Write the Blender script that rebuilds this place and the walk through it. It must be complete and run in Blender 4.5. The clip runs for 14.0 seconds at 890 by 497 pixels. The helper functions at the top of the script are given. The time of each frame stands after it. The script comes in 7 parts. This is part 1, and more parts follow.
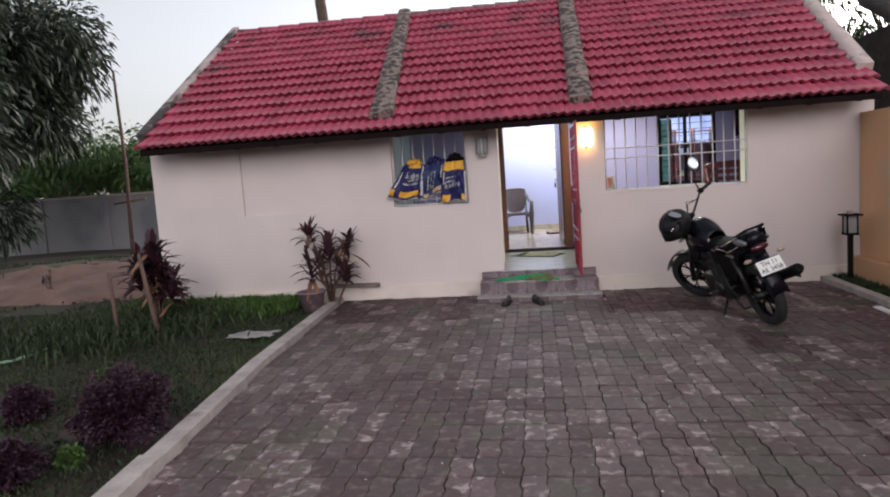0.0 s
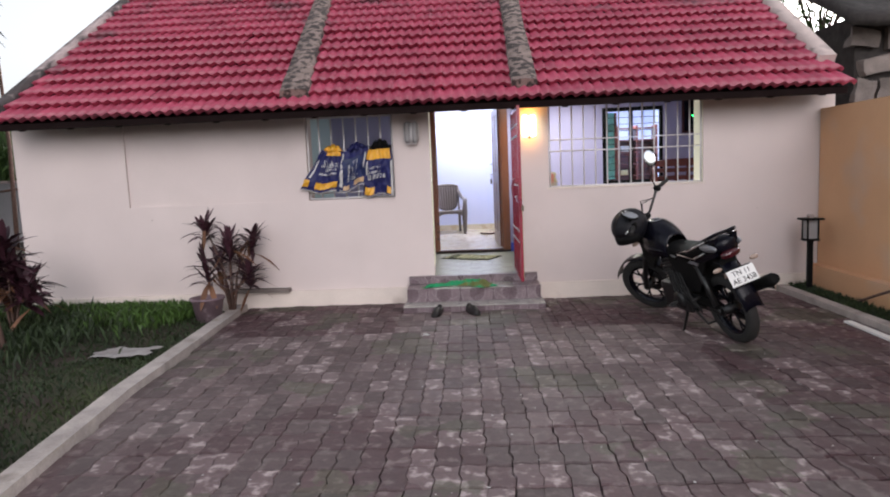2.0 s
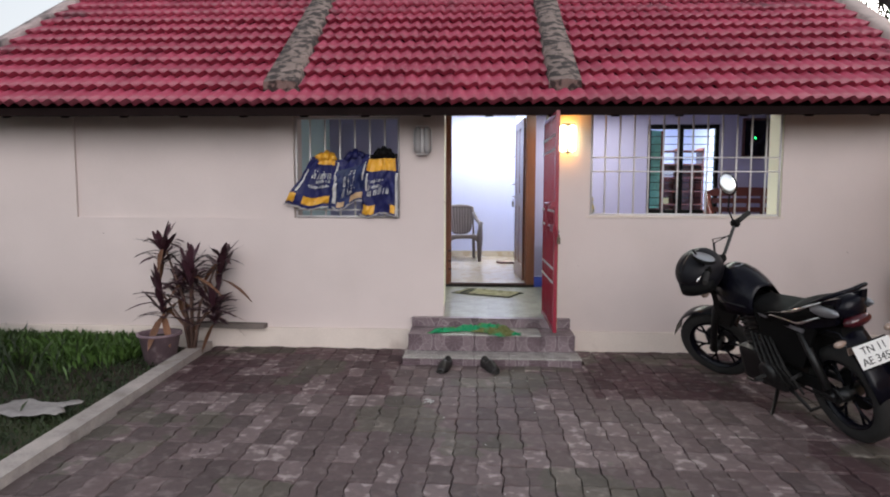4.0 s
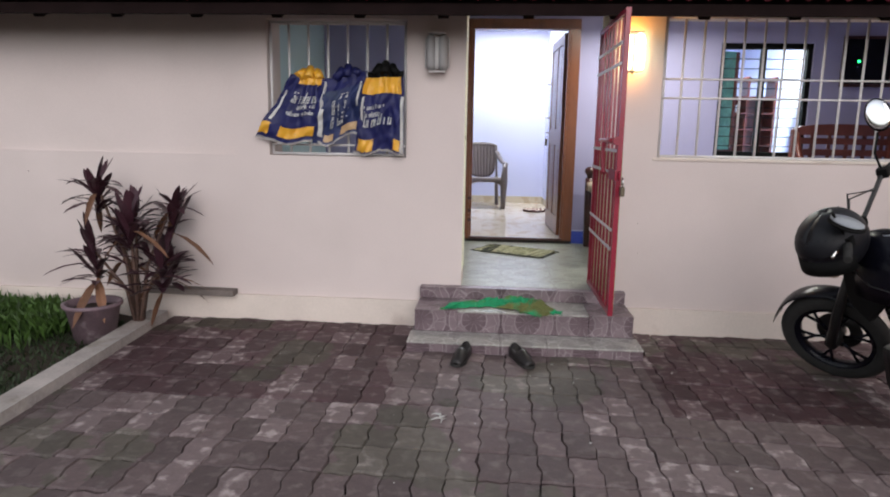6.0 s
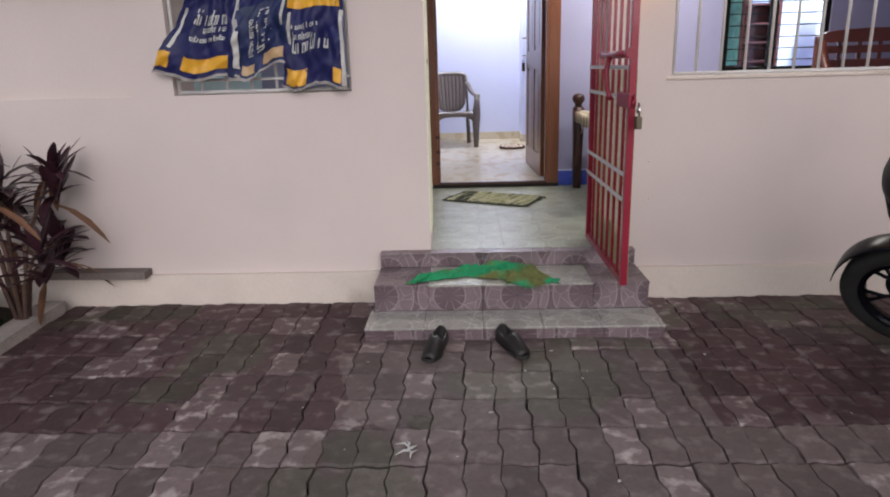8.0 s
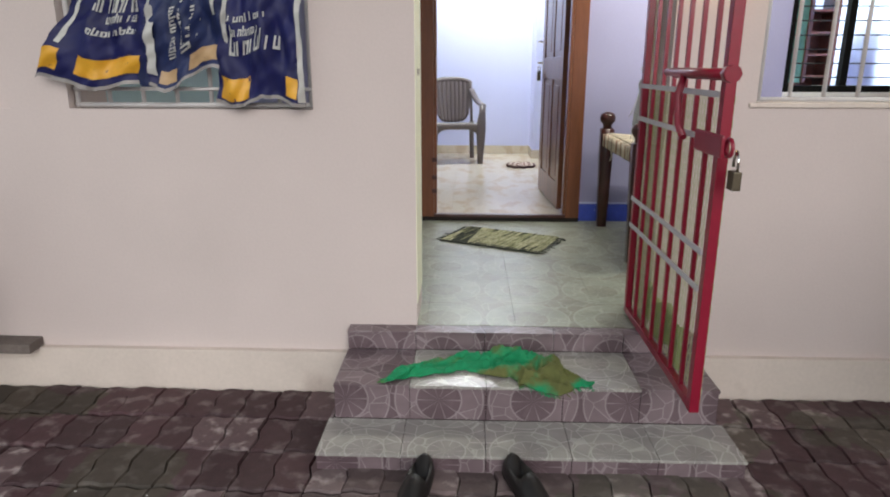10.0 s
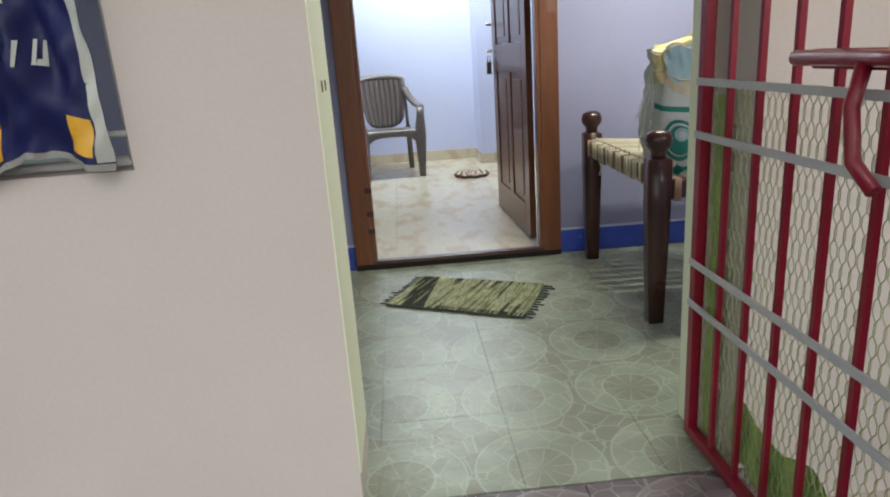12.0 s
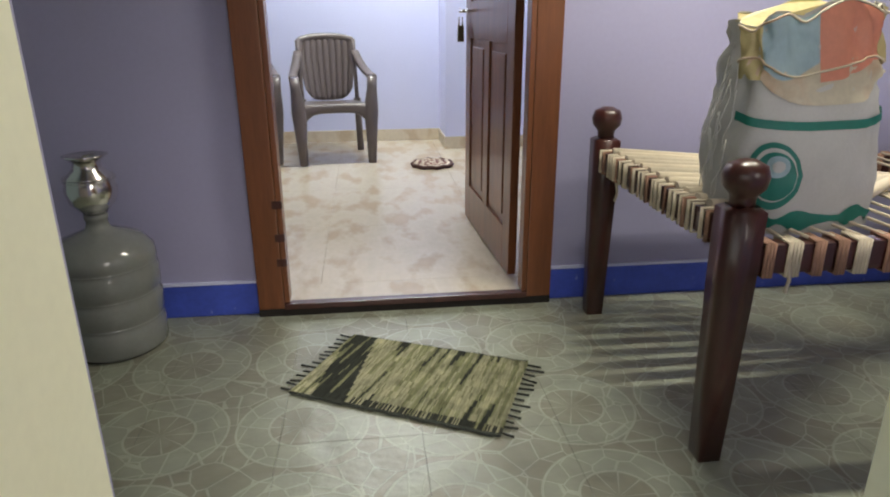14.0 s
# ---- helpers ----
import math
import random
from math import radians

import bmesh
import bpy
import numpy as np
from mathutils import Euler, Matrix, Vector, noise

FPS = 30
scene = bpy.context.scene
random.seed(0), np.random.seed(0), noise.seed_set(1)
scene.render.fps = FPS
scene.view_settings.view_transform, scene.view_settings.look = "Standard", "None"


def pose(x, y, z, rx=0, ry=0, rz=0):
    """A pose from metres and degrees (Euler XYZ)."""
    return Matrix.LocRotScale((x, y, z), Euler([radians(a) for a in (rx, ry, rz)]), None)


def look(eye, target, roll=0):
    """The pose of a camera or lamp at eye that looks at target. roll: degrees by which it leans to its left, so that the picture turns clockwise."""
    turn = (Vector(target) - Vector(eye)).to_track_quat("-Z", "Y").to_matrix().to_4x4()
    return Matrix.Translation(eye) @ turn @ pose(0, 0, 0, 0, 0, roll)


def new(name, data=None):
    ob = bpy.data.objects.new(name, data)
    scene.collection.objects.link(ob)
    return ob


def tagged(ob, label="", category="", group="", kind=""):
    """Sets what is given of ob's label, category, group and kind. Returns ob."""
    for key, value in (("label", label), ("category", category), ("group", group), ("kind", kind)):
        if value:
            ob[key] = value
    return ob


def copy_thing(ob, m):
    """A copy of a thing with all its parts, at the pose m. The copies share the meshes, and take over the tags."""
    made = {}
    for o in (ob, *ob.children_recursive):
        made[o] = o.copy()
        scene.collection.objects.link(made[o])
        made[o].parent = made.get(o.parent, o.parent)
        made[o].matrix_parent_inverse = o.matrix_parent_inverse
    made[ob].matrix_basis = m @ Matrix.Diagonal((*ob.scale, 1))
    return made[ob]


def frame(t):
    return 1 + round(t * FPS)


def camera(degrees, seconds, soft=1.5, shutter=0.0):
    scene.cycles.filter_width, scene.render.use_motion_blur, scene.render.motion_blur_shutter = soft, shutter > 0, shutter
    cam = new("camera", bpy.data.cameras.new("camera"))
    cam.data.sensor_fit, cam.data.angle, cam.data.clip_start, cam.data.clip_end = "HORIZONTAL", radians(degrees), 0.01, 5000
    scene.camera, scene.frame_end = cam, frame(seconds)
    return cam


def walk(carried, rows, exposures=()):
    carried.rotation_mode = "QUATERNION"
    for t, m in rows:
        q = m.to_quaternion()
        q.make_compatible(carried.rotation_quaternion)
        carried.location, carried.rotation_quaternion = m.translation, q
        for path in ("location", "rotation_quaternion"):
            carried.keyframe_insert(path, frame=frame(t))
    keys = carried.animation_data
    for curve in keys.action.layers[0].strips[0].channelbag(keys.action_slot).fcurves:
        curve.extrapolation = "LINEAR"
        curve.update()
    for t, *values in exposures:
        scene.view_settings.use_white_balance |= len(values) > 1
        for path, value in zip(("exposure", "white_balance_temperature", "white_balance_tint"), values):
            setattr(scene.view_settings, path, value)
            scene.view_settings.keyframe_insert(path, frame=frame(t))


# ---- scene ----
cam = camera(68.1, 14.0, soft=2.0, shutter=0.0)
PATH = [
    (0, (0.179, -0.592, 1.599), (-0.104, 1.376, 1.387), -3.9),
    (0.5, (0.193, -0.478, 1.557), (0.052, 1.501, 1.305), -5.1),
    (1, (0.157, -0.08, 1.585), (0.156, 1.903, 1.327), -4.6),
    (1.5, (0.114, 0.179, 1.556), (-0.004, 2.165, 1.355), -2.9),
    (2, (0.111, 0.501, 1.5), (0.039, 2.487, 1.274), -2.4),
    (2.5, (0.102, 0.826, 1.502), (0.03, 2.814, 1.293), -2.2),
    (2.7, (0.117, 0.968, 1.504), (-0.012, 2.956, 1.327), -1.3),
    (3, (0.107, 1.224, 1.491), (-0.071, 3.212, 1.369), 0.2),
    (3.2, (0.1, 1.384, 1.493), (-0.041, 3.375, 1.358), 0.1),
    (5.3, (-0.118, 2.934, 1.482), (-0.201, 4.921, 1.269), 0.2),
    (5.5, (-0.092, 3.12, 1.478), (-0.266, 5.095, 1.217), 0.7),
    (6, (-0.072, 3.386, 1.441), (-0.216, 5.35, 1.092), 1.0),
    (6.5, (-0.115, 3.612, 1.455), (-0.158, 5.585, 1.133), -1.7),
    (7, (-0.105, 3.997, 1.383), (-0.23, 5.957, 1.006), -2.9),
    (7.5, (-0.078, 4.225, 1.374), (-0.152, 6.168, 0.904), -1.6),
    (7.7, (-0.082, 4.287, 1.373), (-0.146, 6.22, 0.866), -1.7),
    (9.8, (-0.072, 5.305, 1.411), (-0.189, 7.215, 0.83), 0.9),
    (10, (-0.081, 5.462, 1.425), (-0.148, 7.388, 0.89), 0.1),
    (10.5, (-0.098, 5.75, 1.449), (-0.085, 7.688, 0.952), -4.3),
    (11, (-0.087, 6.031, 1.467), (-0.089, 7.971, 0.98), -2.6),
    (11.5, (-0.094, 6.348, 1.451), (-0.083, 8.277, 0.922), -3.2),
    (12, (-0.118, 6.687, 1.455), (-0.015, 8.602, 0.889), -3.9),
    (12.5, (-0.053, 6.987, 1.457), (-0.001, 8.923, 0.956), -2.2),
    (13, (-0.001, 7.266, 1.437), (0.149, 9.183, 0.884), -0.9),
    (13.5, (0.01, 7.57, 1.432), (0.303, 9.462, 0.855), 1.5),
    (14, (0.019, 7.823, 1.432), (0.24, 9.695, 0.763), -0.2),
]
walk(cam, [(t, look(eye, target, roll)) for t, eye, target, roll in PATH], [(0, 0.52, 6420, 13), (0.5, 0.74, 6420, 14), (1.0, 0.46, 6420, 14), (1.6, 0.86, 6400, 13), (2.4, 0.8, 6430, 13), (3.2, 0.65, 6430, 11), (5.5, 0.72, 6430, 10), (6.5, 0.8, 6480, 10), (7.2, 0.62, 6520, 12), (10.0, 0.68, 6560, 6), (10.5, 0.55, 6600, 4), (12.0, 0.55, 6500, -3), (13.0, 0.57, 6650, -1), (14, 0.54, 7000, 5)])

# ---- light ----
world = bpy.data.worlds.new("world")
scene.world = world
world.use_nodes = True
wn = world.node_tree.nodes
sky = wn.new("ShaderNodeTexSky")
sky.sky_type = "NISHITA"
sky.sun_disc = False
sky.sun_elevation, sky.sun_rotation = radians(18), radians(40)
sky.air_density, sky.dust_density, sky.ozone_density = 1.0, 3.0, 1.0
wn["Background"].inputs["Strength"].default_value = 0.15
pale = wn.new("ShaderNodeHueSaturation")
pale.inputs["Saturation"].default_value, pale.inputs["Value"].default_value = 0.25, 1.15
world.node_tree.links.new(sky.outputs["Color"], pale.inputs["Color"])
world.node_tree.links.new(pale.outputs["Color"], wn["Background"].inputs["Color"])


def light(name, kind, m, energy, color, **extra):
    data = bpy.data.lights.new(name, kind)
    data.energy, data.color = energy, color
    for key, value in extra.items():
        if key == "size":
            data.size = value
        elif key == "size_y":
            data.shape, data.size_y = "RECTANGLE", value
        elif key == "angle":
            data.angle = value
        elif key == "radius":
            data.shadow_soft_size = value
    ob = new(name, data)
    ob.matrix_world = m
    return ob


light("sun", "SUN", look((5, -18, 11), (0, 8, 0)), 0.98, (1.0, 0.93, 0.92), angle=radians(40))
light("room_tube_light", "AREA", look((0.15, 12.9, 2.98), (0.15, 12.9, 0)), 45, (0.95, 0.98, 1.0), size=1.2, size_y=0.15)
light("verandah_light", "AREA", look((1.3, 9.6, 2.52), (1.3, 9.4, 0)), 24, (1.0, 0.97, 0.88), size=1.2, size_y=0.03)
light("back_room_light", "AREA", look((2.6, 12.3, 2.95), (2.6, 12.2, 0)), 130, (0.85, 1.0, 0.95), size=1.0, size_y=0.2)
light("wall_lamp_bulb", "POINT", pose(0.85, 8.11, 2.15), 1.1, (1.0, 0.42, 0.08), radius=0.02)
light("wall_lamp_bulb", "POINT", pose(0.85, 8.11, 1.85), 0.6, (1.0, 0.45, 0.09), radius=0.02)


# ---- materials ----
def rgb(c):
    return (*c, 1.0)


def material(name, color, rough=0.7, metal=0.0, var=0.12, scale=6.0, grain=60.0, bump=0.15, spread=0.0, second=None, second_scale=1.5, second_at=0.5, second_soft=0.15, coat=0.0, spec=0.5, stretch=None):
    """A surface with variation at two scales, a second colour in patches, a fine bump and a spread from piece to piece."""
    m = bpy.data.materials.new(name)
    m.use_nodes = True
    nt = m.node_tree
    n, l = nt.nodes, nt.links
    b = n["Principled BSDF"]
    b.inputs["Roughness"].default_value, b.inputs["Metallic"].default_value = rough, metal
    b.inputs["Coat Weight"].default_value = coat
    b.inputs["Specular IOR Level"].default_value = spec
    geo = n.new("ShaderNodeTexCoord")
    vec = geo.outputs["Object"]
    if stretch:
        mp = n.new("ShaderNodeMapping")
        mp.inputs["Scale"].default_value = stretch
        l.new(vec, mp.inputs["Vector"])
        vec = mp.outputs["Vector"]
    big, small = n.new("ShaderNodeTexNoise"), n.new("ShaderNodeTexNoise")
    big.inputs["Scale"].default_value, big.inputs["Detail"].default_value = scale, 4
    small.inputs["Scale"].default_value, small.inputs["Detail"].default_value = grain, 3
    l.new(vec, big.inputs["Vector"])
    l.new(vec, small.inputs["Vector"])
    add = n.new("ShaderNodeMath")
    add.operation = "MULTIPLY_ADD"
    l.new(small.outputs["Fac"], add.inputs[0])
    add.inputs[1].default_value = 0.45
    l.new(big.outputs["Fac"], add.inputs[2])
    val = n.new("ShaderNodeMapRange")
    val.inputs["From Min"].default_value, val.inputs["From Max"].default_value = 0.45, 1.0
    val.inputs["To Min"].default_value, val.inputs["To Max"].default_value = 1 - var, 1 + var
    l.new(add.outputs[0], val.inputs["Value"])
    out = val.outputs["Result"]
    if spread:
        info, isl = n.new("ShaderNodeObjectInfo"), n.new("ShaderNodeNewGeometry")
        both = n.new("ShaderNodeMath")
        both.operation = "ADD"
        l.new(info.outputs["Random"], both.inputs[0])
        l.new(isl.outputs["Random Per Island"], both.inputs[1])
        fr = n.new("ShaderNodeMath")
        fr.operation = "FRACT"
        l.new(both.outputs[0], fr.inputs[0])
        mr = n.new("ShaderNodeMapRange")
        mr.inputs["To Min"].default_value, mr.inputs["To Max"].default_value = 1 - spread, 1 + spread
        l.new(fr.outputs[0], mr.inputs["Value"])
        mul = n.new("ShaderNodeMath")
        mul.operation = "MULTIPLY"
        l.new(out, mul.inputs[0])
        l.new(mr.outputs["Result"], mul.inputs[1])
        out = mul.outputs[0]
    base = None
    if second:
        pn = n.new("ShaderNodeTexNoise")
        pn.inputs["Scale"].default_value, pn.inputs["Detail"].default_value = second_scale, 5
        l.new(vec, pn.inputs["Vector"])
        pr = n.new("ShaderNodeMapRange")
        pr.inputs["From Min"].default_value, pr.inputs["From Max"].default_value = second_at, second_at + second_soft
        l.new(pn.outputs["Fac"], pr.inputs["Value"])
        mx = n.new("ShaderNodeMix")
        mx.data_type = "RGBA"
        l.new(pr.outputs["Result"], mx.inputs["Factor"])
        mx.inputs["A"].default_value, mx.inputs["B"].default_value = rgb(color), rgb(second)
        base = mx.outputs["Result"]
    sc = n.new("ShaderNodeVectorMath")
    sc.operation = "SCALE"
    if base:
        l.new(base, sc.inputs[0])
    else:
        sc.inputs[0].default_value = color
    l.new(out, sc.inputs["Scale"])
    l.new(sc.outputs[0], b.inputs["Base Color"])
    if bump:
        bp = n.new("ShaderNodeBump")
        bp.inputs["Strength"].default_value, bp.inputs["Distance"].default_value = bump, 0.004
        l.new(add.outputs[0], bp.inputs["Height"])
        l.new(bp.outputs["Normal"], b.inputs["Normal"])
    return m


def glow(name, color, strength):
    m = bpy.data.materials.new(name)
    m.use_nodes = True
    b = m.node_tree.nodes["Principled BSDF"]
    b.inputs["Base Color"].default_value = rgb(color)
    b.inputs["Emission Color"].default_value = rgb(color)
    b.inputs["Emission Strength"].default_value = strength
    return m


def glass(name, color, rough=0.03):
    m = bpy.data.materials.new(name)
    m.use_nodes = True
    b = m.node_tree.nodes["Principled BSDF"]
    b.inputs["Base Color"].default_value = rgb(color)
    b.inputs["Roughness"].default_value, b.inputs["Transmission Weight"].default_value = rough, 1.0
    return m


WALL = material("cream_wall_paint", (0.62, 0.538, 0.515), 0.85, var=0.06, scale=1.2, grain=90, bump=0.25, second=(0.55, 0.48, 0.455), second_scale=0.9, second_at=0.52, second_soft=0.3)
PLINTH = material("plinth_paint", (0.66, 0.58, 0.52), 0.85, var=0.1, scale=2.5, second=(0.5, 0.42, 0.37), second_scale=3, second_at=0.6)
JAMB = material("pale_yellow_reveal_paint", (0.88, 0.88, 0.69), 0.7, var=0.05, scale=2)
VIOLET = material("violet_wall_paint", (0.36, 0.35, 0.53), 0.7, var=0.05, scale=1.5, bump=0.1)
TURQ = material("pale_turquoise_wall_paint", (0.5, 0.66, 0.7), 0.7, var=0.05, scale=1.5, bump=0.1)
LILAC = material("pale_lilac_wall_paint", (0.59, 0.62, 0.84), 0.7, var=0.04, scale=1.5, bump=0.1)
WHITE = material("white_ceiling_paint", (0.8, 0.8, 0.78), 0.8, var=0.04)
BLUE = material("blue_skirting_paint", (0.05, 0.09, 0.5), 0.5, var=0.2, scale=8, second=(0.2, 0.25, 0.6), second_scale=25, second_at=0.68, second_soft=0.05)
ORANGE = material("peach_compound_wall_paint", (0.62, 0.36, 0.2), 0.85, var=0.06, scale=1.5, bump=0.25, second=(0.56, 0.37, 0.25), second_scale=1.2)
GREYWALL = material("grey_cement_render", (0.3, 0.29, 0.3), 0.9, var=0.15, scale=0.7, second=(0.2, 0.2, 0.22), second_scale=0.5)
CEMENT = material("weathered_cement", (0.22, 0.165, 0.145), 0.95, var=0.3, scale=9, grain=50, bump=0.9, second=(0.04, 0.03, 0.028), second_scale=11, second_at=0.46, second_soft=0.1)
COPING = material("cement_coping", (0.5, 0.4, 0.37), 0.9, var=0.2, scale=4, bump=0.4, second=(0.2, 0.17, 0.16), second_scale=4, second_at=0.55)
TILE = material("red_painted_clay_tile", (0.34, 0.05, 0.092), 0.38, var=0.2, scale=3, grain=40, bump=0.2, spread=0.14, second=(0.13, 0.045, 0.058), second_scale=1.3, second_at=0.56, second_soft=0.14)
RIDGEM = material("grey_ridge_tile", (0.16, 0.12, 0.12), 0.85, var=0.3, scale=6, spread=0.2)
# Rafter wood taken down to near black: the eave's shade is in the colour.
RAFTER = material("eave_shade_rafter_wood", (0.011, 0.006, 0.006), 0.9, spec=0.1, var=0.3, scale=6)
KERB = material("whitewashed_kerb_concrete", (0.4, 0.355, 0.33), 0.9, var=0.3, scale=5, bump=0.5, second=(0.25, 0.22, 0.19), second_scale=4, second_at=0.58)
REDSOIL = material("dug_red_soil", (0.17, 0.105, 0.085), 0.98, var=0.35, scale=2, grain=30, bump=0.8)
SOIL = material("reddish_soil", (0.04, 0.027, 0.02), 0.98, var=0.35, scale=2, grain=30, bump=0.8, second=(0.05, 0.06, 0.025), second_scale=0.6, second_at=0.5)
BED = material("paver_bedding_sand", (0.03, 0.022, 0.02), 0.98, var=0.3, scale=8)
GRASS = material("grass_blades", (0.018, 0.034, 0.009), 0.7, var=0.2, spread=0.45, bump=0, second=(0.042, 0.06, 0.014), second_scale=0.7, second_at=0.5)
ROOMTILE = material("cream_marble_floor_tile", (0.6, 0.53, 0.41), 0.2, var=0.1, scale=5, grain=25, bump=0.02, second=(0.47, 0.38, 0.27), second_scale=5, second_at=0.48, second_soft=0.14, stretch=(1.6, 0.8, 1))
THRESH = material("grey_granite_threshold", (0.3, 0.28, 0.27), 0.35, var=0.2, grain=150)
DARK = material("black_gap", (0.015, 0.012, 0.01), 0.9)
WOOD = material("varnished_teak", (0.165, 0.055, 0.02), 0.35, var=0.3, scale=3, grain=25, bump=0.08, coat=0.3, stretch=(6, 6, 0.6))
DARKWOOD = material("dark_brown_cot_wood", (0.05, 0.013, 0.01), 0.3, var=0.4, scale=4, coat=0.3, stretch=(5, 5, 0.8))
REDWOOD = material("carved_red_brown_wood", (0.16, 0.04, 0.025), 0.35, var=0.3, scale=5, coat=0.3)
REDPAINT = material("red_gate_paint", (0.25, 0.004, 0.026), 0.35, var=0.12, scale=10, bump=0.1, coat=0.2)
GREYPAINT = material("pale_grey_bar_paint", (0.55, 0.52, 0.55), 0.5, var=0.1)
WHITEBAR = material("white_grille_paint", (0.62, 0.6, 0.6), 0.5, var=0.08, scale=10)
STEEL = material("polished_steel", (0.75, 0.73, 0.7), 0.15, metal=1.0, var=0.05)
DARKMETAL = material("dark_metal", (0.05, 0.05, 0.05), 0.4, metal=0.8)


def tile_material(name, ground, motif, joint, rough, size, contrast=0.35):
    """Glazed floor tile printed with broken-stone circles, one circle a tile."""
    m = bpy.data.materials.new(name)
    m.use_nodes = True
    nt = m.node_tree
    n, l = nt.nodes, nt.links
    b = n["Principled BSDF"]
    b.inputs["Roughness"].default_value = rough
    b.inputs["Coat Weight"].default_value = 0.0
    tc = n.new("ShaderNodeTexCoord")

    def math(op, a, c=None, d=None):
        k = n.new("ShaderNodeMath")
        k.operation = op
        for s, v in zip(k.inputs, (a, c, d)):
            if v is None:
                continue
            if isinstance(v, (int, float)):
                s.default_value = v
            else:
                l.new(v, s)
        return k.outputs[0]

    sep = n.new("ShaderNodeSeparateXYZ")
    l.new(tc.outputs["Object"], sep.inputs[0])
    xz = math("ADD", sep.outputs["Y"], sep.outputs["Z"])
    u = math("SUBTRACT", math("FRACT", math("DIVIDE", sep.outputs["X"], size)), 0.5)
    v = math("SUBTRACT", math("FRACT", math("DIVIDE", xz, size)), 0.5)
    r = math("SQRT", math("ADD", math("MULTIPLY", u, u), math("MULTIPLY", v, v)))
    ang = math("ARCTAN2", v, u)
    spokes = math("ABSOLUTE", math("SINE", math("MULTIPLY", ang, 5.0)))
    vor = n.new("ShaderNodeTexVoronoi")
    vor.feature = "DISTANCE_TO_EDGE"
    vor.inputs["Scale"].default_value = 13.0
    l.new(tc.outputs["Object"], vor.inputs["Vector"])
    cells = n.new("ShaderNodeTexVoronoi")
    cells.inputs["Scale"].default_value = 13.0
    l.new(tc.outputs["Object"], cells.inputs["Vector"])
    crack = math("LESS_THAN", vor.outputs["Distance"], 0.024)
    ring1 = math("LESS_THAN", math("ABSOLUTE", math("SUBTRACT", r, 0.24)), 0.009)
    ring2 = math("LESS_THAN", math("ABSOLUTE", math("SUBTRACT", r, 0.47)), 0.009)
    inside = math("LESS_THAN", r, 0.24)
    spoke = math("MULTIPLY", math("LESS_THAN", spokes, 0.14), inside)
    outer = math("MULTIPLY", crack, math("SUBTRACT", 1.0, inside))
    line = math("MAXIMUM", math("MAXIMUM", ring1, ring2), math("MAXIMUM", spoke, outer))
    edge = math("GREATER_THAN", r, 0.47)
    dark = math("MAXIMUM", inside, edge)
    no = n.new("ShaderNodeTexNoise")
    no.inputs["Scale"].default_value = 9.0
    no.inputs["Detail"].default_value = 5
    l.new(tc.outputs["Object"], no.inputs["Vector"])
    sepc = n.new("ShaderNodeSeparateColor")
    l.new(cells.outputs["Color"], sepc.inputs[0])
    amount = math("ADD", math("MULTIPLY", dark, contrast), math("MULTIPLY", sepc.outputs[0], 0.3))
    m1 = n.new("ShaderNodeMix")
    m1.data_type = "RGBA"
    l.new(amount, m1.inputs["Factor"])
    m1.inputs["A"].default_value, m1.inputs["B"].default_value = rgb(ground), rgb(motif)
    m2 = n.new("ShaderNodeMix")
    m2.data_type = "RGBA"
    # Lines of the print, mixed paler so their ridge glint sits in the colour.
    l.new(math("MULTIPLY", line, 0.58), m2.inputs["Factor"])
    l.new(m1.outputs["Result"], m2.inputs["A"])
    m2.inputs["B"].default_value = rgb(joint)
    sc = n.new("ShaderNodeVectorMath")
    sc.operation = "SCALE"
    l.new(m2.outputs["Result"], sc.inputs[0])
    l.new(math("ADD", math("MULTIPLY", no.outputs["Fac"], 0.7), 0.65), sc.inputs["Scale"])
    l.new(sc.outputs[0], b.inputs["Base Color"])
    bp = n.new("ShaderNodeBump")
    bp.inputs["Strength"].default_value, bp.inputs["Distance"].default_value = 1.0, 0.024
    l.new(math("ADD", line, math("MULTIPLY", no.outputs["Fac"], 0.3)), bp.inputs["Height"])
    l.new(bp.outputs["Normal"], b.inputs["Normal"])
    return m


# Third colour: stone joints, brightened to include the glint on their ridges.
FLOORTILE = tile_material("grey_green_printed_tile", (0.29, 0.31, 0.245), (0.21, 0.2, 0.15), (0.42, 0.445, 0.365), 0.34, 0.4, 0.5)
STEPTILE = tile_material("mauve_printed_tile", (0.2, 0.15, 0.165), (0.115, 0.078, 0.09), (0.36, 0.31, 0.32), 0.35, 0.37, 0.75)
PALETREAD = tile_material("pale_worn_tread_tile", (0.37, 0.36, 0.33), (0.27, 0.245, 0.245), (0.55, 0.54, 0.5), 0.22, 0.3, 0.35)


# ---- builders ----
def add_box(bm, x0, x1, y0, y1, z0, z1, m=None, bevel=0.0):
    r = bmesh.ops.create_cube(bm, size=1.0)
    vs = r["verts"]
    bmesh.ops.transform(bm, verts=vs, matrix=Matrix.LocRotScale(((x0 + x1) / 2, (y0 + y1) / 2, (z0 + z1) / 2), None, (x1 - x0, y1 - y0, z1 - z0)))
    if bevel:
        es = list({e for v in vs for e in v.link_edges})
        r = bmesh.ops.bevel(bm, geom=es, offset=bevel, segments=2, affect="EDGES", profile=0.7)
        vs = list(set(r["verts"]) | {v for v in vs if v.is_valid})
    if m is not None:
        bmesh.ops.transform(bm, verts=vs, matrix=m)
    return vs


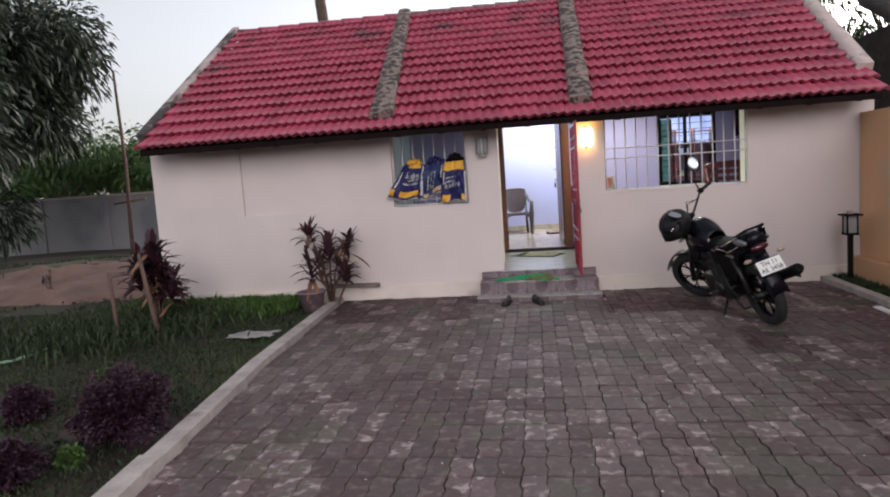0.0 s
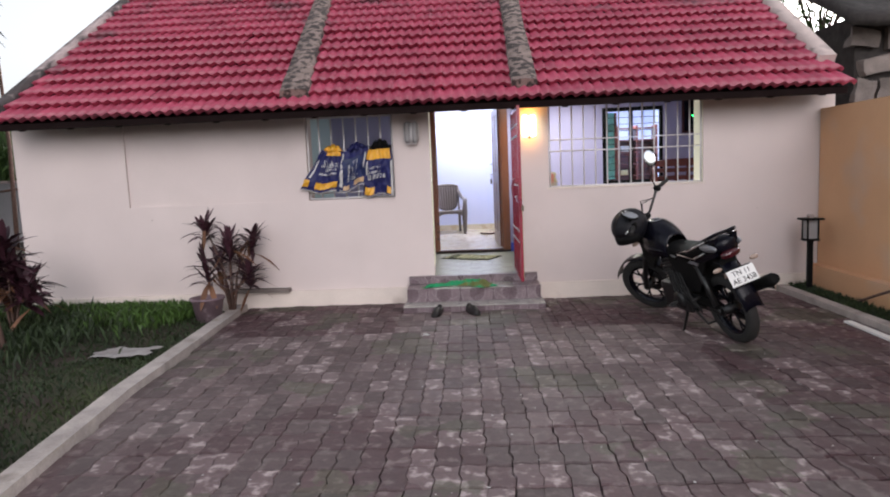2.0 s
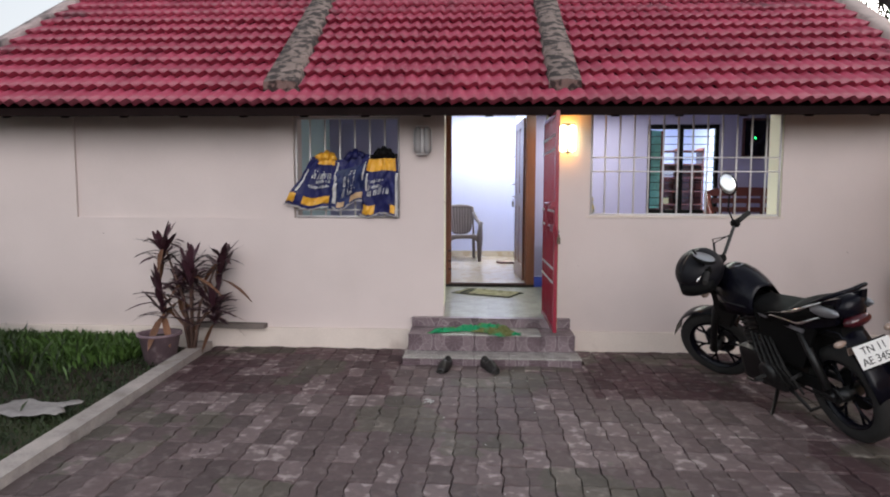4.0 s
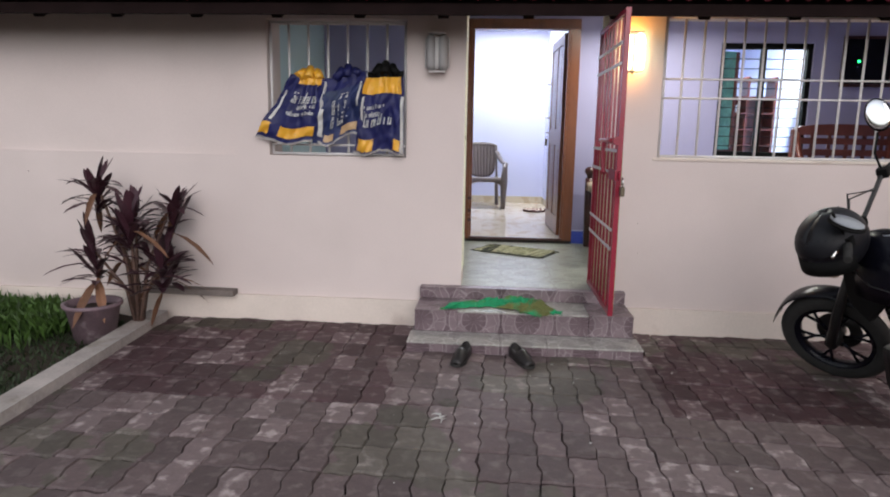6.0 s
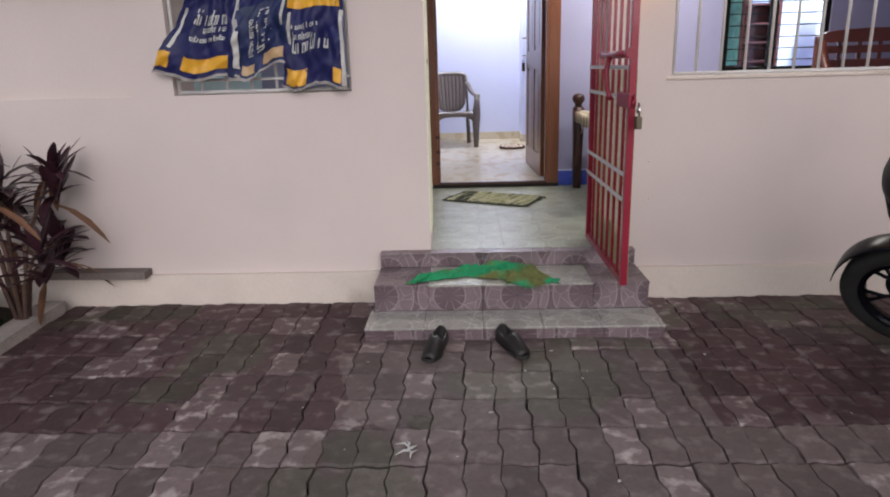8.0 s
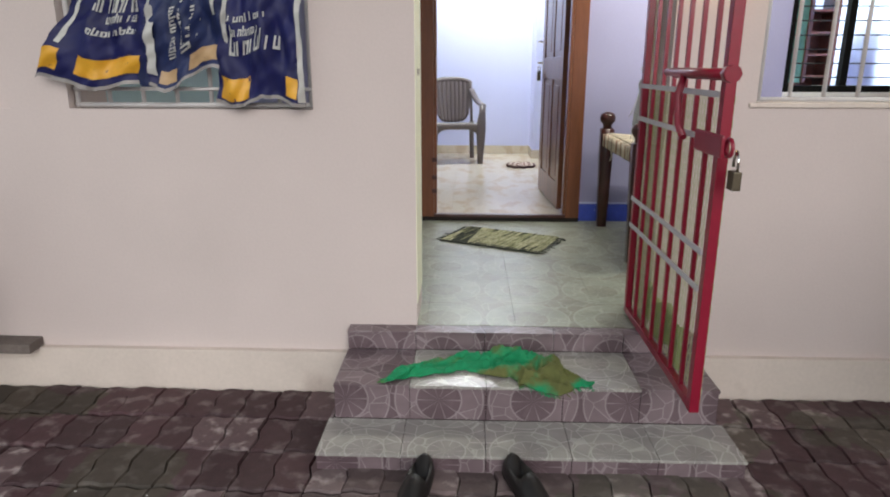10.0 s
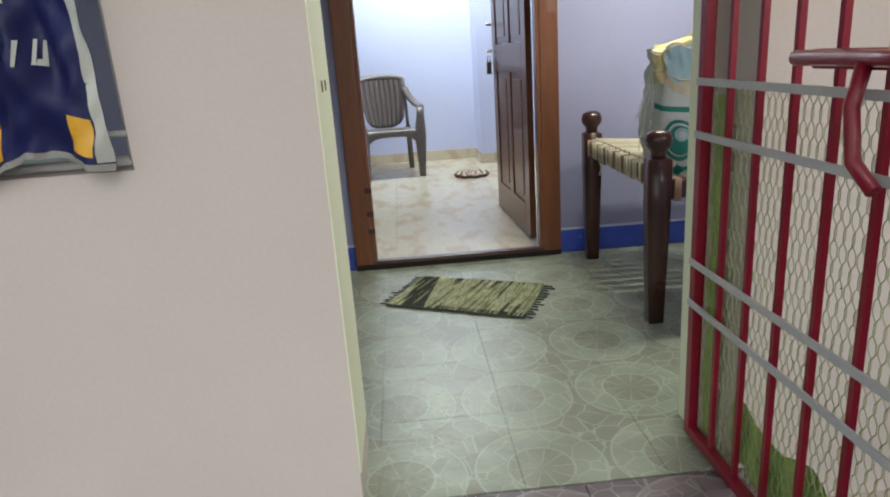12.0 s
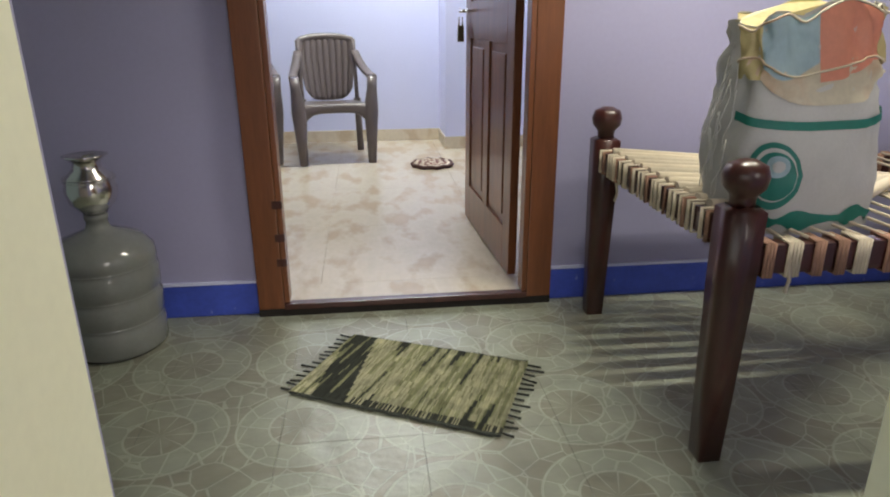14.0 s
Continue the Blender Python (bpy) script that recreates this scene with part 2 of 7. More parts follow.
def add_tube(bm, points, radius, seg=8, closed=False, cap=True):
    """A tube through points; radius is a number or one for each point."""
    pts = [Vector(p) for p in points]
    k = len(pts)
    rad = radius if isinstance(radius, (list, tuple)) else [radius] * k
    rings = []
    prev = None
    for i, p in enumerate(pts):
        a = pts[(i - 1) % k] if closed or i else pts[0]
        c = pts[(i + 1) % k] if closed or i < k - 1 else pts[-1]
        d = (c - a).normalized()
        if prev is None:
            up = Vector((0, 0, 1)) if abs(d.z) < 0.9 else Vector((1, 0, 0))
            side = d.cross(up).normalized()
        else:
            side = (prev - d * prev.dot(d)).normalized()
        prev = side
        other = d.cross(side)
        rings.append([bm.verts.new(p + (side * math.cos(2 * math.pi * j / seg) + other * math.sin(2 * math.pi * j / seg)) * rad[i]) for j in range(seg)])
    for i in range(k if closed else k - 1):
        a, c = rings[i], rings[(i + 1) % k]
        for j in range(seg):
            f = bm.faces.new((a[j], a[(j + 1) % seg], c[(j + 1) % seg], c[j]))
            f.smooth = True
    if cap and not closed:
        bm.faces.new(rings[0][::-1])
        bm.faces.new(rings[-1])
    return [v for r in rings for v in r]


def add_lathe(bm, profile, seg=20, m=None, arc=1.0):
    """Turns (radius, z) pairs about the z axis."""
    full = arc >= 0.999
    cols = []
    count = seg if full else seg + 1
    for j in range(count):
        a = 2 * math.pi * arc * j / seg
        cols.append([bm.verts.new((r * math.cos(a), r * math.sin(a), z)) for r, z in profile])
    for j in range(seg):
        a, c = cols[j], cols[(j + 1) % count]
        for i in range(len(profile) - 1):
            try:
                f = bm.faces.new((a[i], c[i], c[i + 1], a[i + 1]))
                f.smooth = True
            except ValueError:
                pass
    vs = [v for c in cols for v in c]
    if m is not None:
        bmesh.ops.transform(bm, verts=vs, matrix=m)
    return vs


def add_ball(bm, centre, size, seg=16, m=None):
    r = bmesh.ops.create_uvsphere(bm, u_segments=seg, v_segments=max(6, seg // 2 + 2), radius=1.0)
    bmesh.ops.transform(bm, verts=r["verts"], matrix=Matrix.LocRotScale(centre, None, size))
    if m is not None:
        bmesh.ops.transform(bm, verts=r["verts"], matrix=m)
    for v in r["verts"]:
        for f in v.link_faces:
            f.smooth = True
    return r["verts"]


def add_sheet(bm, grid):
    """A surface through a grid of points."""
    vs = [[bm.verts.new(p) for p in row] for row in grid]
    for a, c in zip(vs, vs[1:]):
        for i in range(len(a) - 1):
            f = bm.faces.new((a[i], a[i + 1], c[i + 1], c[i]))
            f.smooth = True
    return [v for r in vs for v in r]


def extrude_profile(bm, outline, axis_from, axis_to, place):
    """A prism of a flat outline; place(u, v, w) gives the point."""
    a = [bm.verts.new(place(u, v, axis_from)) for u, v in outline]
    c = [bm.verts.new(place(u, v, axis_to)) for u, v in outline]
    k = len(outline)
    for i in range(k):
        bm.faces.new((a[i], a[(i + 1) % k], c[(i + 1) % k], c[i]))
    bm.faces.new(a[::-1])
    bm.faces.new(c)
    return a + c


def part(name, bm, mat, parent=None, label="", kind="", thick=0.0):
    """Links a bmesh as ONE mesh object under a thing or a part."""
    bmesh.ops.recalc_face_normals(bm, faces=bm.faces)
    me = bpy.data.meshes.new(name)
    bm.to_mesh(me)
    bm.free()
    me.materials.append(mat)
    ob = new(name, me)
    ob.parent = parent
    if thick:
        s = ob.modifiers.new("thickness", "SOLIDIFY")
        s.thickness, s.offset = thick, 0
    return tagged(ob, label, "", "", kind)


def base(name, label, category, m=None, group="", kind=""):
    ob = new(name)
    ob.empty_display_size = 0.1
    if m is not None:
        ob.matrix_basis = m
    return tagged(ob, label, category, group, kind)


def box_part(name, x0, x1, y0, y1, z0, z1, mat, parent=None, label="", kind="", bevel=0.0, m=None):
    bm = bmesh.new()
    add_box(bm, x0, x1, y0, y1, z0, z1, m, bevel)
    return part(name, bm, mat, parent, label, kind)


def structure(name, boxes, mat, label, category, bevel=0.0):
    bm = bmesh.new()
    for bx in boxes:
        add_box(bm, *bx, bevel=bevel)
    ob = part(name, bm, mat, None, label, "structure")
    ob["category"] = category
    return ob


# ---- ground and yard ----
F, W = 8.2, 0.3
FLOOR, ROOMFLOOR = 0.31, 0.36
EAVE_Y, EAVE_Z, SLOPE = 7.66, 2.26, 0.58
RIDGE_Y = 11.85
XL, XR = -5.22, 4.3


def roof_z(y):
    return EAVE_Z + SLOPE * (y - EAVE_Y)


def garden_height(x, y):
    h = 0.03 * noise.noise(Vector((x * 0.6, y * 0.6, 0))) + 0.012 * noise.noise(Vector((x * 2.5, y * 2.5, 3)))
    mound = 0.35 * math.exp(-(((x + 9.5) / 4.5) ** 2 + ((y - 13.0) / 2.2) ** 2))
    return h + mound * (0.8 + 0.4 * noise.noise(Vector((x, y, 7))))


bm = bmesh.new()
xs = [-400, -120, -50, -30, -22] + [-18 + 0.5 * i for i in range(31)] + [-2.3, 3.5, 4.2, 6, 10, 20, 60, 400]
ys = [-400, -100, -30, -12, -6, -3] + [-2.5 + 0.5 * i for i in range(46)] + [22, 26, 35, 60, 150, 600]
grid = []
for y in ys:
    grid.append([(x, y, -0.01 + garden_height(x, y) if -20 < x < -2.6 and -6 < y < 24 else -0.12) for x in xs])
add_sheet(bm, grid)
ob = part("ground", bm, SOIL, None, "reddish garden soil with worn grass patches", "structure")
ob["category"] = "ground"

structure("pavement", [(-2.36, 3.58, -6, 8.18, -0.3, -0.035)], BED, "dark sandy bed under the interlocking pavers of the yard", "pavement")


def paver_material():
    """Concrete pavers: grey and dark red areas, each stone a little different, wet and dusty patches."""
    m = bpy.data.materials.new("concrete_pavers")
    m.use_nodes = True
    nt = m.node_tree
    n, l = nt.nodes, nt.links
    b = n["Principled BSDF"]
    b.inputs["Roughness"].default_value = 0.75
    geo, info = n.new("ShaderNodeNewGeometry"), n.new("ShaderNodeObjectInfo")

    def calc(op, *args):
        k = n.new("ShaderNodeMath")
        k.operation = op
        for s, v in zip(k.inputs, args):
            if isinstance(v, (int, float)):
                s.default_value = v
            else:
                l.new(v, s)
        return k.outputs[0]

    def noise_tex(scale, detail=4):
        k = n.new("ShaderNodeTexNoise")
        k.inputs["Scale"].default_value, k.inputs["Detail"].default_value = scale, detail
        l.new(geo.outputs["Position"], k.inputs["Vector"])
        return k.outputs["Fac"]

    def mix(f, a, c):
        k = n.new("ShaderNodeMix")
        k.data_type = "RGBA"
        for s, v in (("Factor", f), ("A", a), ("B", c)):
            if isinstance(v, tuple):
                k.inputs[s].default_value = rgb(v)
            else:
                l.new(v, k.inputs[s])
        return k.outputs["Result"]

    rand = calc("FRACT", calc("ADD", calc("MULTIPLY", info.outputs["Random"], 7.13), geo.outputs["Random Per Island"]))
    sep = n.new("ShaderNodeSeparateXYZ")
    l.new(geo.outputs["Position"], sep.inputs[0])
    x, y = sep.outputs["X"], sep.outputs["Y"]
    band = calc("GREATER_THAN", y, 6.69)
    right = calc("GREATER_THAN", x, 0.9)
    left = calc("LESS_THAN", calc("ADD", x, calc("MULTIPLY", noise_tex(1.3), 1.6)), 0.2)
    near = calc("MULTIPLY", calc("GREATER_THAN", rand, 0.35), calc("LESS_THAN", calc("ADD", y, calc("MULTIPLY", noise_tex(0.7), 3.0)), 5.9))
    east = calc("GREATER_THAN", calc("ADD", x, calc("MULTIPLY", noise_tex(0.8), 1.0)), 2.5)
    red = calc("MAXIMUM", calc("MULTIPLY", band, calc("MAXIMUM", right, left)), calc("MAXIMUM", calc("MULTIPLY", near, 0.6), calc("MULTIPLY", east, 1.0)))
    stone = mix(red, (0.127, 0.09, 0.09), (0.066, 0.03, 0.035))
    pale = calc("MULTIPLY", calc("GREATER_THAN", rand, 0.7), calc("GREATER_THAN", noise_tex(0.9), 0.45))
    stone = mix(calc("MULTIPLY", pale, 0.2), stone, (0.28, 0.225, 0.225))
    worn = n.new("ShaderNodeMapRange")
    worn.inputs["From Min"].default_value, worn.inputs["From Max"].default_value = 0.52, 0.68
    l.new(noise_tex(13, 6), worn.inputs["Value"])
    stone = mix(calc("MULTIPLY", worn.outputs["Result"], calc("MULTIPLY", calc("ADD", pale, 0.42), 0.85)), stone, (0.36, 0.3, 0.29))
    dust = n.new("ShaderNodeMapRange")
    dust.inputs["From Min"].default_value, dust.inputs["From Max"].default_value = 0.5, 0.72
    l.new(noise_tex(0.55, 6), dust.inputs["Value"])
    stone = mix(calc("MULTIPLY", dust.outputs["Result"], 0.5), stone, (0.14, 0.115, 0.11))
    moss = calc("GREATER_THAN", noise_tex(1.1, 6), 0.57)
    stone = mix(calc("MULTIPLY", moss, 0.35), stone, (0.07, 0.09, 0.045))
    sc = n.new("ShaderNodeVectorMath")
    sc.operation = "SCALE"
    l.new(stone, sc.inputs[0])
    fine = calc("ADD", calc("MULTIPLY", noise_tex(22), 0.7), calc("MULTIPLY", noise_tex(130, 2), 0.4))
    l.new(calc("MULTIPLY", calc("ADD", fine, 0.47), calc("ADD", calc("MULTIPLY", rand, 0.52), 0.62)), sc.inputs["Scale"])
    l.new(sc.outputs[0], b.inputs["Base Color"])
    l.new(calc("ADD", calc("MULTIPLY", noise_tex(1.7, 5), 0.5), 0.42), b.inputs["Roughness"])
    bp = n.new("ShaderNodeBump")
    bp.inputs["Strength"].default_value, bp.inputs["Distance"].default_value = 0.6, 0.004
    l.new(fine, bp.inputs["Height"])
    l.new(bp.outputs["Normal"], b.inputs["Normal"])
    return m


PAVER = paver_material()

def strip(name, line, width, z0, z1, mat, label, category):
    """A band of that width to the +x side of a line in plan."""
    bm = bmesh.new()
    for (x0, y0), (x1, y1) in zip(line, line[1:]):
        a = [bm.verts.new(p) for p in ((x0, y0, z0), (x0 + width, y0, z0), (x0 + width, y0, z1), (x0, y0, z1))]
        c = [bm.verts.new(p) for p in ((x1, y1, z0), (x1 + width, y1, z0), (x1 + width, y1, z1), (x1, y1, z1))]
        for i in range(4):
            bm.faces.new((a[i], a[(i + 1) % 4], c[(i + 1) % 4], c[i]))
        bm.faces.new(a)
        bm.faces.new(c[::-1])
    ob = part(name, bm, mat, None, label, "structure")
    ob["category"] = category
    return ob


def kerb_x(y):
    """The kerb bends slightly away from the drive half way along."""
    return -2.2 - (0.118 * (y - 2.5) if y < 5 else 0.295 + 0.056 * (y - 5))


def kerb_right_x(y):
    return 3.66 + 0.012 * (y - 8.2)


strip("kerb_left", [(kerb_x(y), y + 0.004) for y in (-6.0, -3.0, 0.0, 2.88)], 0.15, -0.25, 0.085, KERB, "whitewashed concrete kerb beside the garden", "kerb")
strip("kerb_left", [(kerb_x(y), y - 0.004) for y in (2.905, 5.0, 7.0, 8.08)], 0.14, -0.25, 0.065, KERB, "whitewashed concrete kerb beside the garden", "kerb")
strip("kerb_right", [(kerb_right_x(y), y) for y in (-6.0, 0.0, 4.0, 8.17)], 0.11, -0.25, 0.06, KERB, "low concrete kerb beside the narrow grass bed", "kerb")
strip("bed_soil", [(kerb_right_x(y) + 0.11, y) for y in (-6.0, 0.0, 4.0, 8.17)], 0.5, -0.25, 0.02, SOIL, "dark soil of the narrow bed along the wall", "ground")

# compound wall on the side of the motorcycle
def side_x(y):
    return 4.13 + 0.02 * (y - 8.2)


strip("compound_wall_right", [(side_x(y), y) for y in (-6.5, 0.0, 4.0, 8.18)], 0.18, -0.2, 2.05, ORANGE, "peach painted compound wall", "wall")
strip("compound_wall_ledge", [(side_x(y) - 0.12, y) for y in (-6.5, 0.0, 4.0, 8.16)], 0.115, -0.2, 0.3, ORANGE, "peach painted foot of the compound wall", "wall")

# far compound wall of precast panels
def precast_wall(name, a, c, label):
    a, c = Vector(a), Vector(c)
    n = max(1, round((c - a).length / 2.4))
    ang = math.degrees(math.atan2(c.y - a.y, c.x - a.x))
    wall = base(name, label, "wall", kind="structure")
    step = (c - a) / n
    for i in range(n):
        p = a + step * i
        m = pose(p.x, p.y, 0, 0, 0, ang)
        box_part("panel", 0.1, step.length - 0.1, -0.04, 0.04, -0.2, 1.75, GREYWALL, wall, m=m)
        box_part("post", -0.08, 0.08, -0.09, 0.09, -0.2, 1.85, GREYWALL, wall, m=m)
        box_part("coping", 0.09, step.length - 0.09, -0.07, 0.07, 1.754, 1.82, COPING, wall, m=m)


precast_wall("compound_wall_far", (-30, 17.5), (-16.3, 19.5), "grey precast panel compound wall at the end of the garden")
precast_wall("compound_wall_back", (-16.3, 19.5), (12, 20.5), "dark grey precast panel wall behind the house")

# ---- house ----
TOP = 2.46
def front_wall():
    bm = bmesh.new()
    y0, y1 = F, F + W
    for x0, x1, z0, z1 in [
        (XL, -3.89, 0, TOP), (-3.89, -1.99, 0, 1.25), (-1.99, -1.74, 0, TOP), (-1.74, -0.72, 0, 1.25), (-1.74, -0.72, 2.22, TOP),
        (-0.72, -0.3, 0, TOP), (-0.3, 0.72, 0, FLOOR - 0.006), (-0.3, 0.72, 2.3, TOP), (0.72, 1.07, 0, TOP), (1.07, 2.83, 0, 1.28), (1.07, 2.83, 2.26, TOP), (2.83, XR, 0, TOP)]:
        add_box(bm, x0, x1, y0, y1, z0, z1)
    add_box(bm, -3.89, -1.99, y0 + 0.03, y1, 1.25, TOP)
    bmesh.ops.remove_doubles(bm, verts=bm.verts, dist=0.0005)
    ob = part("wall_front", bm, WALL, None, "cream painted front wall with a shallow recessed panel", "structure")
    ob["category"] = "wall"


front_wall()
structure("plinth_left", [(XL, -0.606, F - 0.035, F - 0.001, -0.2, 0.185)], PLINTH, "pale painted plinth band at the foot of the front wall", "plinth", 0.004)
structure("plinth_right", [(0.906, XR, F - 0.035, F - 0.001, -0.2, 0.185)], PLINTH, "pale painted plinth band at the foot of the front wall", "plinth", 0.004)
# Near-black boxes that draw the dark band of shade at the wall top.
structure("eave_shade_band", [(XL + 0.02, 0.655, F - 0.07, F - 0.001, 2.27, 2.43), (1.125, XR - 0.02, F - 0.05, F - 0.001, 2.3, 2.43)], RAFTER, "near-black band added along the wall top for the eave's shade", "beam", 0.004)
structure("window_sill_right", [(1.04, 2.86, F - 0.01, F + 0.1, 1.266, 1.284)], PLINTH, "thin white plaster sill under the barred window", "sill", 0.004)


def gable(name, x0, x1):
    bm = bmesh.new()
    yb = RIDGE_Y * 2 - F
    extrude_profile(bm, [(F + W + 0.001, -0.2), (yb, -0.2), (yb, roof_z(F) - 0.12), (RIDGE_Y, roof_z(RIDGE_Y) - 0.12), (F + W + 0.001, roof_z(F + W) - 0.12)], x0, x1, lambda u, v, w: (w, u, v))
    ob = part(name, bm, WALL, None, "cream painted gable end wall", "structure")
    ob["category"] = "wall"


gable("wall_left_gable", XL, XL + 0.22)
gable("wall_right_gable", XR - 0.22, XR)
BACK = RIDGE_Y * 2 - F
structure("wall_rear", [(XL, XR, BACK, BACK + 0.2, -0.2, 2.46)], WALL, "cream painted rear wall", "wall")

# verandah
VL, VR, VB = -1.86, 3.9, 10.3
structure("verandah_floor_slab", [(VL, VR, F + 0.005, VB, 0.1, FLOOR - 0.012)], BED, "floor bed of the verandah", "floor")
structure("wall_verandah_left", [(VL - 0.15, VL, F + W + 0.002, VB, 0.1, 2.6)], TURQ, "pale turquoise end wall of the verandah", "wall")
structure("wall_verandah_right", [(VR, VR + 0.12, F + W + 0.002, VB, 0.1, 2.6)], VIOLET, "violet end wall of the verandah", "wall")
DL, DR, DT = -0.43, 0.74, 2.56
WX0, WX1, WZ0, WZ1 = 2.12, 3.0, 1.25, 2.35
structure("wall_verandah_back", [(VL - 0.15, DL, VB, VB + 0.14, 0.1, 3.2), (DL, DR, VB, VB + 0.14, DT, 3.2), (DR, WX0, VB, VB + 0.14, 0.1, 3.2), (WX0, WX1, VB, VB + 0.14, 0.1, WZ0), (WX0, WX1, VB, VB + 0.14, WZ1, 3.2), (WX1, VR + 0.12, VB, VB + 0.14, 0.1, 3.2)], VIOLET, "violet painted wall between verandah and room", "wall")
structure("ceiling_verandah", [(VL - 0.15, VR + 0.12, F + W + 0.002, VB - 0.002, 2.6, 2.68)], WHITE, "white verandah ceiling", "ceiling")
structure("inner_face_front_wall", [(VL, -0.72 - 0.02 - 1.02, F + W, F + W + 0.012, FLOOR, 2.6), (-0.72, -0.3, F + W, F + W + 0.012, FLOOR, 2.6), (0.78, 1.07, F + W, F + W + 0.012, FLOOR, 2.6), (2.83, VR, F + W, F + W + 0.012, FLOOR, 2.6), (1.07, 2.83, F + W, F + W + 0.012, FLOOR, 1.28)], VIOLET, "violet painted inner side of the front wall", "wall")
structure("reveal_left", [(-0.301, -0.2965, F + 0.004, F + W, FLOOR + 0.1, 2.3)], JAMB, "pale yellow painted door reveal", "trim")
structure("reveal_window", [(2.8255, 2.829, F + 0.01, F + W, 1.286, 2.255)], JAMB, "pale yellow painted side of the window opening", "trim")
structure("blue_skirting", [(VL, DL - 0.003, VB - 0.012, VB - 0.001, FLOOR, FLOOR + 0.13), (DR + 0.003, VR, VB - 0.012, VB - 0.001, FLOOR, FLOOR + 0.13)], BLUE, "chipped bright blue painted skirting", "baseboard", 0.002)
structure("skirting_edge", [(VL, DL - 0.003, VB - 0.014, VB - 0.001, FLOOR + 0.131, FLOOR + 0.142), (DR + 0.003, VR, VB - 0.014, VB - 0.001, FLOOR + 0.131, FLOOR + 0.142)], LILAC, "thin pale line above the blue skirting", "trim")

# room behind
RB = 13.8
structure("room_floor_slab", [(-2.6, VR + 0.12, VB, RB + 1.5, 0.1, ROOMFLOOR - 0.012)], BED, "floor bed of the room", "floor")
structure("wall_room_back", [(-2.6, 0.68, RB, RB + 0.15, 0.1, 3.2)], LILAC, "pale lilac back wall of the room", "wall")
structure("wall_room_projecting", [(0.68, 1.75, RB - 0.45, RB + 0.15, 0.1, 3.2)], LILAC, "pale lilac projecting wall beside the door", "wall")
structure("wall_room_left", [(-2.75, -2.6, VB + 0.14, RB + 0.15, 0.1, 3.2)], LILAC, "pale lilac side wall of the room", "wall")
structure("wall_room_right", [(1.65, 1.75, VB + 0.145, RB - 0.452, 0.1, 3.2)], LILAC, "pale lilac partition wall of the room", "wall")
structure("ceiling_room", [(-2.75, VR + 0.12, VB + 0.145, RB + 1.2, 3.1, 3.2)], WHITE, "white ceiling of the room", "ceiling")
structure("wall_back_room_rear", [(1.755, VR + 0.12, RB + 0.9, RB + 1.0, 0.1, 3.1)], LILAC, "pale wall of the bright back room", "wall")
structure("wall_back_room_side", [(VR, VR + 0.12, VB + 0.145, RB + 0.9, 0.1, 3.1)], LILAC, "pale side wall of the bright back room", "wall")
structure("room_skirting", [(-2.6, 0.668, RB - 0.012, RB - 0.001, ROOMFLOOR, ROOMFLOOR + 0.1), (0.668, 0.679, RB - 0.46, RB - 0.001, ROOMFLOOR, ROOMFLOOR + 0.1), (0.68, 1.64, RB - 0.462, RB - 0.451, ROOMFLOOR, ROOMFLOOR + 0.1)], ROOMTILE, "cream marble skirting of the room", "baseboard", 0.002)
structure("threshold", [(DL + 0.1, DR - 0.1, VB - 0.018, VB + 0.143, FLOOR + 0.03, ROOMFLOOR + 0.001)], ROOMTILE, "cream marble threshold of the inner door", "threshold", 0.002)
structure("threshold_nosing", [(DL + 0.1, DR - 0.1, VB - 0.06, VB - 0.019, FLOOR + 0.03, ROOMFLOOR + 0.004)], DARKWOOD, "dark worn wooden nosing of the inner threshold", "threshold", 0.005)
structure("threshold_gap", [(DL, DR, VB - 0.05, VB + 0.1, FLOOR - 0.005, FLOOR + 0.029)], DARK, "dark gap below the threshold", "trim")

# steps
def steps():
    st = base("entrance_steps", "entrance steps clad in mauve printed tiles with a green cloth lying on them", "steps", kind="structure")
    for i, (y, z, x0, x1) in enumerate(((7.56, 0.07, -0.625, 0.925), (7.8, 0.222, -0.6, 0.9), (8.13, FLOOR, -0.6, 0.9))):
        box_part("step_core", x0 + 0.015, x1 - 0.015, y + 0.012, F - 0.002 if i == 2 else F - 0.02, -0.2 if i == 0 else 0.0, z - 0.014, BED, st)
        w = (x1 - x0) / 5
        y1 = (7.8, 8.13, F - 0.001)[i]
        for k in range(5):
            box_part("tread_tile", x0 + k * w + 0.001, x0 + (k + 1) * w - 0.001, y - 0.012, y1 - 0.002, z - 0.012, z, PALETREAD if i == 0 or (k in (1, 2, 3) and i == 1) else STEPTILE, st, bevel=0.002)
            box_part("riser_tile", x0 + k * w + 0.001, x0 + (k + 1) * w - 0.001, y, y + 0.011, (-0.05, 0.071, 0.223)[i], z - 0.013, STEPTILE, st, bevel=0.002)
        for x in (x0 + 0.001, x1 - 0.012):
            box_part("side_tile", x, x + 0.011, y + 0.012, F - 0.036, (-0.05, 0.071, 0.223)[i], z - 0.013, STEPTILE, st)


steps()

# ---- roof ----
def roof_point(x, s, h):
    """x across, s metres up the slope from the eave, h above the roof plane."""
    c = 1 / math.sqrt(1 + SLOPE * SLOPE)
    return (x, EAVE_Y + s * c - h * SLOPE * c, EAVE_Z + s * SLOPE * c + h * c)


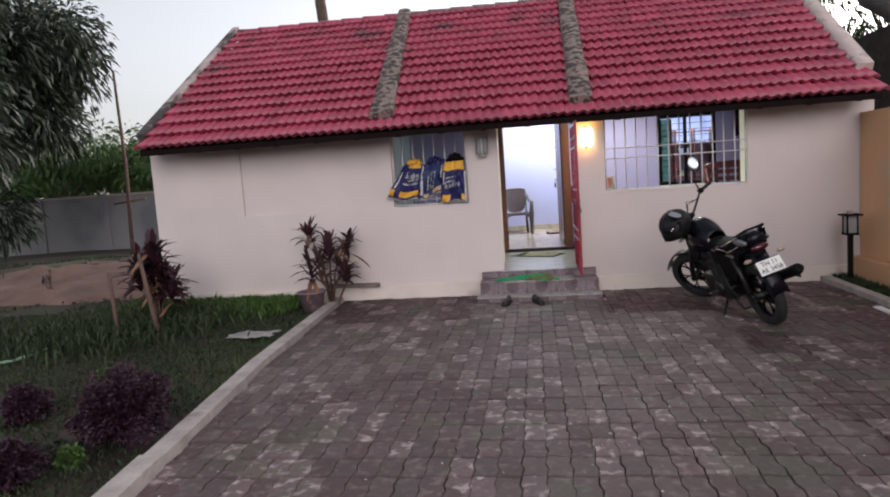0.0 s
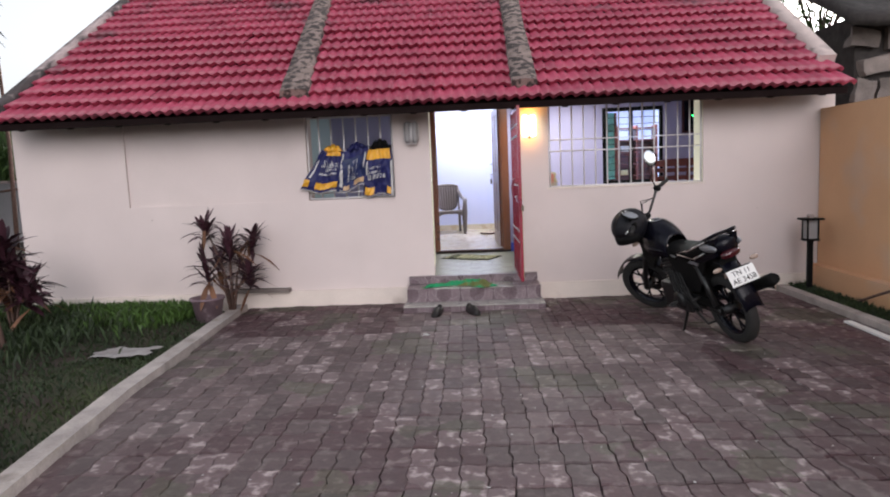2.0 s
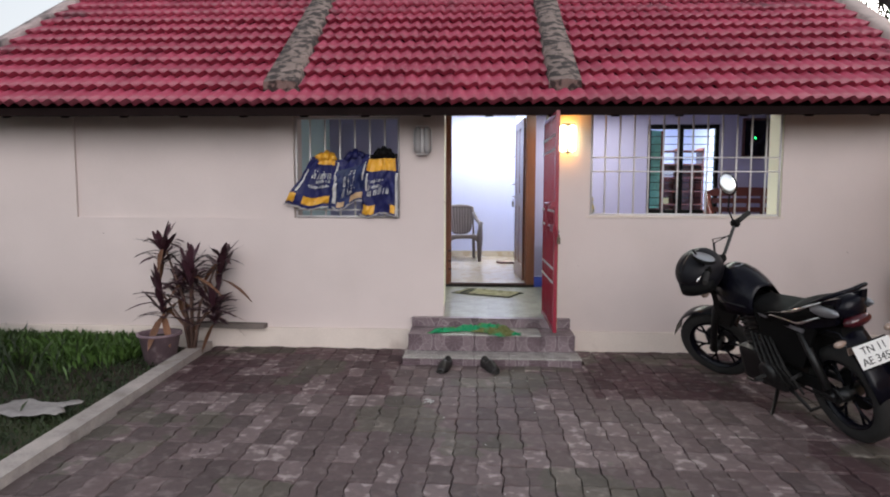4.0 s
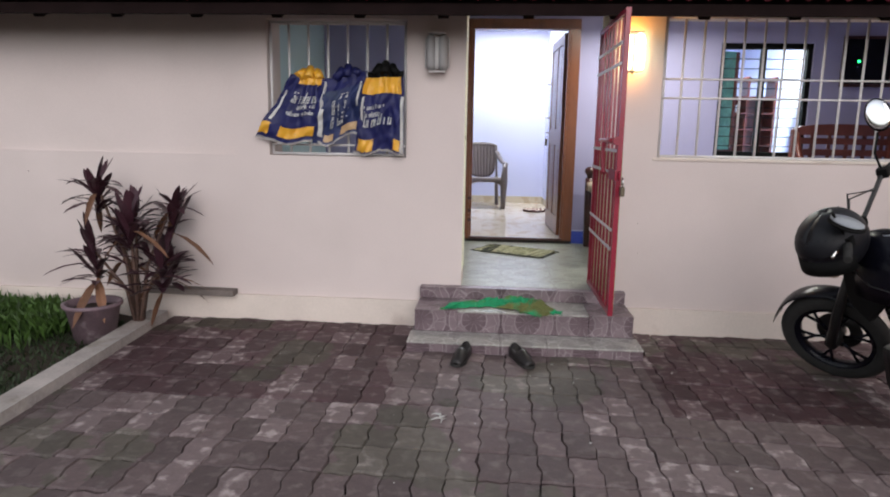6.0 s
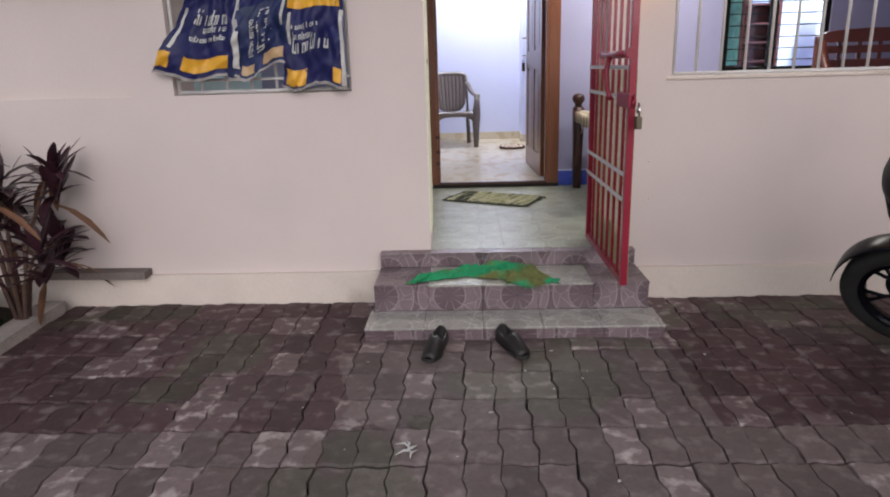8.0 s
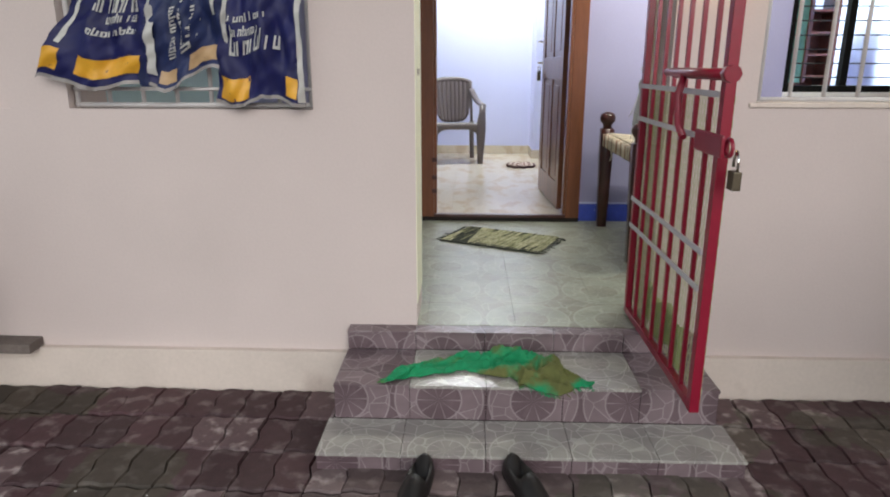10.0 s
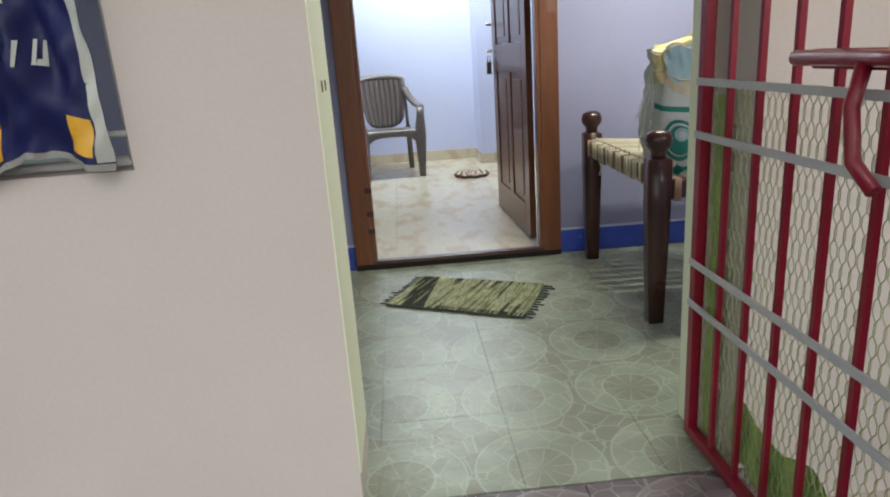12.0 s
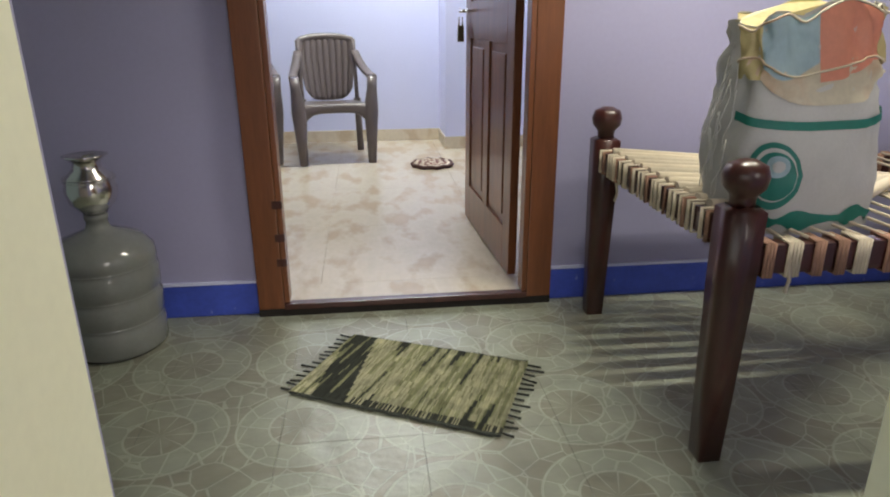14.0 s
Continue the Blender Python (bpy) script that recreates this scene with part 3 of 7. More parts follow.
SLEN = (RIDGE_Y - EAVE_Y) * math.sqrt(1 + SLOPE * SLOPE)
bm = bmesh.new()
c0 = [roof_point(x, s, h) for x in (-5.08, 4.18) for s, h in ((0.05, -0.09), (0.05, -0.06), (SLEN, -0.06), (SLEN, -0.09))]
v = [bm.verts.new(p) for p in c0]
for q in ((0, 1, 2, 3), (7, 6, 5, 4), (0, 4, 5, 1), (1, 5, 6, 2), (2, 6, 7, 3), (3, 7, 4, 0)):
    bm.faces.new([v[i] for i in q])
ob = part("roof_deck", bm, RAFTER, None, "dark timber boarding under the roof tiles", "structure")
ob["category"] = "roof"
bm = bmesh.new()
yb = RIDGE_Y * 2 - EAVE_Y
v = [bm.verts.new(p) for p in ((XL - 0.1, RIDGE_Y, roof_z(RIDGE_Y) - 0.02), (XR + 0.12, RIDGE_Y, roof_z(RIDGE_Y) - 0.02), (XR + 0.12, yb, EAVE_Z - 0.02), (XL - 0.1, yb, EAVE_Z - 0.02))]
bm.faces.new(v)
ob = part("roof_rear_slope", bm, TILE, None, "rear slope of the red tiled roof", "structure", thick=0.06)
ob["category"] = "roof"
# Near-black strip that deepens the shade below the tile edge.
structure("fascia", [(-5.06, 4.16, EAVE_Y + 0.05, EAVE_Y + 0.075, 2.165, 2.235)], RAFTER, "near-black fascia board standing in for the shade under the eave tiles", "fascia", 0.004)
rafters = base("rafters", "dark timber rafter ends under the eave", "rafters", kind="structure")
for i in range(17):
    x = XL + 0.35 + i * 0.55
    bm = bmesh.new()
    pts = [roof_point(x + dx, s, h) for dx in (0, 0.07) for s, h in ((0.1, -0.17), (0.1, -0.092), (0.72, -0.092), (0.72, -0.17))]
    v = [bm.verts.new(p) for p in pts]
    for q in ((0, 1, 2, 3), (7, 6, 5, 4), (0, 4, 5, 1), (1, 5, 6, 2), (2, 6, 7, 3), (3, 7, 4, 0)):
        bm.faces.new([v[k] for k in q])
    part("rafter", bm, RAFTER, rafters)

TW, TE = 0.232, 0.345
COLS, ROWS_N = 40, 14


def roof_left(s):
    return -5.1 - 0.24 * s / SLEN


def roof_right(s):
    return 4.2 + 0.42 * s / SLEN


def rib(name, b0, b1, t0, t1):
    bm = bmesh.new()
    pts = [(0, b0), (1, b0)]
    n = 14
    g = []
    for i in range(n + 1):
        f = i / n
        s = 0.3 + (SLEN - 0.35) * f
        xa, xb = b0 + (t0 - b0) * f, b1 + (t1 - b1) * f
        wob = 0.012 * noise.noise(Vector((s * 3, b0, 0)))
        g.append([roof_point(xa + wob, s, -0.02), roof_point(xa + 0.015 + wob, s, 0.085 + wob), roof_point((xa + xb) / 2, s, 0.105), roof_point(xb - 0.015 - wob, s, 0.085), roof_point(xb - wob, s, -0.02)])
    add_sheet(bm, g)
    bm.faces.new([bm.verts.new(p) for p in g[0]])
    ob = part(name, bm, CEMENT, None, "blackened weathered cement rib across the red roof", "structure")
    ob["category"] = "roof rib"


rib("roof_rib", -1.93, -1.60, -2.17, -1.93)
rib("roof_rib", 0.64, 0.94, 0.72, 1.0)


def verge(name, edge, xa, xb, s0, mat):
    bm = bmesh.new()
    g = []
    for i in range(11):
        s = s0 + (SLEN - s0) * i / 10
        e = edge(s)
        g.append([roof_point(e + xa, s, -0.2), roof_point(e + xa, s, 0.07), roof_point(e + xb, s, 0.075), roof_point(e + xb, s, -0.02)])
    add_sheet(bm, g)
    bm.faces.new([bm.verts.new(p) for p in g[0]])
    ob = part(name, bm, mat, None, "weathered cement coping along the sloping roof edge", "structure")
    ob["category"] = "roof edge"


verge("roof_verge", roof_left, -0.09, 0.03, 0.3, material("soot_stained_coping", (0.42, 0.34, 0.33), 0.9, var=0.3, scale=6, bump=0.6, second=(0.06, 0.05, 0.05), second_scale=2.2, second_at=0.45, second_soft=0.12))
verge("roof_verge", roof_right, -0.16, 0.03, 0.62, COPING)

# ---- things: front of the house ----
BLACKGLOSS = material("black_gloss_paint", (0.004, 0.004, 0.008), 0.26, spec=0.2, var=0.15)
BLACKMATT = material("black_matt_plastic", (0.006, 0.006, 0.006), 0.7, spec=0.12, var=0.2)
RUBBER = material("black_rubber", (0.02, 0.019, 0.018), 0.85, var=0.3, scale=12)
SILVER = material("silver_grey_paint", (0.35, 0.36, 0.38), 0.3, metal=0.6)
PLATE = material("white_number_plate", (0.8, 0.8, 0.78), 0.4, var=0.03)
INK = material("black_lettering", (0.015, 0.015, 0.015), 0.6, var=0.0, bump=0)
LENSRED = material("red_lamp_lens", (0.05, 0.004, 0.008), 0.15, coat=0.5)
LENSCLEAR = material("clear_lamp_lens", (0.34, 0.25, 0.2), 0.12, coat=0.5)
MIRROR = material("mirror_face", (0.9, 0.9, 0.92), 0.04, metal=1.0, var=0.0, bump=0)
NAVY = material("navy_sack_print", (0.004, 0.006, 0.075), 0.6, var=0.25, scale=10, bump=0.3)
YELLOW = material("yellow_sack_print", (0.7, 0.36, 0.03), 0.45, var=0.12)
WHITESACK = material("white_woven_plastic", (0.52, 0.52, 0.5), 0.5, var=0.08, grain=120, bump=0.3)
TEALPRINT = material("teal_sack_print", (0.01, 0.17, 0.13), 0.5, var=0.15)
PEACHPRINT = material("salmon_sack_print", (0.62, 0.24, 0.16), 0.5, var=0.15)
SKYPRINT = material("pale_blue_sack_print", (0.32, 0.45, 0.5), 0.5, var=0.15)
CREAMPRINT = material("cream_yellow_sack_print", (0.5, 0.42, 0.2), 0.5, var=0.2)
GREYLAMP = material("grey_frosted_lamp_glass", (0.3, 0.29, 0.29), 0.5, var=0.1)
LAMPGLOW = glow("warm_lamp_glass", (1.0, 0.85, 0.55), 4.5)
GREENCLOTH = material("green_cotton_cloth", (0.008, 0.25, 0.1), 0.85, var=0.25, scale=8, second=(0.11, 0.12, 0.035), second_scale=4.5, second_at=0.5, second_soft=0.1)
MESHM = material("pale_wire_net", (0.42, 0.43, 0.25), 0.6, var=0.1)
GREENNET = material("green_shade_net", (0.3, 0.42, 0.1), 0.8, var=0.3, scale=20)
LEAFDARK = material("maroon_cordyline_leaf", (0.045, 0.016, 0.024), 0.4, var=0.25, spread=0.4, bump=0)
LEAFBROWN = material("dry_tan_leaf", (0.19, 0.09, 0.05), 0.7, var=0.3, spread=0.3, bump=0)
STEM = material("grey_brown_stem", (0.12, 0.07, 0.055), 0.85, var=0.3, scale=15)
POTM = material("faded_mauve_plastic_pot", (0.19, 0.13, 0.15), 0.6, var=0.3, scale=9, second=(0.4, 0.33, 0.34), second_scale=9, second_at=0.58)
BUSHRED = material("dark_purple_shrub_leaf", (0.035, 0.01, 0.022), 0.6, var=0.2, spread=0.5, bump=0)
NEEM = material("dark_green_tree_leaf", (0.022, 0.038, 0.017), 0.5, var=0.2, spread=0.5, bump=0)
BRIGHTLEAF = material("fresh_green_leaf", (0.055, 0.11, 0.02), 0.6, var=0.2, spread=0.4, bump=0)
BARK = material("brown_bark", (0.09, 0.06, 0.045), 0.9, var=0.4, scale=6, bump=0.8)
STONE = material("rubble_stone", (0.18, 0.15, 0.135), 0.9, var=0.4, scale=3, bump=0.8, spread=0.3)
THATCH = material("dark_old_thatch", (0.035, 0.03, 0.028), 0.95, var=0.5, scale=9, bump=1.0)
BOTTLE = material("smoky_water_jar_plastic", (0.2, 0.21, 0.2), 0.15, var=0.1, coat=0.4)
CHAIRM = material("grey_brown_moulded_plastic", (0.13, 0.107, 0.102), 0.35, var=0.06)
RAGM = material("dirty_pale_plastic", (0.3, 0.28, 0.27), 0.6, var=0.3, scale=8)
MATG = material("olive_woven_rag", (0.45, 0.44, 0.3), 0.95, var=0.35, scale=14, spread=0.25, bump=0.5)
MATM = material("mid_olive_woven_rag", (0.27, 0.28, 0.16), 0.95, var=0.3, scale=14, spread=0.3, bump=0.5)
MATD = material("dark_grey_woven_rag", (0.045, 0.05, 0.042), 0.95, var=0.3, spread=0.3, bump=0.5)
ROPE = material("cream_cotton_rope", (0.6, 0.52, 0.4), 0.85, var=0.15, spread=0.15)
ROPEBROWN = material("stained_brown_rope", (0.3, 0.17, 0.12), 0.9, var=0.25, spread=0.3)
PALECREAM = material("pale_cream_sack_print", (0.55, 0.5, 0.38), 0.5, var=0.2, second=(0.5, 0.36, 0.24), second_scale=7)
GREENGLASS = material("turquoise_patterned_glass", (0.22, 0.55, 0.44), 0.2, var=0.3, scale=14, grain=30, bump=0.5)
BLUECLOTH = material("bright_blue_cloth", (0.03, 0.12, 0.4), 0.9, var=0.3, scale=8)
PURPLE = material("purple_cloth", (0.2, 0.07, 0.35), 0.9, var=0.2, scale=8)
BRASS = material("old_brass", (0.13, 0.11, 0.08), 0.5, metal=1.0, var=0.2)
RUGM = material("brown_white_twisted_rag", (0.2, 0.09, 0.08), 0.95, var=0.3, spread=0.6)
SHOE = material("worn_black_leather", (0.009, 0.007, 0.007), 0.5, var=0.4, scale=20)


def bar(bm, p, q, r, seg=8):
    add_tube(bm, [p, q], r, seg)


def tube_part(name, pts, r, mat, parent, label="", seg=8, closed=False, m=None):
    bm = bmesh.new()
    vs = add_tube(bm, pts, r, seg, closed)
    if m is not None:
        bmesh.ops.transform(bm, verts=bm.verts, matrix=m)
    return part(name, bm, mat, parent, label)


def window_grille(name, label, x0, x1, z0, z1, count, rails, y, r):
    g = base(name, label, "window grille")
    for z in (z0 + r, z1 - r):
        tube_part("frame_rail", [(x0, y, z), (x1, y, z)], r * 1.1, WHITEBAR, g)
    for x in (x0 + r, x1 - r):
        tube_part("frame_stile", [(x, y, z0), (x, y, z1)], r * 1.2, WHITEBAR, g)
    for i in range(1, count):
        x = x0 + (x1 - x0) * i / count
        tube_part("bar", [(x, y + 0.004, z0 + r), (x, y + 0.004, z1 - r)], r, WHITEBAR, g)
    for z in rails:
        tube_part("cross_rail", [(x0, y - 0.008, z), (x1, y - 0.008, z)], r * 0.8, WHITEBAR, g)
    return g


window_grille("window_grille", "white painted iron bars across the wide front window", 1.078, 2.822, 1.288, 2.25, 13, (1.70, 1.83), F + 0.03, 0.0085)
window_grille("window_grille", "white painted iron bars behind hanging cement sacks", -1.735, -0.725, 1.255, 2.21, 7, (1.33,), F + 0.05, 0.0095)


def sheet_sack(name, label, top, bottom, seed, body, patches, words, upright):
    """An empty sack hung over the bars; top and bottom give (x, z) of the two corners; patches: (u0, u1, v0, v1, material, name)."""
    s = base(name, label, "cement sack", group="sacks on the window bars")
    rnd = random.Random(seed)

    def spot(u, v, off=0.0):
        (xa, za), (xb, zb) = top
        (xc, zc), (xd, zd) = bottom
        x = (xa + (xb - xa) * u) * v + (xc + (xd - xc) * u) * (1 - v)
        z = (za + (zb - za) * u) * v + (zc + (zd - zc) * u) * (1 - v)
        z += 0.02 * math.sin(u * 8 + seed) * (1 - v) + 0.012 * noise.noise(Vector((u * 9, seed, 0))) * (1 - v)
        x += 0.012 * noise.noise(Vector((v * 5, seed, u * 2)))
        fold = 0.06 * noise.noise(Vector((u * 5 + v * 2, v * 2.5, seed))) + 0.02 * noise.noise(Vector((u * 14 - v * 9, v * 8, seed + 3)))
        y = F - 0.035 - 0.05 * (1 - v) * v * 4 * 0.6 - 0.02 * (1 - v) + fold
        return (x, min(y, F - 0.012) - off, z)

    def patch(pname, mat, u0, u1, v0, v1, off, label=""):
        bm = bmesh.new()
        n, k = max(2, round((v1 - v0) * 30)), max(2, round((u1 - u0) * 26))
        add_sheet(bm, [[spot(u0 + (u1 - u0) * i / k, v0 + (v1 - v0) * j / n, off) for i in range(k + 1)] for j in range(n + 1)])
        part(pname, bm, mat, s, label)

    patch("sack_body", body, 0, 1, 0, 1, 0)
    for u0, u1, v0, v1, mat, pname in patches:
        patch(pname, mat, u0, u1, v0, v1, 0.003)
    for v, a, c, h in words:
        bm = bmesh.new()
        n = 8
        for i in range(n):
            ua, ub = a + (c - a) * i / n, a + (c - a) * (i + 0.8) / n
            stem = (ub - ua) * 0.32
            tall = h * (1.35 if rnd.random() < 0.3 else 0.9)
            cells = [(ua, v, ua + stem, v + tall)]
            kind = rnd.choice("nuoi")
            if kind != "i":
                cells.append((ub - stem, v, ub, v + h * 0.9))
            if kind in "no":
                cells.append((ua + stem, v + h * 0.68, ub - stem, v + h * 0.9))
            if kind in "uo":
                cells.append((ua + stem, v, ub - stem, v + h * 0.22))
            if upright:
                cells = [(a + (p1 - v) * 1.0, v + (p0 - a) * 0.8, a + (p3 - v), v + (p2 - a) * 0.8) for p0, p1, p2, p3 in cells]
            for p0, p1, p2, p3 in cells:
                add_sheet(bm, [[spot(p0, p1, 0.005), spot(p2, p1, 0.005)], [spot(p0, p3, 0.005), spot(p2, p3, 0.005)]])
        part("lettering", bm, WHITESACK, s, "unreadable white lettering", "stuff")
    bm = bmesh.new()
    e = spot(0.5, 1.0)
    for k in range(3):
        add_tube(bm, [spot(0.2 + 0.3 * k, 0.97), (e[0] + 0.05 * (k - 1), F - 0.02, e[2] + 0.03 + 0.02 * (k % 2)), (e[0] + 0.04 * (k - 1), F + 0.07, e[2] - 0.02)], [0.035, 0.032, 0.02], 9)
    part("knotted_top", bm, YELLOW if seed == 1 else BLACKMATT if seed == 3 else NAVY, s)


BLUEGREY = material("faded_blue_sack_print", (0.012, 0.022, 0.09), 0.6, var=0.3, second=(0.05, 0.07, 0.12), second_scale=5, second_at=0.56)
TAN = material("tan_sack_print", (0.45, 0.3, 0.16), 0.5, var=0.2)
sheet_sack("cement_sack", "navy cement sack with yellow band bunched on the window bars", ((-1.54, 1.83), (-1.29, 1.8)), ((-1.83, 1.36), (-1.33, 1.33)), 1, NAVY, [(0, 1, 0, 0.03, RAGM, "torn_hem"), (0.3, 0.86, 0.09, 0.24, YELLOW, "yellow_band"), (0.0, 0.14, 0.08, 0.26, YELLOW, "yellow_corner"), (0.08, 0.12, 0.3, 0.75, WHITESACK, "side_strip"), (0.93, 1, 0.1, 0.95, WHITESACK, "white_edge"), (0.3, 0.85, 0.88, 1, YELLOW, "yellow_top")], [(0.6, 0.3, 0.85, 0.12), (0.52, 0.45, 0.85, 0.06), (0.42, 0.3, 0.88, 0.045)], False)
sheet_sack("cement_sack", "faded navy cement sack twisted and knotted on window bars", ((-1.29, 1.8), (-0.99, 1.86)), ((-1.4, 1.31), (-1.04, 1.42)), 2, BLUEGREY, [(0, 1, 0, 0.03, RAGM, "torn_hem"), (0.2, 0.4, 0.06, 0.16, TAN, "tan_corner"), (0.55, 0.95, 0.07, 0.2, TAN, "tan_band"), (0.96, 1, 0.05, 1, WHITESACK, "white_edge"), (0, 1, 0.8, 1, NAVY, "navy_top"), (0.85, 0.89, 0.45, 0.85, WHITESACK, "side_strip")], [(0.25, 0.45, 1.1, 0.16), (0.25, 0.3, 0.8, 0.07)], True)
sheet_sack("cement_sack", "navy cement sack with broad yellow band hung on bars", ((-1.0, 1.85), (-0.735, 1.86)), ((-1.1, 1.28), (-0.735, 1.28)), 3, NAVY, [(0, 1, 0, 0.025, RAGM, "torn_hem"), (0.05, 0.36, 0.04, 0.19, YELLOW, "yellow_corner"), (0.8, 0.93, 0.05, 0.18, YELLOW, "yellow_corner"), (0.0, 0.94, 0.73, 0.93, YELLOW, "yellow_band"), (0, 1, 0.93, 1, BLACKMATT, "dark_top"), (0.94, 1, 0.03, 0.7, WHITESACK, "white_edge")], [(0.34, 0.12, 0.75, 0.1), (0.46, 0.12, 0.5, 0.05), (0.55, 0.1, 0.6, 0.04)], False)


def wall_lamp(x, z, lit):
    lamp = base("wall_lamp", "frosted box wall lamp glowing warm beside the gate" if lit else "unlit grey frosted wall lamp beside the doorway", "wall lamp", pose(x, F, z))
    box_part("back_plate", -0.035, 0.035, -0.02, -0.001, -0.1, 0.1, WHITEBAR, lamp, bevel=0.003)
    for s in (-1, 1):
        bm = bmesh.new()
        rows = []
        for k in range(13):
            q = -1 + k / 6
            round_end = math.sqrt(max(0.0, 1 - abs(q) ** 6)) if abs(q) < 1 else 0.0
            wide = 0.25 + 0.75 * round_end
            rows.append([(s * (0.043 + 0.036 * wide * math.cos(math.pi * i / 10)), -0.035 - 0.06 * wide * math.sin(math.pi * i / 10), 0.125 * q) for i in range(11)])
        add_sheet(bm, rows)
        part("glass", bm, LAMPGLOW if lit else GREYLAMP, lamp, thick=0.004)
    for s in (-1, 1):
        tube_part("side_rod", [(s * 0.083, -0.03, -0.1), (s * 0.086, -0.034, 0), (s * 0.083, -0.03, 0.1)], 0.004, DARKMETAL if lit else WHITEBAR, lamp, seg=6)
    if lit:
        tube_part("finial", [(0, -0.06, -0.13), (0, -0.06, -0.15)], [0.012, 0.004], DARKMETAL, lamp)
    tube_part("centre_tube", [(0, -0.07, -0.11), (0, -0.07, 0.1)], 0.006 if lit else 0.014, DARKMETAL if lit else WHITEBAR, lamp)
    for zz in (-0.133, 0.126):
        box_part("rim", -0.06, 0.06, -0.1, -0.021, zz, zz + 0.007, DARKMETAL if lit else WHITEBAR, lamp, bevel=0.002)


wall_lamp(0.85, 2.0, True)
wall_lamp(-0.5, 1.985, False)
structure("lintel_beam", [(0.66, 1.12, F - 0.12, F - 0.001, 2.27, 2.33)], RAFTER, "short timber lintel board above the gate", "beam", 0.004)


def gate():
    g = base("iron_gate", "open red iron gate, grey cross bars, green net on lower half", "gate", pose(0.668, 8.385, 0, 0, 0, -89.7))
    L, z0, z1 = 0.945, FLOOR + 0.012, 2.17
    box_part("hinge_stile", 0, 0.032, -0.014, 0.014, z0, z1, REDPAINT, g, bevel=0.003)
    box_part("free_stile", L - 0.036, L, -0.016, 0.016, z0 - 0.0, z1, REDPAINT, g, bevel=0.003)
    box_part("top_rail", 0.033, L - 0.037, -0.013, 0.013, z1 - 0.03, z1, REDPAINT, g, bevel=0.003)
    box_part("bottom_rail", 0.033, L - 0.037, -0.013, 0.013, z0, z0 + 0.03, REDPAINT, g, bevel=0.003)
    for i in range(1, 7):
        x = 0.016 + (L - 0.034) * i / 7
        box_part("bar", x - 0.007, x + 0.007, -0.007, 0.007, z0 + 0.031, z1 - 0.031, REDPAINT, g)
    for z in (0.74, 0.86, 1.21, 1.345, 1.86, 1.98):
        box_part("cross_bar", 0.004, L - 0.037, -0.02, -0.0145, z - 0.009, z + 0.009, GREYPAINT, g)
    bm = bmesh.new()
    n0, n1 = z0 + 0.03, 1.35
    pitch, rise = 0.026, 0.018
    for k in range(int((L - 0.01) / pitch * 2)):
        sgn = 1 if k % 2 else -1
        x = 0.03 + (k // 2) * pitch + (pitch / 2 if k % 2 else 0)
        rows = int((n1 - n0) / rise)
        wire = []
        for j in range(rows + 1):
            dx = sgn * pitch * 0.25 * (1 if j % 4 in (0, 1) else -1)
            wire.append((x + dx, 0.018 + 0.002 * sgn, n0 + j * rise))
        add_tube(bm, wire, 0.0014, 4, cap=False)
    part("net", bm, MESHM, g, "pale wire net of long meshes")
    bm = bmesh.new()
    add_sheet(bm, [[(0.035 + 0.06 * i / 6, 0.024 + 0.006 * math.sin(i * 2 + j), z0 + 0.03 + (1.31 - z0) * j / 24 * 0.97) for i in range(7)] for j in range(25)])
    part("shade_net", bm, GREENNET, g, "strip of green shade net")
    bm = bmesh.new()
    add_sheet(bm, [[(0.2 + 0.5 * i / 12, 0.025 + 0.006 * math.sin(i * 1.7), z0 + 0.04 + 0.17 * j / 4 + 0.02 * math.sin(i)) for i in range(13)] for j in range(5)])
    part("shade_net", bm, GREENNET, g, "patch of green shade net")
    bolt = box_part("slide_bolt", 0.5, L + 0.08, -0.032, -0.02, 1.385, 1.42, REDPAINT, g, bevel=0.004)
    tube_part("bolt_rod", [(0.47, -0.045, 1.405), (L + 0.11, -0.045, 1.405)], 0.014, REDPAINT, bolt)
    tube_part("bolt_knob", [(L + 0.09, -0.045, 1.405), (L + 0.125, -0.045, 1.405)], 0.024, REDPAINT, bolt)
    tube_part("bolt_handle", [(0.66, -0.045, 1.4), (0.66, -0.06, 1.33), (0.67, -0.055, 1.24), (0.72, -0.05, 1.2)], 0.013, REDPAINT, bolt)
    hasp = box_part("hasp", L - 0.16, L + 0.07, -0.036, -0.024, 1.17, 1.235, REDPAINT, g, bevel=0.008)
    tube_part("hasp_ring", [(L + 0.065 + 0.025 * math.cos(a), -0.01, 1.2 + 0.025 * math.sin(a)) for a in [i * math.pi / 5 for i in range(10)]], 0.006, REDPAINT, hasp, closed=True)
    lock = base("padlock", "small brass padlock hanging open on the red gate", "padlock", pose(0.685, 7.37, 1.115))
    box_part("body", -0.012, 0.012, -0.024, 0.024, -0.035, 0.02, BRASS, lock, bevel=0.004)
    tube_part("shackle", [(0, -0.016, 0.02), (0, -0.016, 0.055), (0, 0, 0.075), (0, 0.016, 0.055), (0, 0.016, 0.03)], 0.0045, STEEL, lock)


gate()

structure("door_post_strip", [(0.685, 0.7195, F + 0.23, F + W, FLOOR, 2.3)], JAMB, "pale grey painted post at the inner edge of the doorway", "trim", 0.003)

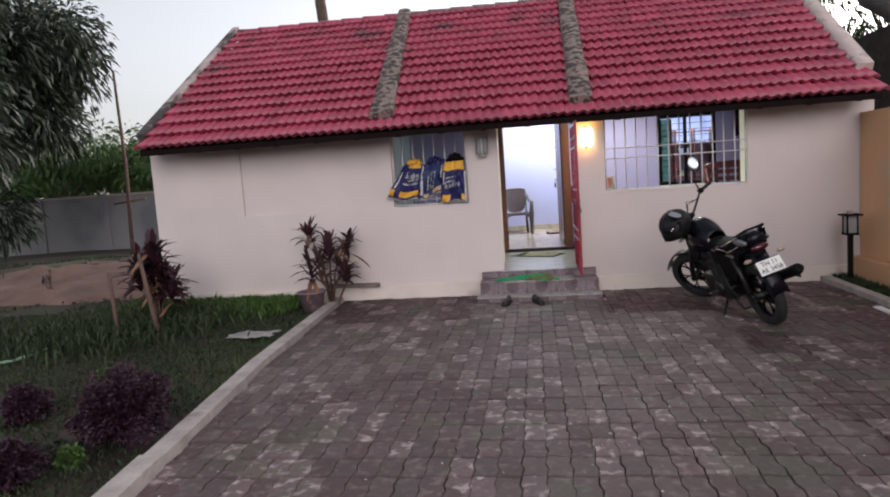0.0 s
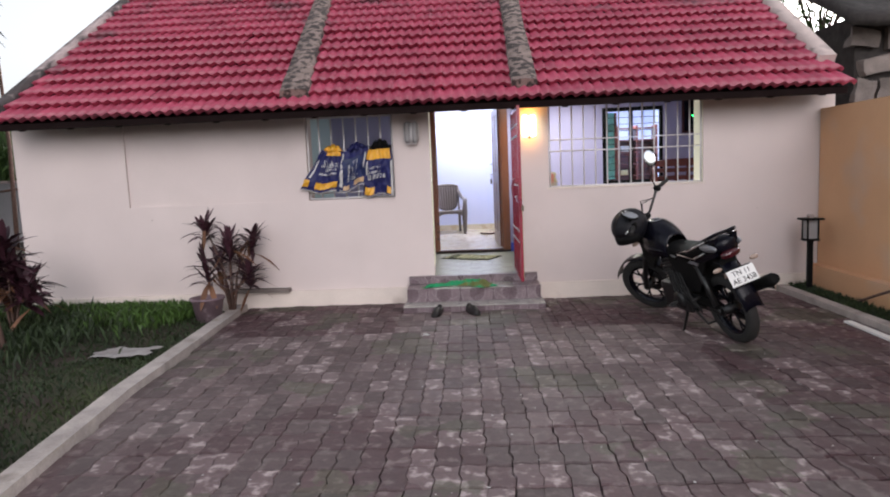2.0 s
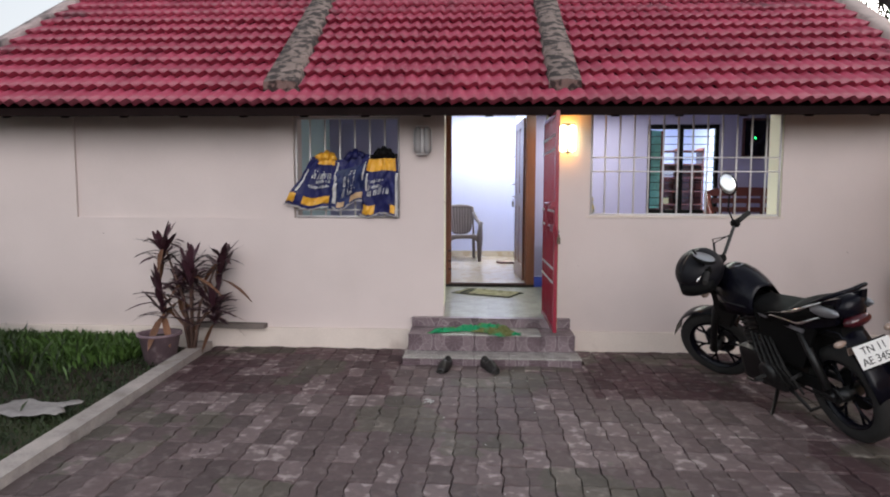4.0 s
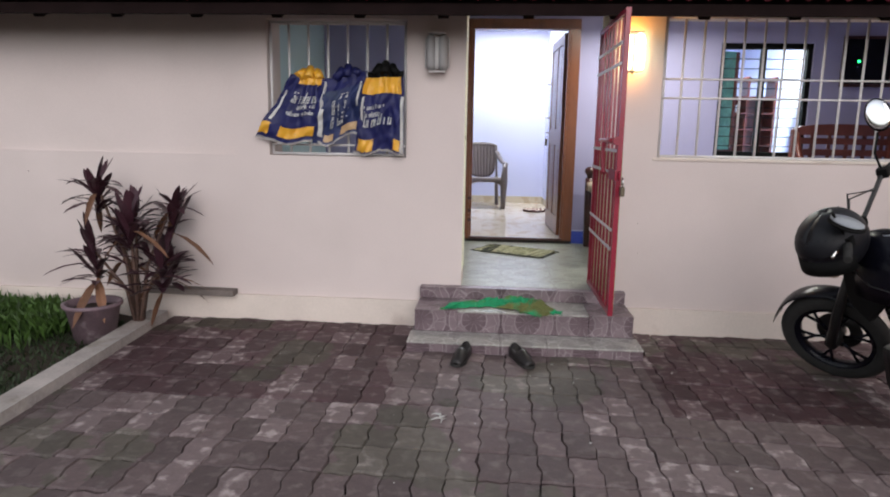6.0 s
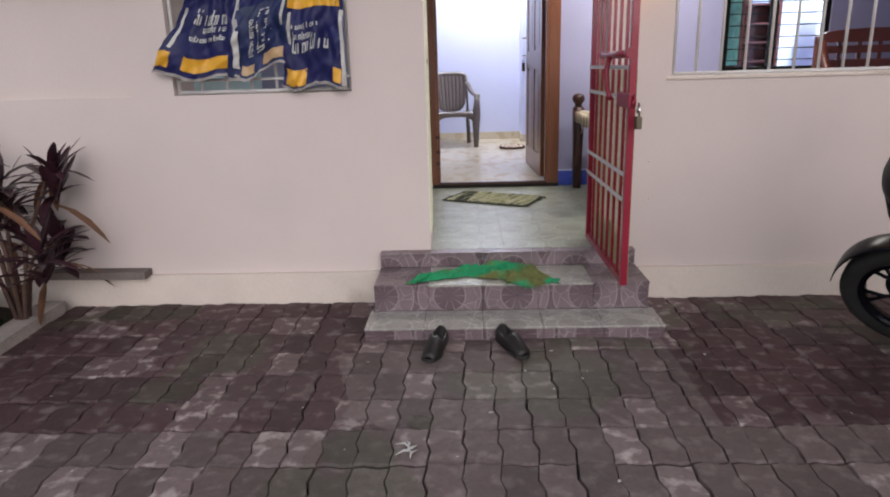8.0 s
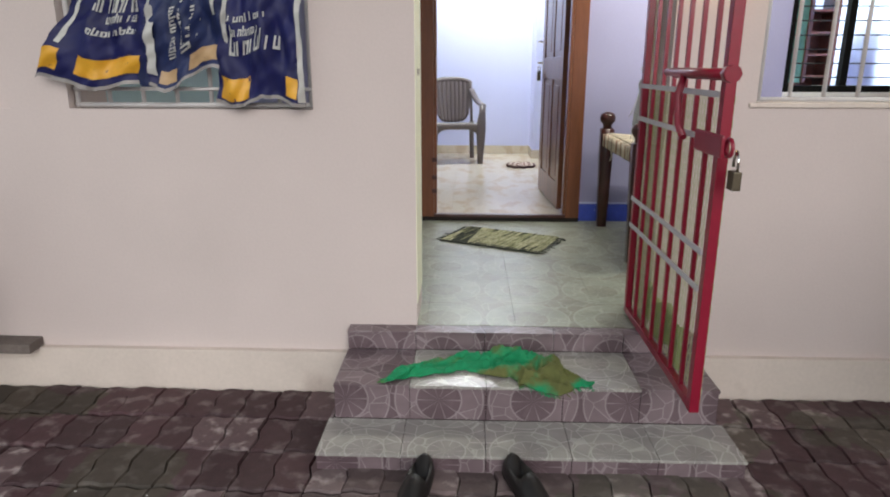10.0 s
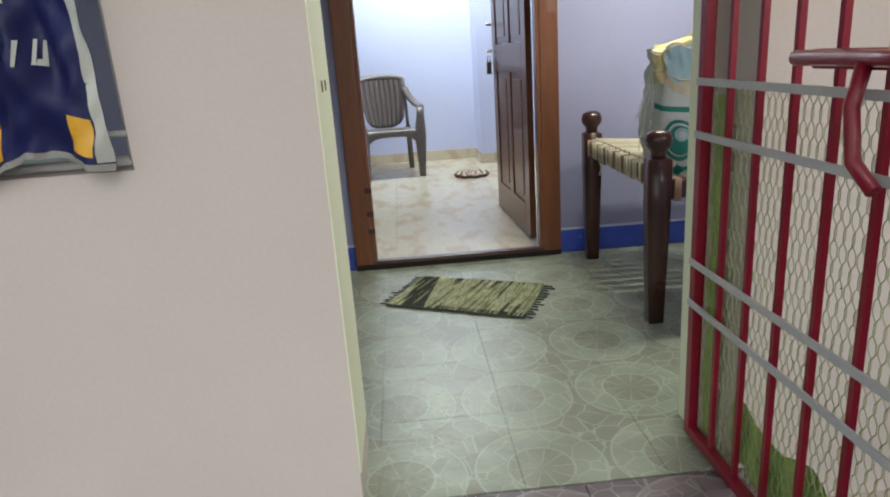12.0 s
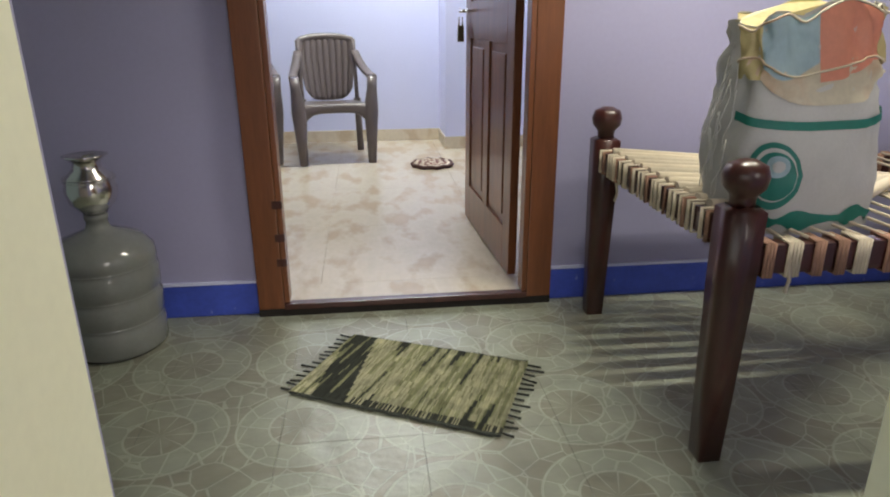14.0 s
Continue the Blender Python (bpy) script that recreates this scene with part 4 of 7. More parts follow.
marks = base("wall_marks", "small dark nail holes and chips in the cream plaster", "holes", kind="structure")
rnd = random.Random(19)
for i in range(6):
    x, z, r = rnd.choice((rnd.uniform(-5.0, -0.8), rnd.uniform(0.95, 1.0), rnd.uniform(1.2, 4.1))), rnd.uniform(0.3, 1.2), rnd.uniform(0.002, 0.005)
    bm = bmesh.new()
    add_ball(bm, (x, F, z), (r, 0.002, r * rnd.uniform(0.6, 1.3)), 8)
    part("nail_hole", bm, STEM, marks)

# grey stone slab on the plinth
slab = base("stone_slab", "narrow grey stone slab lying on the plinth beside the potted plant", "slab", pose(-2.39, F - 0.075, 0.187, 0, 0.6, 0))
box_part("slab", -0.37, 0.37, -0.03, 0.07, 0, 0.045, STONE, slab, bevel=0.004)


def cloth(name, label, pts, width, m, mat, seed, category):
    """A crumpled cloth lying along a line, with sharp creases that run along and across it."""
    c = base(name, label, category, m)
    n, cols, rows = len(pts), 44, 150

    def crease(x, y, k):
        return (1 - min(1, 3.2 * abs(noise.noise(Vector((x, y, seed + k)))))) ** 1.5

    g = []
    for i in range(rows + 1):
        f = i / rows * (n - 1)
        k = min(int(f), n - 2)
        q = f - k
        q = q * q * (3 - 2 * q)
        p = Vector(pts[k]).lerp(Vector(pts[k + 1]), f - k)
        w = width[k] + (width[k + 1] - width[k]) * q
        row = []
        for j in range(cols + 1):
            u = j / cols - 0.5
            y = u * w * (1 + 0.35 * noise.noise(Vector((i * 0.09, u * 2, 9))))
            edge = 1 - (2 * abs(u)) ** 5
            x = p.x + 0.06 * noise.noise(Vector((i * 0.06, u * 3, 5)))
            hh = 0.03 * crease(x * 3 + y * 2, y * 12 + x * 3, 1) + 0.03 * crease(x * 4 - y * 3, y * 30 - x * 9, 2) + 0.012 * crease(x * 14, y * 34, 4) + 0.03 * max(0, noise.noise(Vector((x * 6, y * 7, seed + 7))))
            row.append((x, p.y + y + 0.02 * noise.noise(Vector((i * 0.22, u * 4, 1 + seed))), p.z + 0.005 + hh * edge * min(1, 0.35 + w * 3)))
        g.append(row)
    bm = bmesh.new()
    add_sheet(bm, g)
    part("fabric", bm, mat, c, thick=0.003)
    bm = bmesh.new()
    rnd = random.Random(seed)
    for q in range(60):
        row = g[rnd.randrange(int(rows * 0.62), rows)]
        p = Vector(row[0])
        d = Vector((rnd.uniform(-0.2, 0.6), -1, 0)).normalized()
        add_tube(bm, [p, p + d * rnd.uniform(0.012, 0.03) - Vector((0, 0, 0.003))], 0.0016, 4)
    tagged(part("fringe", bm, mat, c), kind="stuff")
    return c


cloth("green_cloth", "crumpled green cloth with brown stains lying on the middle step", [(-0.42, -0.13, 0), (-0.27, -0.02, 0), (-0.08, 0.05, 0), (0.1, 0.04, 0), (0.24, -0.05, 0), (0.4, -0.12, 0)], [0.02, 0.09, 0.13, 0.27, 0.3, 0.05], pose(0.0, 7.93, 0.223), GREENCLOTH, 2, "cloth")


def shoe(x, y, rz):
    s = base("shoe", "worn black slip-on shoe on the pavers before the steps", "shoe", pose(x, y, 0.003, 0, 0, rz) @ Matrix.Scale(1.0, 4), group="pair of shoes")
    bm = bmesh.new()
    outline = [(-0.125, -0.03), (-0.13, 0.03), (-0.05, 0.035), (0.05, 0.047), (0.12, 0.03), (0.135, 0), (0.11, -0.04), (0.03, -0.045), (-0.06, -0.033)]
    extrude_profile(bm, outline, 0, 0.018, lambda u, v, w: (u, v, w))
    part("sole", bm, RUBBER, s)
    bm = bmesh.new()
    g = []
    for i in range(13):
        f = i / 12
        x0 = -0.125 + 0.255 * f
        h = 0.07 * math.sin(math.pi * min(1, 0.35 + f * 0.62)) + 0.012
        w = 0.033 + 0.014 * math.sin(math.pi * f)
        if f > 0.92:
            w *= 0.6
            h *= 0.7
        opening = f < 0.45
        g.append([(x0, w * math.cos(a), 0.03 if opening and f > 0.1 and abs(a - math.pi / 2) < 0.8 else 0.018 + h * math.sin(a)) for a in [math.pi * j / 14 for j in range(15)]])
    add_sheet(bm, g)
    part("upper", bm, SHOE, s, thick=0.004)


shoe(-0.25, 7.4, -103)
shoe(0.135, 7.42, -66)


# ---- motorcycle ----
def motorcycle():
    S = 1.06
    lean = -17
    m = pose(2.37, 5.99, 0, 0, 0, 102) @ pose(0, 0, 0, lean, 0, 0) @ Matrix.Scale(S, 4)
    mc = base("motorcycle", "black motorcycle on its side stand, handlebar turned, white number plate", "motorcycle", m)
    WB, R = 1.31, 0.285

    def wheel(name, m2, width, parent):
        w = base(name, "", "", m2)
        w.parent = parent
        bm = bmesh.new()
        prof = [(R - 0.075, -width / 2 * 0.7), (R - 0.045, -width / 2), (R - 0.015, -width / 2 * 0.8), (R, -width / 4), (R, width / 4), (R - 0.015, width / 2 * 0.8), (R - 0.045, width / 2), (R - 0.075, width / 2 * 0.7), (R - 0.075, -width / 2 * 0.7)]
        add_lathe(bm, prof, 36, pose(0, 0, 0, 90, 0, 0))
        part("tyre", bm, RUBBER, w)
        bm = bmesh.new()
        add_lathe(bm, [(R - 0.078, -0.032), (R - 0.1, -0.02), (R - 0.1, 0.02), (R - 0.078, 0.032), (R - 0.078, -0.032)], 36, pose(0, 0, 0, 90, 0, 0))
        part("rim", bm, BLACKGLOSS, w)
        for i in range(6):
            a = i * math.pi / 3
            bm = bmesh.new()
            for s in (-1, 1):
                add_tube(bm, [(0.03 * math.cos(a), 0, 0.03 * math.sin(a)), (0.11 * math.cos(a), 0, 0.11 * math.sin(a)), (0.19 * math.cos(a + s * 0.16), 0, 0.19 * math.sin(a + s * 0.16))], 0.009, 6)
            part("spoke", bm, BLACKGLOSS, w)
        bm = bmesh.new()
        add_lathe(bm, [(0.001, -0.07), (0.035, -0.07), (0.045, 0), (0.035, 0.07), (0.001, 0.07)], 16, pose(0, 0, 0, 90, 0, 0))
        part("hub", bm, DARKMETAL, w)
        bm = bmesh.new()
        add_lathe(bm, [(0.055, 0.055), (0.12, 0.055), (0.12, 0.06), (0.055, 0.06), (0.055, 0.055)], 28, pose(0, 0, 0, 90, 0, 0))
        part("brake_disc", bm, DARKMETAL, w)
        return w

    wheel("rear_wheel", pose(0, 0, R), 0.1, mc)
    head = Vector((1.0, 0, 0.86))
    axis = Vector((-0.43, 0, 0.9)).normalized()
    steer = Matrix.Translation(head) @ Matrix.Rotation(radians(33), 4, axis) @ Matrix.Translation(-head)
    front = base("front_assembly", "", "", steer)
    front.parent = mc
    wheel_m = pose(WB, 0, R)
    wheel("front_wheel", steer @ wheel_m, 0.085, mc)
    for s in (-1, 1):
        tube_part("fork_leg", [(WB, s * 0.075, R), (WB - 0.1, s * 0.075, 0.5), (1.02, s * 0.075, 0.87)], [0.026, 0.026, 0.018], DARKMETAL, front)
    box_part("triple_clamp", 0.95, 1.06, -0.1, 0.1, 0.83, 0.87, BLACKMATT, front, bevel=0.01)
    bm = bmesh.new()
    add_sheet(bm, [[(WB + (R + 0.03) * math.cos(a), 0.06 * math.sin(b), R + (R + 0.025 + 0.018 * math.cos(b)) * math.sin(a)) for b in [(-1.4 + 2.8 * j / 6) for j in range(7)]] for a in [radians(25 + 120 * i / 14) for i in range(15)]])
    part("front_fender", bm, BLACKGLOSS, front, thick=0.004)
    # headlamp cowl
    bm = bmesh.new()
    add_ball(bm, (1.13, 0, 0.86), (0.1, 0.105, 0.11), 18)
    part("headlamp_shell", bm, BLACKGLOSS, front)
    bm = bmesh.new()
    add_ball(bm, (1.195, 0, 0.86), (0.05, 0.085, 0.085), 16)
    part("headlamp_lens", bm, LENSCLEAR, front)
    bm = bmesh.new()
    add_sheet(bm, [[(1.22 - 0.14 * v, (u - 0.5) * (0.2 - 0.08 * v), 0.92 + 0.16 * v + 0.01 * math.sin(math.pi * u)) for u in [j / 6 for j in range(7)]] for v in [i / 6 for i in range(7)]])
    part("visor", bm, BLACKGLOSS, front, thick=0.006)
    box_part("instrument_pod", 0.98, 1.08, -0.09, 0.09, 0.95, 1.0, BLACKMATT, front, bevel=0.02)
    tube_part("handlebar", [(0.9, 0.36, 1.04), (0.94, 0.25, 1.06), (1.0, 0.12, 0.97), (1.0, -0.12, 0.99), (0.94, -0.28, 1.12), (0.9, -0.41, 1.13)], 0.012, DARKMETAL, front)
    for s in (-1, 1):
        up, out = (0.065, 0.035) if s < 0 else (0, 0)
        tube_part("grip", [(0.925, s * (0.28 + out), 1.06 + up), (0.89, s * (0.39 + out), 1.05 + up * 1.2)], 0.019, RUBBER, front)
        tube_part("lever", [(0.96, s * (0.24 + out), 1.06 + up), (0.97, s * (0.36 + out), 1.045 + up)], 0.007, STEEL, front)
        box_part("switch_box", 0.91, 0.96, s * (0.25 + out) - 0.02, s * (0.25 + out) + 0.02, 1.035 + up, 1.085 + up, BLACKMATT, front, bevel=0.006)
        tube_part("mirror_stem", [(0.94, s * (0.25 + out), 1.08 + up), (0.945, s * (0.255 + out), 1.17 + up), (0.93, s * (0.3 + out * 1.6), 1.25 + up)], 0.006, BLACKMATT, front)
        for k in range(2):
            tube_part("cable", [(0.96, s * (0.24 - 0.03 * k), 1.07), (1.07, s * 0.16, 1.06 + 0.03 * k), (1.08, s * 0.06, 0.9)], 0.005, RUBBER, front)
    # right mirror faces back, left one lies turned down beside the helmet
    for s, mm in ((-1, pose(0.91, -0.37, 1.4, 0, 28, -67)), (1, pose(0.9, 0.28, 1.17, 30, 60, 20))):
        bm = bmesh.new()
        add_ball(bm, (0, 0, 0), (0.018, 0.058, 0.085), 16, mm)
        mo = part("mirror", bm, BLACKMATT, front)
        bm = bmesh.new()
        add_ball(bm, (-0.0155, 0, 0), (0.006, 0.05, 0.076), 16, mm)
        part("mirror_glass", bm, SILVER if s > 0 else MIRROR, mo)
    for s in (-1, 1):
        bm = bmesh.new()
        add_ball(bm, (1.09, s * 0.17, 0.83), (0.03, 0.035, 0.018), 10)
        part("indicator", bm, LENSCLEAR, front)
    # tank
    bm = bmesh.new()
    g = []
    for i in range(15):
        f = i / 14
        x = 0.58 + 0.43 * f
        w = 0.07 + 0.085 * math.sin(math.pi * min(1, f * 0.75 + 0.12)) ** 0.8
        top = 0.78 + 0.2 * math.sin(math.pi * min(1, 0.12 + f * 0.6)) ** 1.1
        g.append([(x, w * math.cos(a), 0.68 + max(0, math.sin(a)) ** 0.75 * (top - 0.68) if math.sin(a) > 0 else 0.68) for a in [math.pi * j / 14 for j in range(15)]])
    add_sheet(bm, g)
    part("fuel_tank", bm, BLACKGLOSS, mc, "glossy black fuel tank", thick=0.004)
    bm = bmesh.new()
    add_lathe(bm, [(0.001, 0.012), (0.04, 0.01), (0.045, 0)], 16, pose(0.82, 0, 0.962))
    part("tank_cap", bm, SILVER, mc)
    # side shrouds
    for s in (-1, 1):
        bm = bmesh.new()
        extrude_profile(bm, [(0.7, 0.72), (1.0, 0.82), (0.98, 0.62), (0.86, 0.55)], 0.115, 0.14, lambda u, v, w: (u, s * w, v))
        part("tank_shroud", bm, BLACKMATT, mc)
        bm = bmesh.new()
        extrude_profile(bm, [(0.02, 0.7), (0.58, 0.72), (0.52, 0.42), (0.2, 0.42)], 0.09, 0.11, lambda u, v, w: (u, s * w, v))
        part("side_panel", bm, BLACKMATT, mc)
        bm = bmesh.new()
        extrude_profile(bm, [(0.1, 0.69), (0.52, 0.715), (0.5, 0.7), (0.12, 0.665)], 0.112, 0.118, lambda u, v, w: (u, s * w, v))
        part("trim_line", bm, SILVER, mc)
        bm = bmesh.new()
        extrude_profile(bm, [(-0.19, 0.92), (0.0, 0.87), (0.24, 0.76), (0.2, 0.66), (-0.14, 0.76)], 0.07, 0.105, lambda u, v, w: (u, s * w * (1 + u * 0.4), v))
        part("tail_cowl", bm, BLACKGLOSS, mc)
        bm = bmesh.new()
        add_ball(bm, (-0.08, s * 0.108, 0.835), (0.12, 0.022, 0.032), 14, pose(0, 0, 0, 0, 0, 0))
        part("tail_side_cover", bm, SILVER, mc, "silver grey tail cover")
        tube_part("seat_streak", [(0.42, s * 0.128, 0.745), (0.15, s * 0.132, 0.8), (-0.1, s * 0.122, 0.895)], [0.004, 0.011, 0.006], STEEL, mc)
        tube_part("tail_streak", [(0.44, s * 0.122, 0.69), (0.36, s * 0.128, 0.74), (0.12, s * 0.13, 0.73), (-0.06, s * 0.122, 0.8)], [0.004, 0.01, 0.01, 0.004], STEEL, mc)
        tube_part("tank_seam", [(0.62, s * 0.13, 0.74), (0.8, s * 0.158, 0.76), (0.96, s * 0.13, 0.82)], [0.003, 0.005, 0.003], DARKMETAL, mc)
        tube_part("cowl_bracket", [(1.02, s * 0.06, 0.78), (1.1, s * 0.07, 0.78), (1.13, s * 0.06, 0.84)], 0.01, BLACKMATT, front)
        tube_part("grab_rail", [(0.12, s * 0.11, 0.8), (-0.1, s * 0.12, 0.91), (-0.2, s * 0.08, 0.95), (-0.21, 0, 0.95)], 0.012, BLACKGLOSS, mc)
        bm = bmesh.new()
        add_ball(bm, (-0.22, s * 0.155, 0.69), (0.018, 0.038, 0.02), 12)
        part("rear_indicator", bm, LENSCLEAR, mc)
        tube_part("shock_absorber", [(0.02, s * 0.11, 0.34), (0.16, s * 0.1, 0.66)], 0.024, DARKMETAL, mc)
        tube_part("swing_arm", [(0.0, s * 0.085, R), (0.45, s * 0.07, 0.33)], 0.02, DARKMETAL, mc)
        tube_part("foot_peg", [(0.52, s * 0.12, 0.3), (0.52, s * 0.24, 0.3)], 0.014, RUBBER, mc)
        tube_part("rear_foot_peg", [(0.22, s * 0.12, 0.38), (0.2, s * 0.2, 0.38)], 0.012, RUBBER, mc)
    bm = bmesh.new()
    add_ball(bm, (-0.14, 0, 0.84), (0.07, 0.1, 0.075), 16)
    part("tail_end", bm, BLACKGLOSS, mc)
    # seat
    bm = bmesh.new()
    g = []
    for i in range(17):
        f = i / 16
        x = -0.16 + 0.76 * f
        w = 0.075 + 0.055 * math.sin(math.pi * min(1, 0.2 + f * 0.7))
        z = 0.855 - 0.115 * min(1, f * 2.0) + 0.03 * math.sin(math.pi * f * 1.2) * (f < 0.5)
        g.append([(x, w * math.cos(a), z + 0.05 * math.sin(a) - (0.05 if a in (0, math.pi) else 0)) for a in [math.pi * j / 10 for j in range(11)]])
    add_sheet(bm, g)
    part("seat", bm, BLACKMATT, mc, "long black two-step seat", thick=0.01)
    box_part("seat_base", -0.14, 0.58, -0.07, 0.07, 0.66, 0.735, BLACKMATT, mc, bevel=0.01)
    # engine
    box_part("crankcase", 0.38, 0.82, -0.14, 0.14, 0.2, 0.44, DARKMETAL, mc, bevel=0.04)
    bm = bmesh.new()
    for i in range(8):
        add_box(bm, -0.09, 0.09, -0.09, 0.09, 0.03 * i, 0.03 * i + 0.014, pose(0.66, 0, 0.42, 0, 12, 0))
    part("cylinder_fin", bm, DARKMETAL, mc, "", "stuff")
    box_part("cylinder", 0.62, 0.75, -0.06, 0.06, 0.42, 0.66, DARKMETAL, mc, bevel=0.01)
    box_part("air_box", 0.12, 0.54, -0.08, 0.08, 0.42, 0.655, BLACKMATT, mc, bevel=0.02)
    tube_part("frame_tube", [(0.98, 0, 0.8), (0.86, 0, 0.45), (0.78, 0, 0.24), (0.45, 0, 0.2)], 0.018, BLACKMATT, mc)
    tube_part("exhaust_pipe", [(0.76, -0.03, 0.55), (0.9, -0.06, 0.45), (0.86, -0.11, 0.24), (0.5, -0.15, 0.2), (0.25, -0.17, 0.28)], 0.018, DARKMETAL, mc)
    tube_part("silencer", [(0.25, -0.17, 0.28), (0.15, -0.175, 0.33), (-0.3, -0.2, 0.5), (-0.34, -0.2, 0.515)], [0.022, 0.045, 0.05, 0.035], BLACKMATT, mc, seg=14)
    box_part("heat_shield", -0.26, 0.04, -0.235, -0.228, 0.4, 0.46, STEEL, mc, bevel=0.002, m=pose(0, 0, 0, 0, 0, 0))
    box_part("chain_cover", 0.02, 0.46, 0.085, 0.105, 0.3, 0.38, BLACKMATT, mc, bevel=0.008)
    for s in (-1, 1):
        bm = bmesh.new()
        for k in range(5):
            add_tube(bm, [(0.5 - 0.07 * k, s * 0.13, 0.25 + 0.03 * (k % 2)), (0.56 - 0.06 * k, s * 0.15, 0.4), (0.66 - 0.05 * k, s * 0.11, 0.56)], 0.009, 6)
        part("hoses", bm, RUBBER, mc, "", "stuff")
        bm = bmesh.new()
        add_lathe(bm, [(0.001, 0.02), (0.055, 0.018), (0.075, 0.006), (0.08, -0.02)], 18, pose(0.52, s * 0.15, 0.31, 90 if s < 0 else -90, 0, 0))
        part("engine_cover", bm, DARKMETAL, mc)
    tube_part("gear_lever", [(0.52, 0.14, 0.26), (0.62, 0.19, 0.24), (0.68, 0.2, 0.25)], 0.008, DARKMETAL, mc)
    tube_part("chain", [(0.0, 0.075, R + 0.04), (0.4, 0.075, 0.34), (0.44, 0.075, 0.3), (0.4, 0.075, 0.26), (0.0, 0.075, R - 0.04), (-0.04, 0.075, R)], 0.008, DARKMETAL, mc, seg=5, closed=True)
    box_part("reflector", -0.2, -0.19, 0.06, 0.1, 0.6, 0.64, LENSCLEAR, mc, bevel=0.003)
    # rear fender, lamp, plate
    bm = bmesh.new()
    add_sheet(bm, [[(x, 0.075 * u, z + 0.02 * (1 - u * u)) for u in (-1, -0.5, 0, 0.5, 1)] for x, z in ((0.1, 0.62), (-0.03, 0.7), (-0.12, 0.7), (-0.19, 0.6), (-0.27, 0.44), (-0.31, 0.34))])
    part("rear_fender", bm, BLACKGLOSS, mc, thick=0.006)
    bm = bmesh.new()
    add_ball(bm, (-0.185, 0, 0.77), (0.04, 0.085, 0.035), 14)
    part("tail_lamp", bm, LENSRED, mc)
    pm = pose(-0.262, 0, 0.6, 0, 24, 0)
    box_part("number_plate_holder", -0.005, 0.004, -0.1, 0.1, -0.07, 0.072, BLACKMATT, mc, m=pm)
    plate = box_part("number_plate", -0.011, -0.006, -0.112, 0.112, -0.062, 0.063, PLATE, mc, "white plate reading TN 11 AE 3458", bevel=0.002, m=pm)
    for text, z in (("TN 11", 0.01), ("AE 3458", -0.047)):
        cu = bpy.data.curves.new("lettering", "FONT")
        cu.body, cu.size, cu.align_x, cu.extrude = text, 0.057, "CENTER", 0.0008
        tmp = bpy.data.objects.new("lettering", cu)
        me = bpy.data.meshes.new_from_object(tmp)
        bpy.data.objects.remove(tmp)
        me.transform(pm @ Matrix(((0, 0, -1, -0.0125), (-1, 0, 0, 0), (0, 1, 0, z), (0, 0, 0, 1))))
        me.materials.clear()
        me.materials.append(INK)
        ob = new("lettering", me)
        ob.parent = plate
    tube_part("side_stand", [(0.5, 0.1, 0.22), (0.47, 0.22, 0.05), (0.45, 0.235, 0.05)], 0.013, DARKMETAL, mc)
    tube_part("centre_stand", [(0.42, 0.1, 0.24), (0.22, 0.11, 0.14), (0.2, -0.1, 0.14), (0.42, -0.1, 0.22)], 0.013, DARKMETAL, mc)


motorcycle()

HELMET = material("satin_black_shell", (0.008, 0.008, 0.011), 0.5, spec=0.3, var=0.25, scale=14)
hm = base("helmet", "black full face helmet hanging on the motorcycle handlebar", "helmet", pose(1.66, 6.86, 0.93, 0, 25, 205))
bm = bmesh.new()
g = []
for i in range(15):
    a = math.pi * (0.02 + 0.86 * i / 14)
    row = []
    for j in range(25):
        b = 2 * math.pi * j / 24
        r = 0.15 * math.sin(a)
        row.append((r * math.cos(b) * 1.15, r * math.sin(b), 0.155 * math.cos(a)))
    g.append(row)
add_sheet(bm, g)
part("shell", bm, HELMET, hm, thick=0.02)
bm = bmesh.new()
add_sheet(bm, [[(1.15 * math.sqrt(0.158 ** 2 - z * z) * math.cos(b), math.sqrt(0.158 ** 2 - z * z) * math.sin(b), z) for b in [radians(-75 + 150 * j / 12) for j in range(13)]] for z in (-0.02, 0.0, 0.02, 0.04, 0.06, 0.08)])
part("visor", bm, HELMET, hm, thick=0.003)
bm = bmesh.new()
add_sheet(bm, [[(0.17 * math.cos(b), 0.145 * math.sin(b), z) for b in [radians(-80 + 160 * j / 12) for j in range(13)]] for z in (-0.12, -0.04)])
part("chin_guard", bm, BLACKMATT, hm, thick=0.02)


def garden_lamp():
    g = base("garden_lamp", "dark metal garden lamp post with glazed lantern by the wall", "garden lamp", pose(3.86, 7.82, -0.02))
    box_part("post", -0.025, 0.025, -0.025, 0.025, 0, 0.62, BLACKMATT, g, bevel=0.004)
    box_part("lantern_base", -0.07, 0.07, -0.07, 0.07, 0.621, 0.645, BLACKMATT, g, bevel=0.004)
    for x in (-0.056, 0.056):
        for y in (-0.056, 0.056):
            box_part("corner_post", x - 0.008, x + 0.008, y - 0.008, y + 0.008, 0.646, 0.85, BLACKMATT, g)
    for ang in range(4):
        box_part("pane", -0.047, 0.047, 0.051, 0.055, 0.65, 0.848, GREYLAMP, g, m=pose(0, 0, 0, 0, 0, ang * 90))
    box_part("lantern_roof", -0.1, 0.1, -0.1, 0.1, 0.851, 0.872, BLACKMATT, g, bevel=0.006)
    box_part("knob", -0.03, 0.03, -0.03, 0.03, 0.873, 0.91, COPING, g, bevel=0.006)


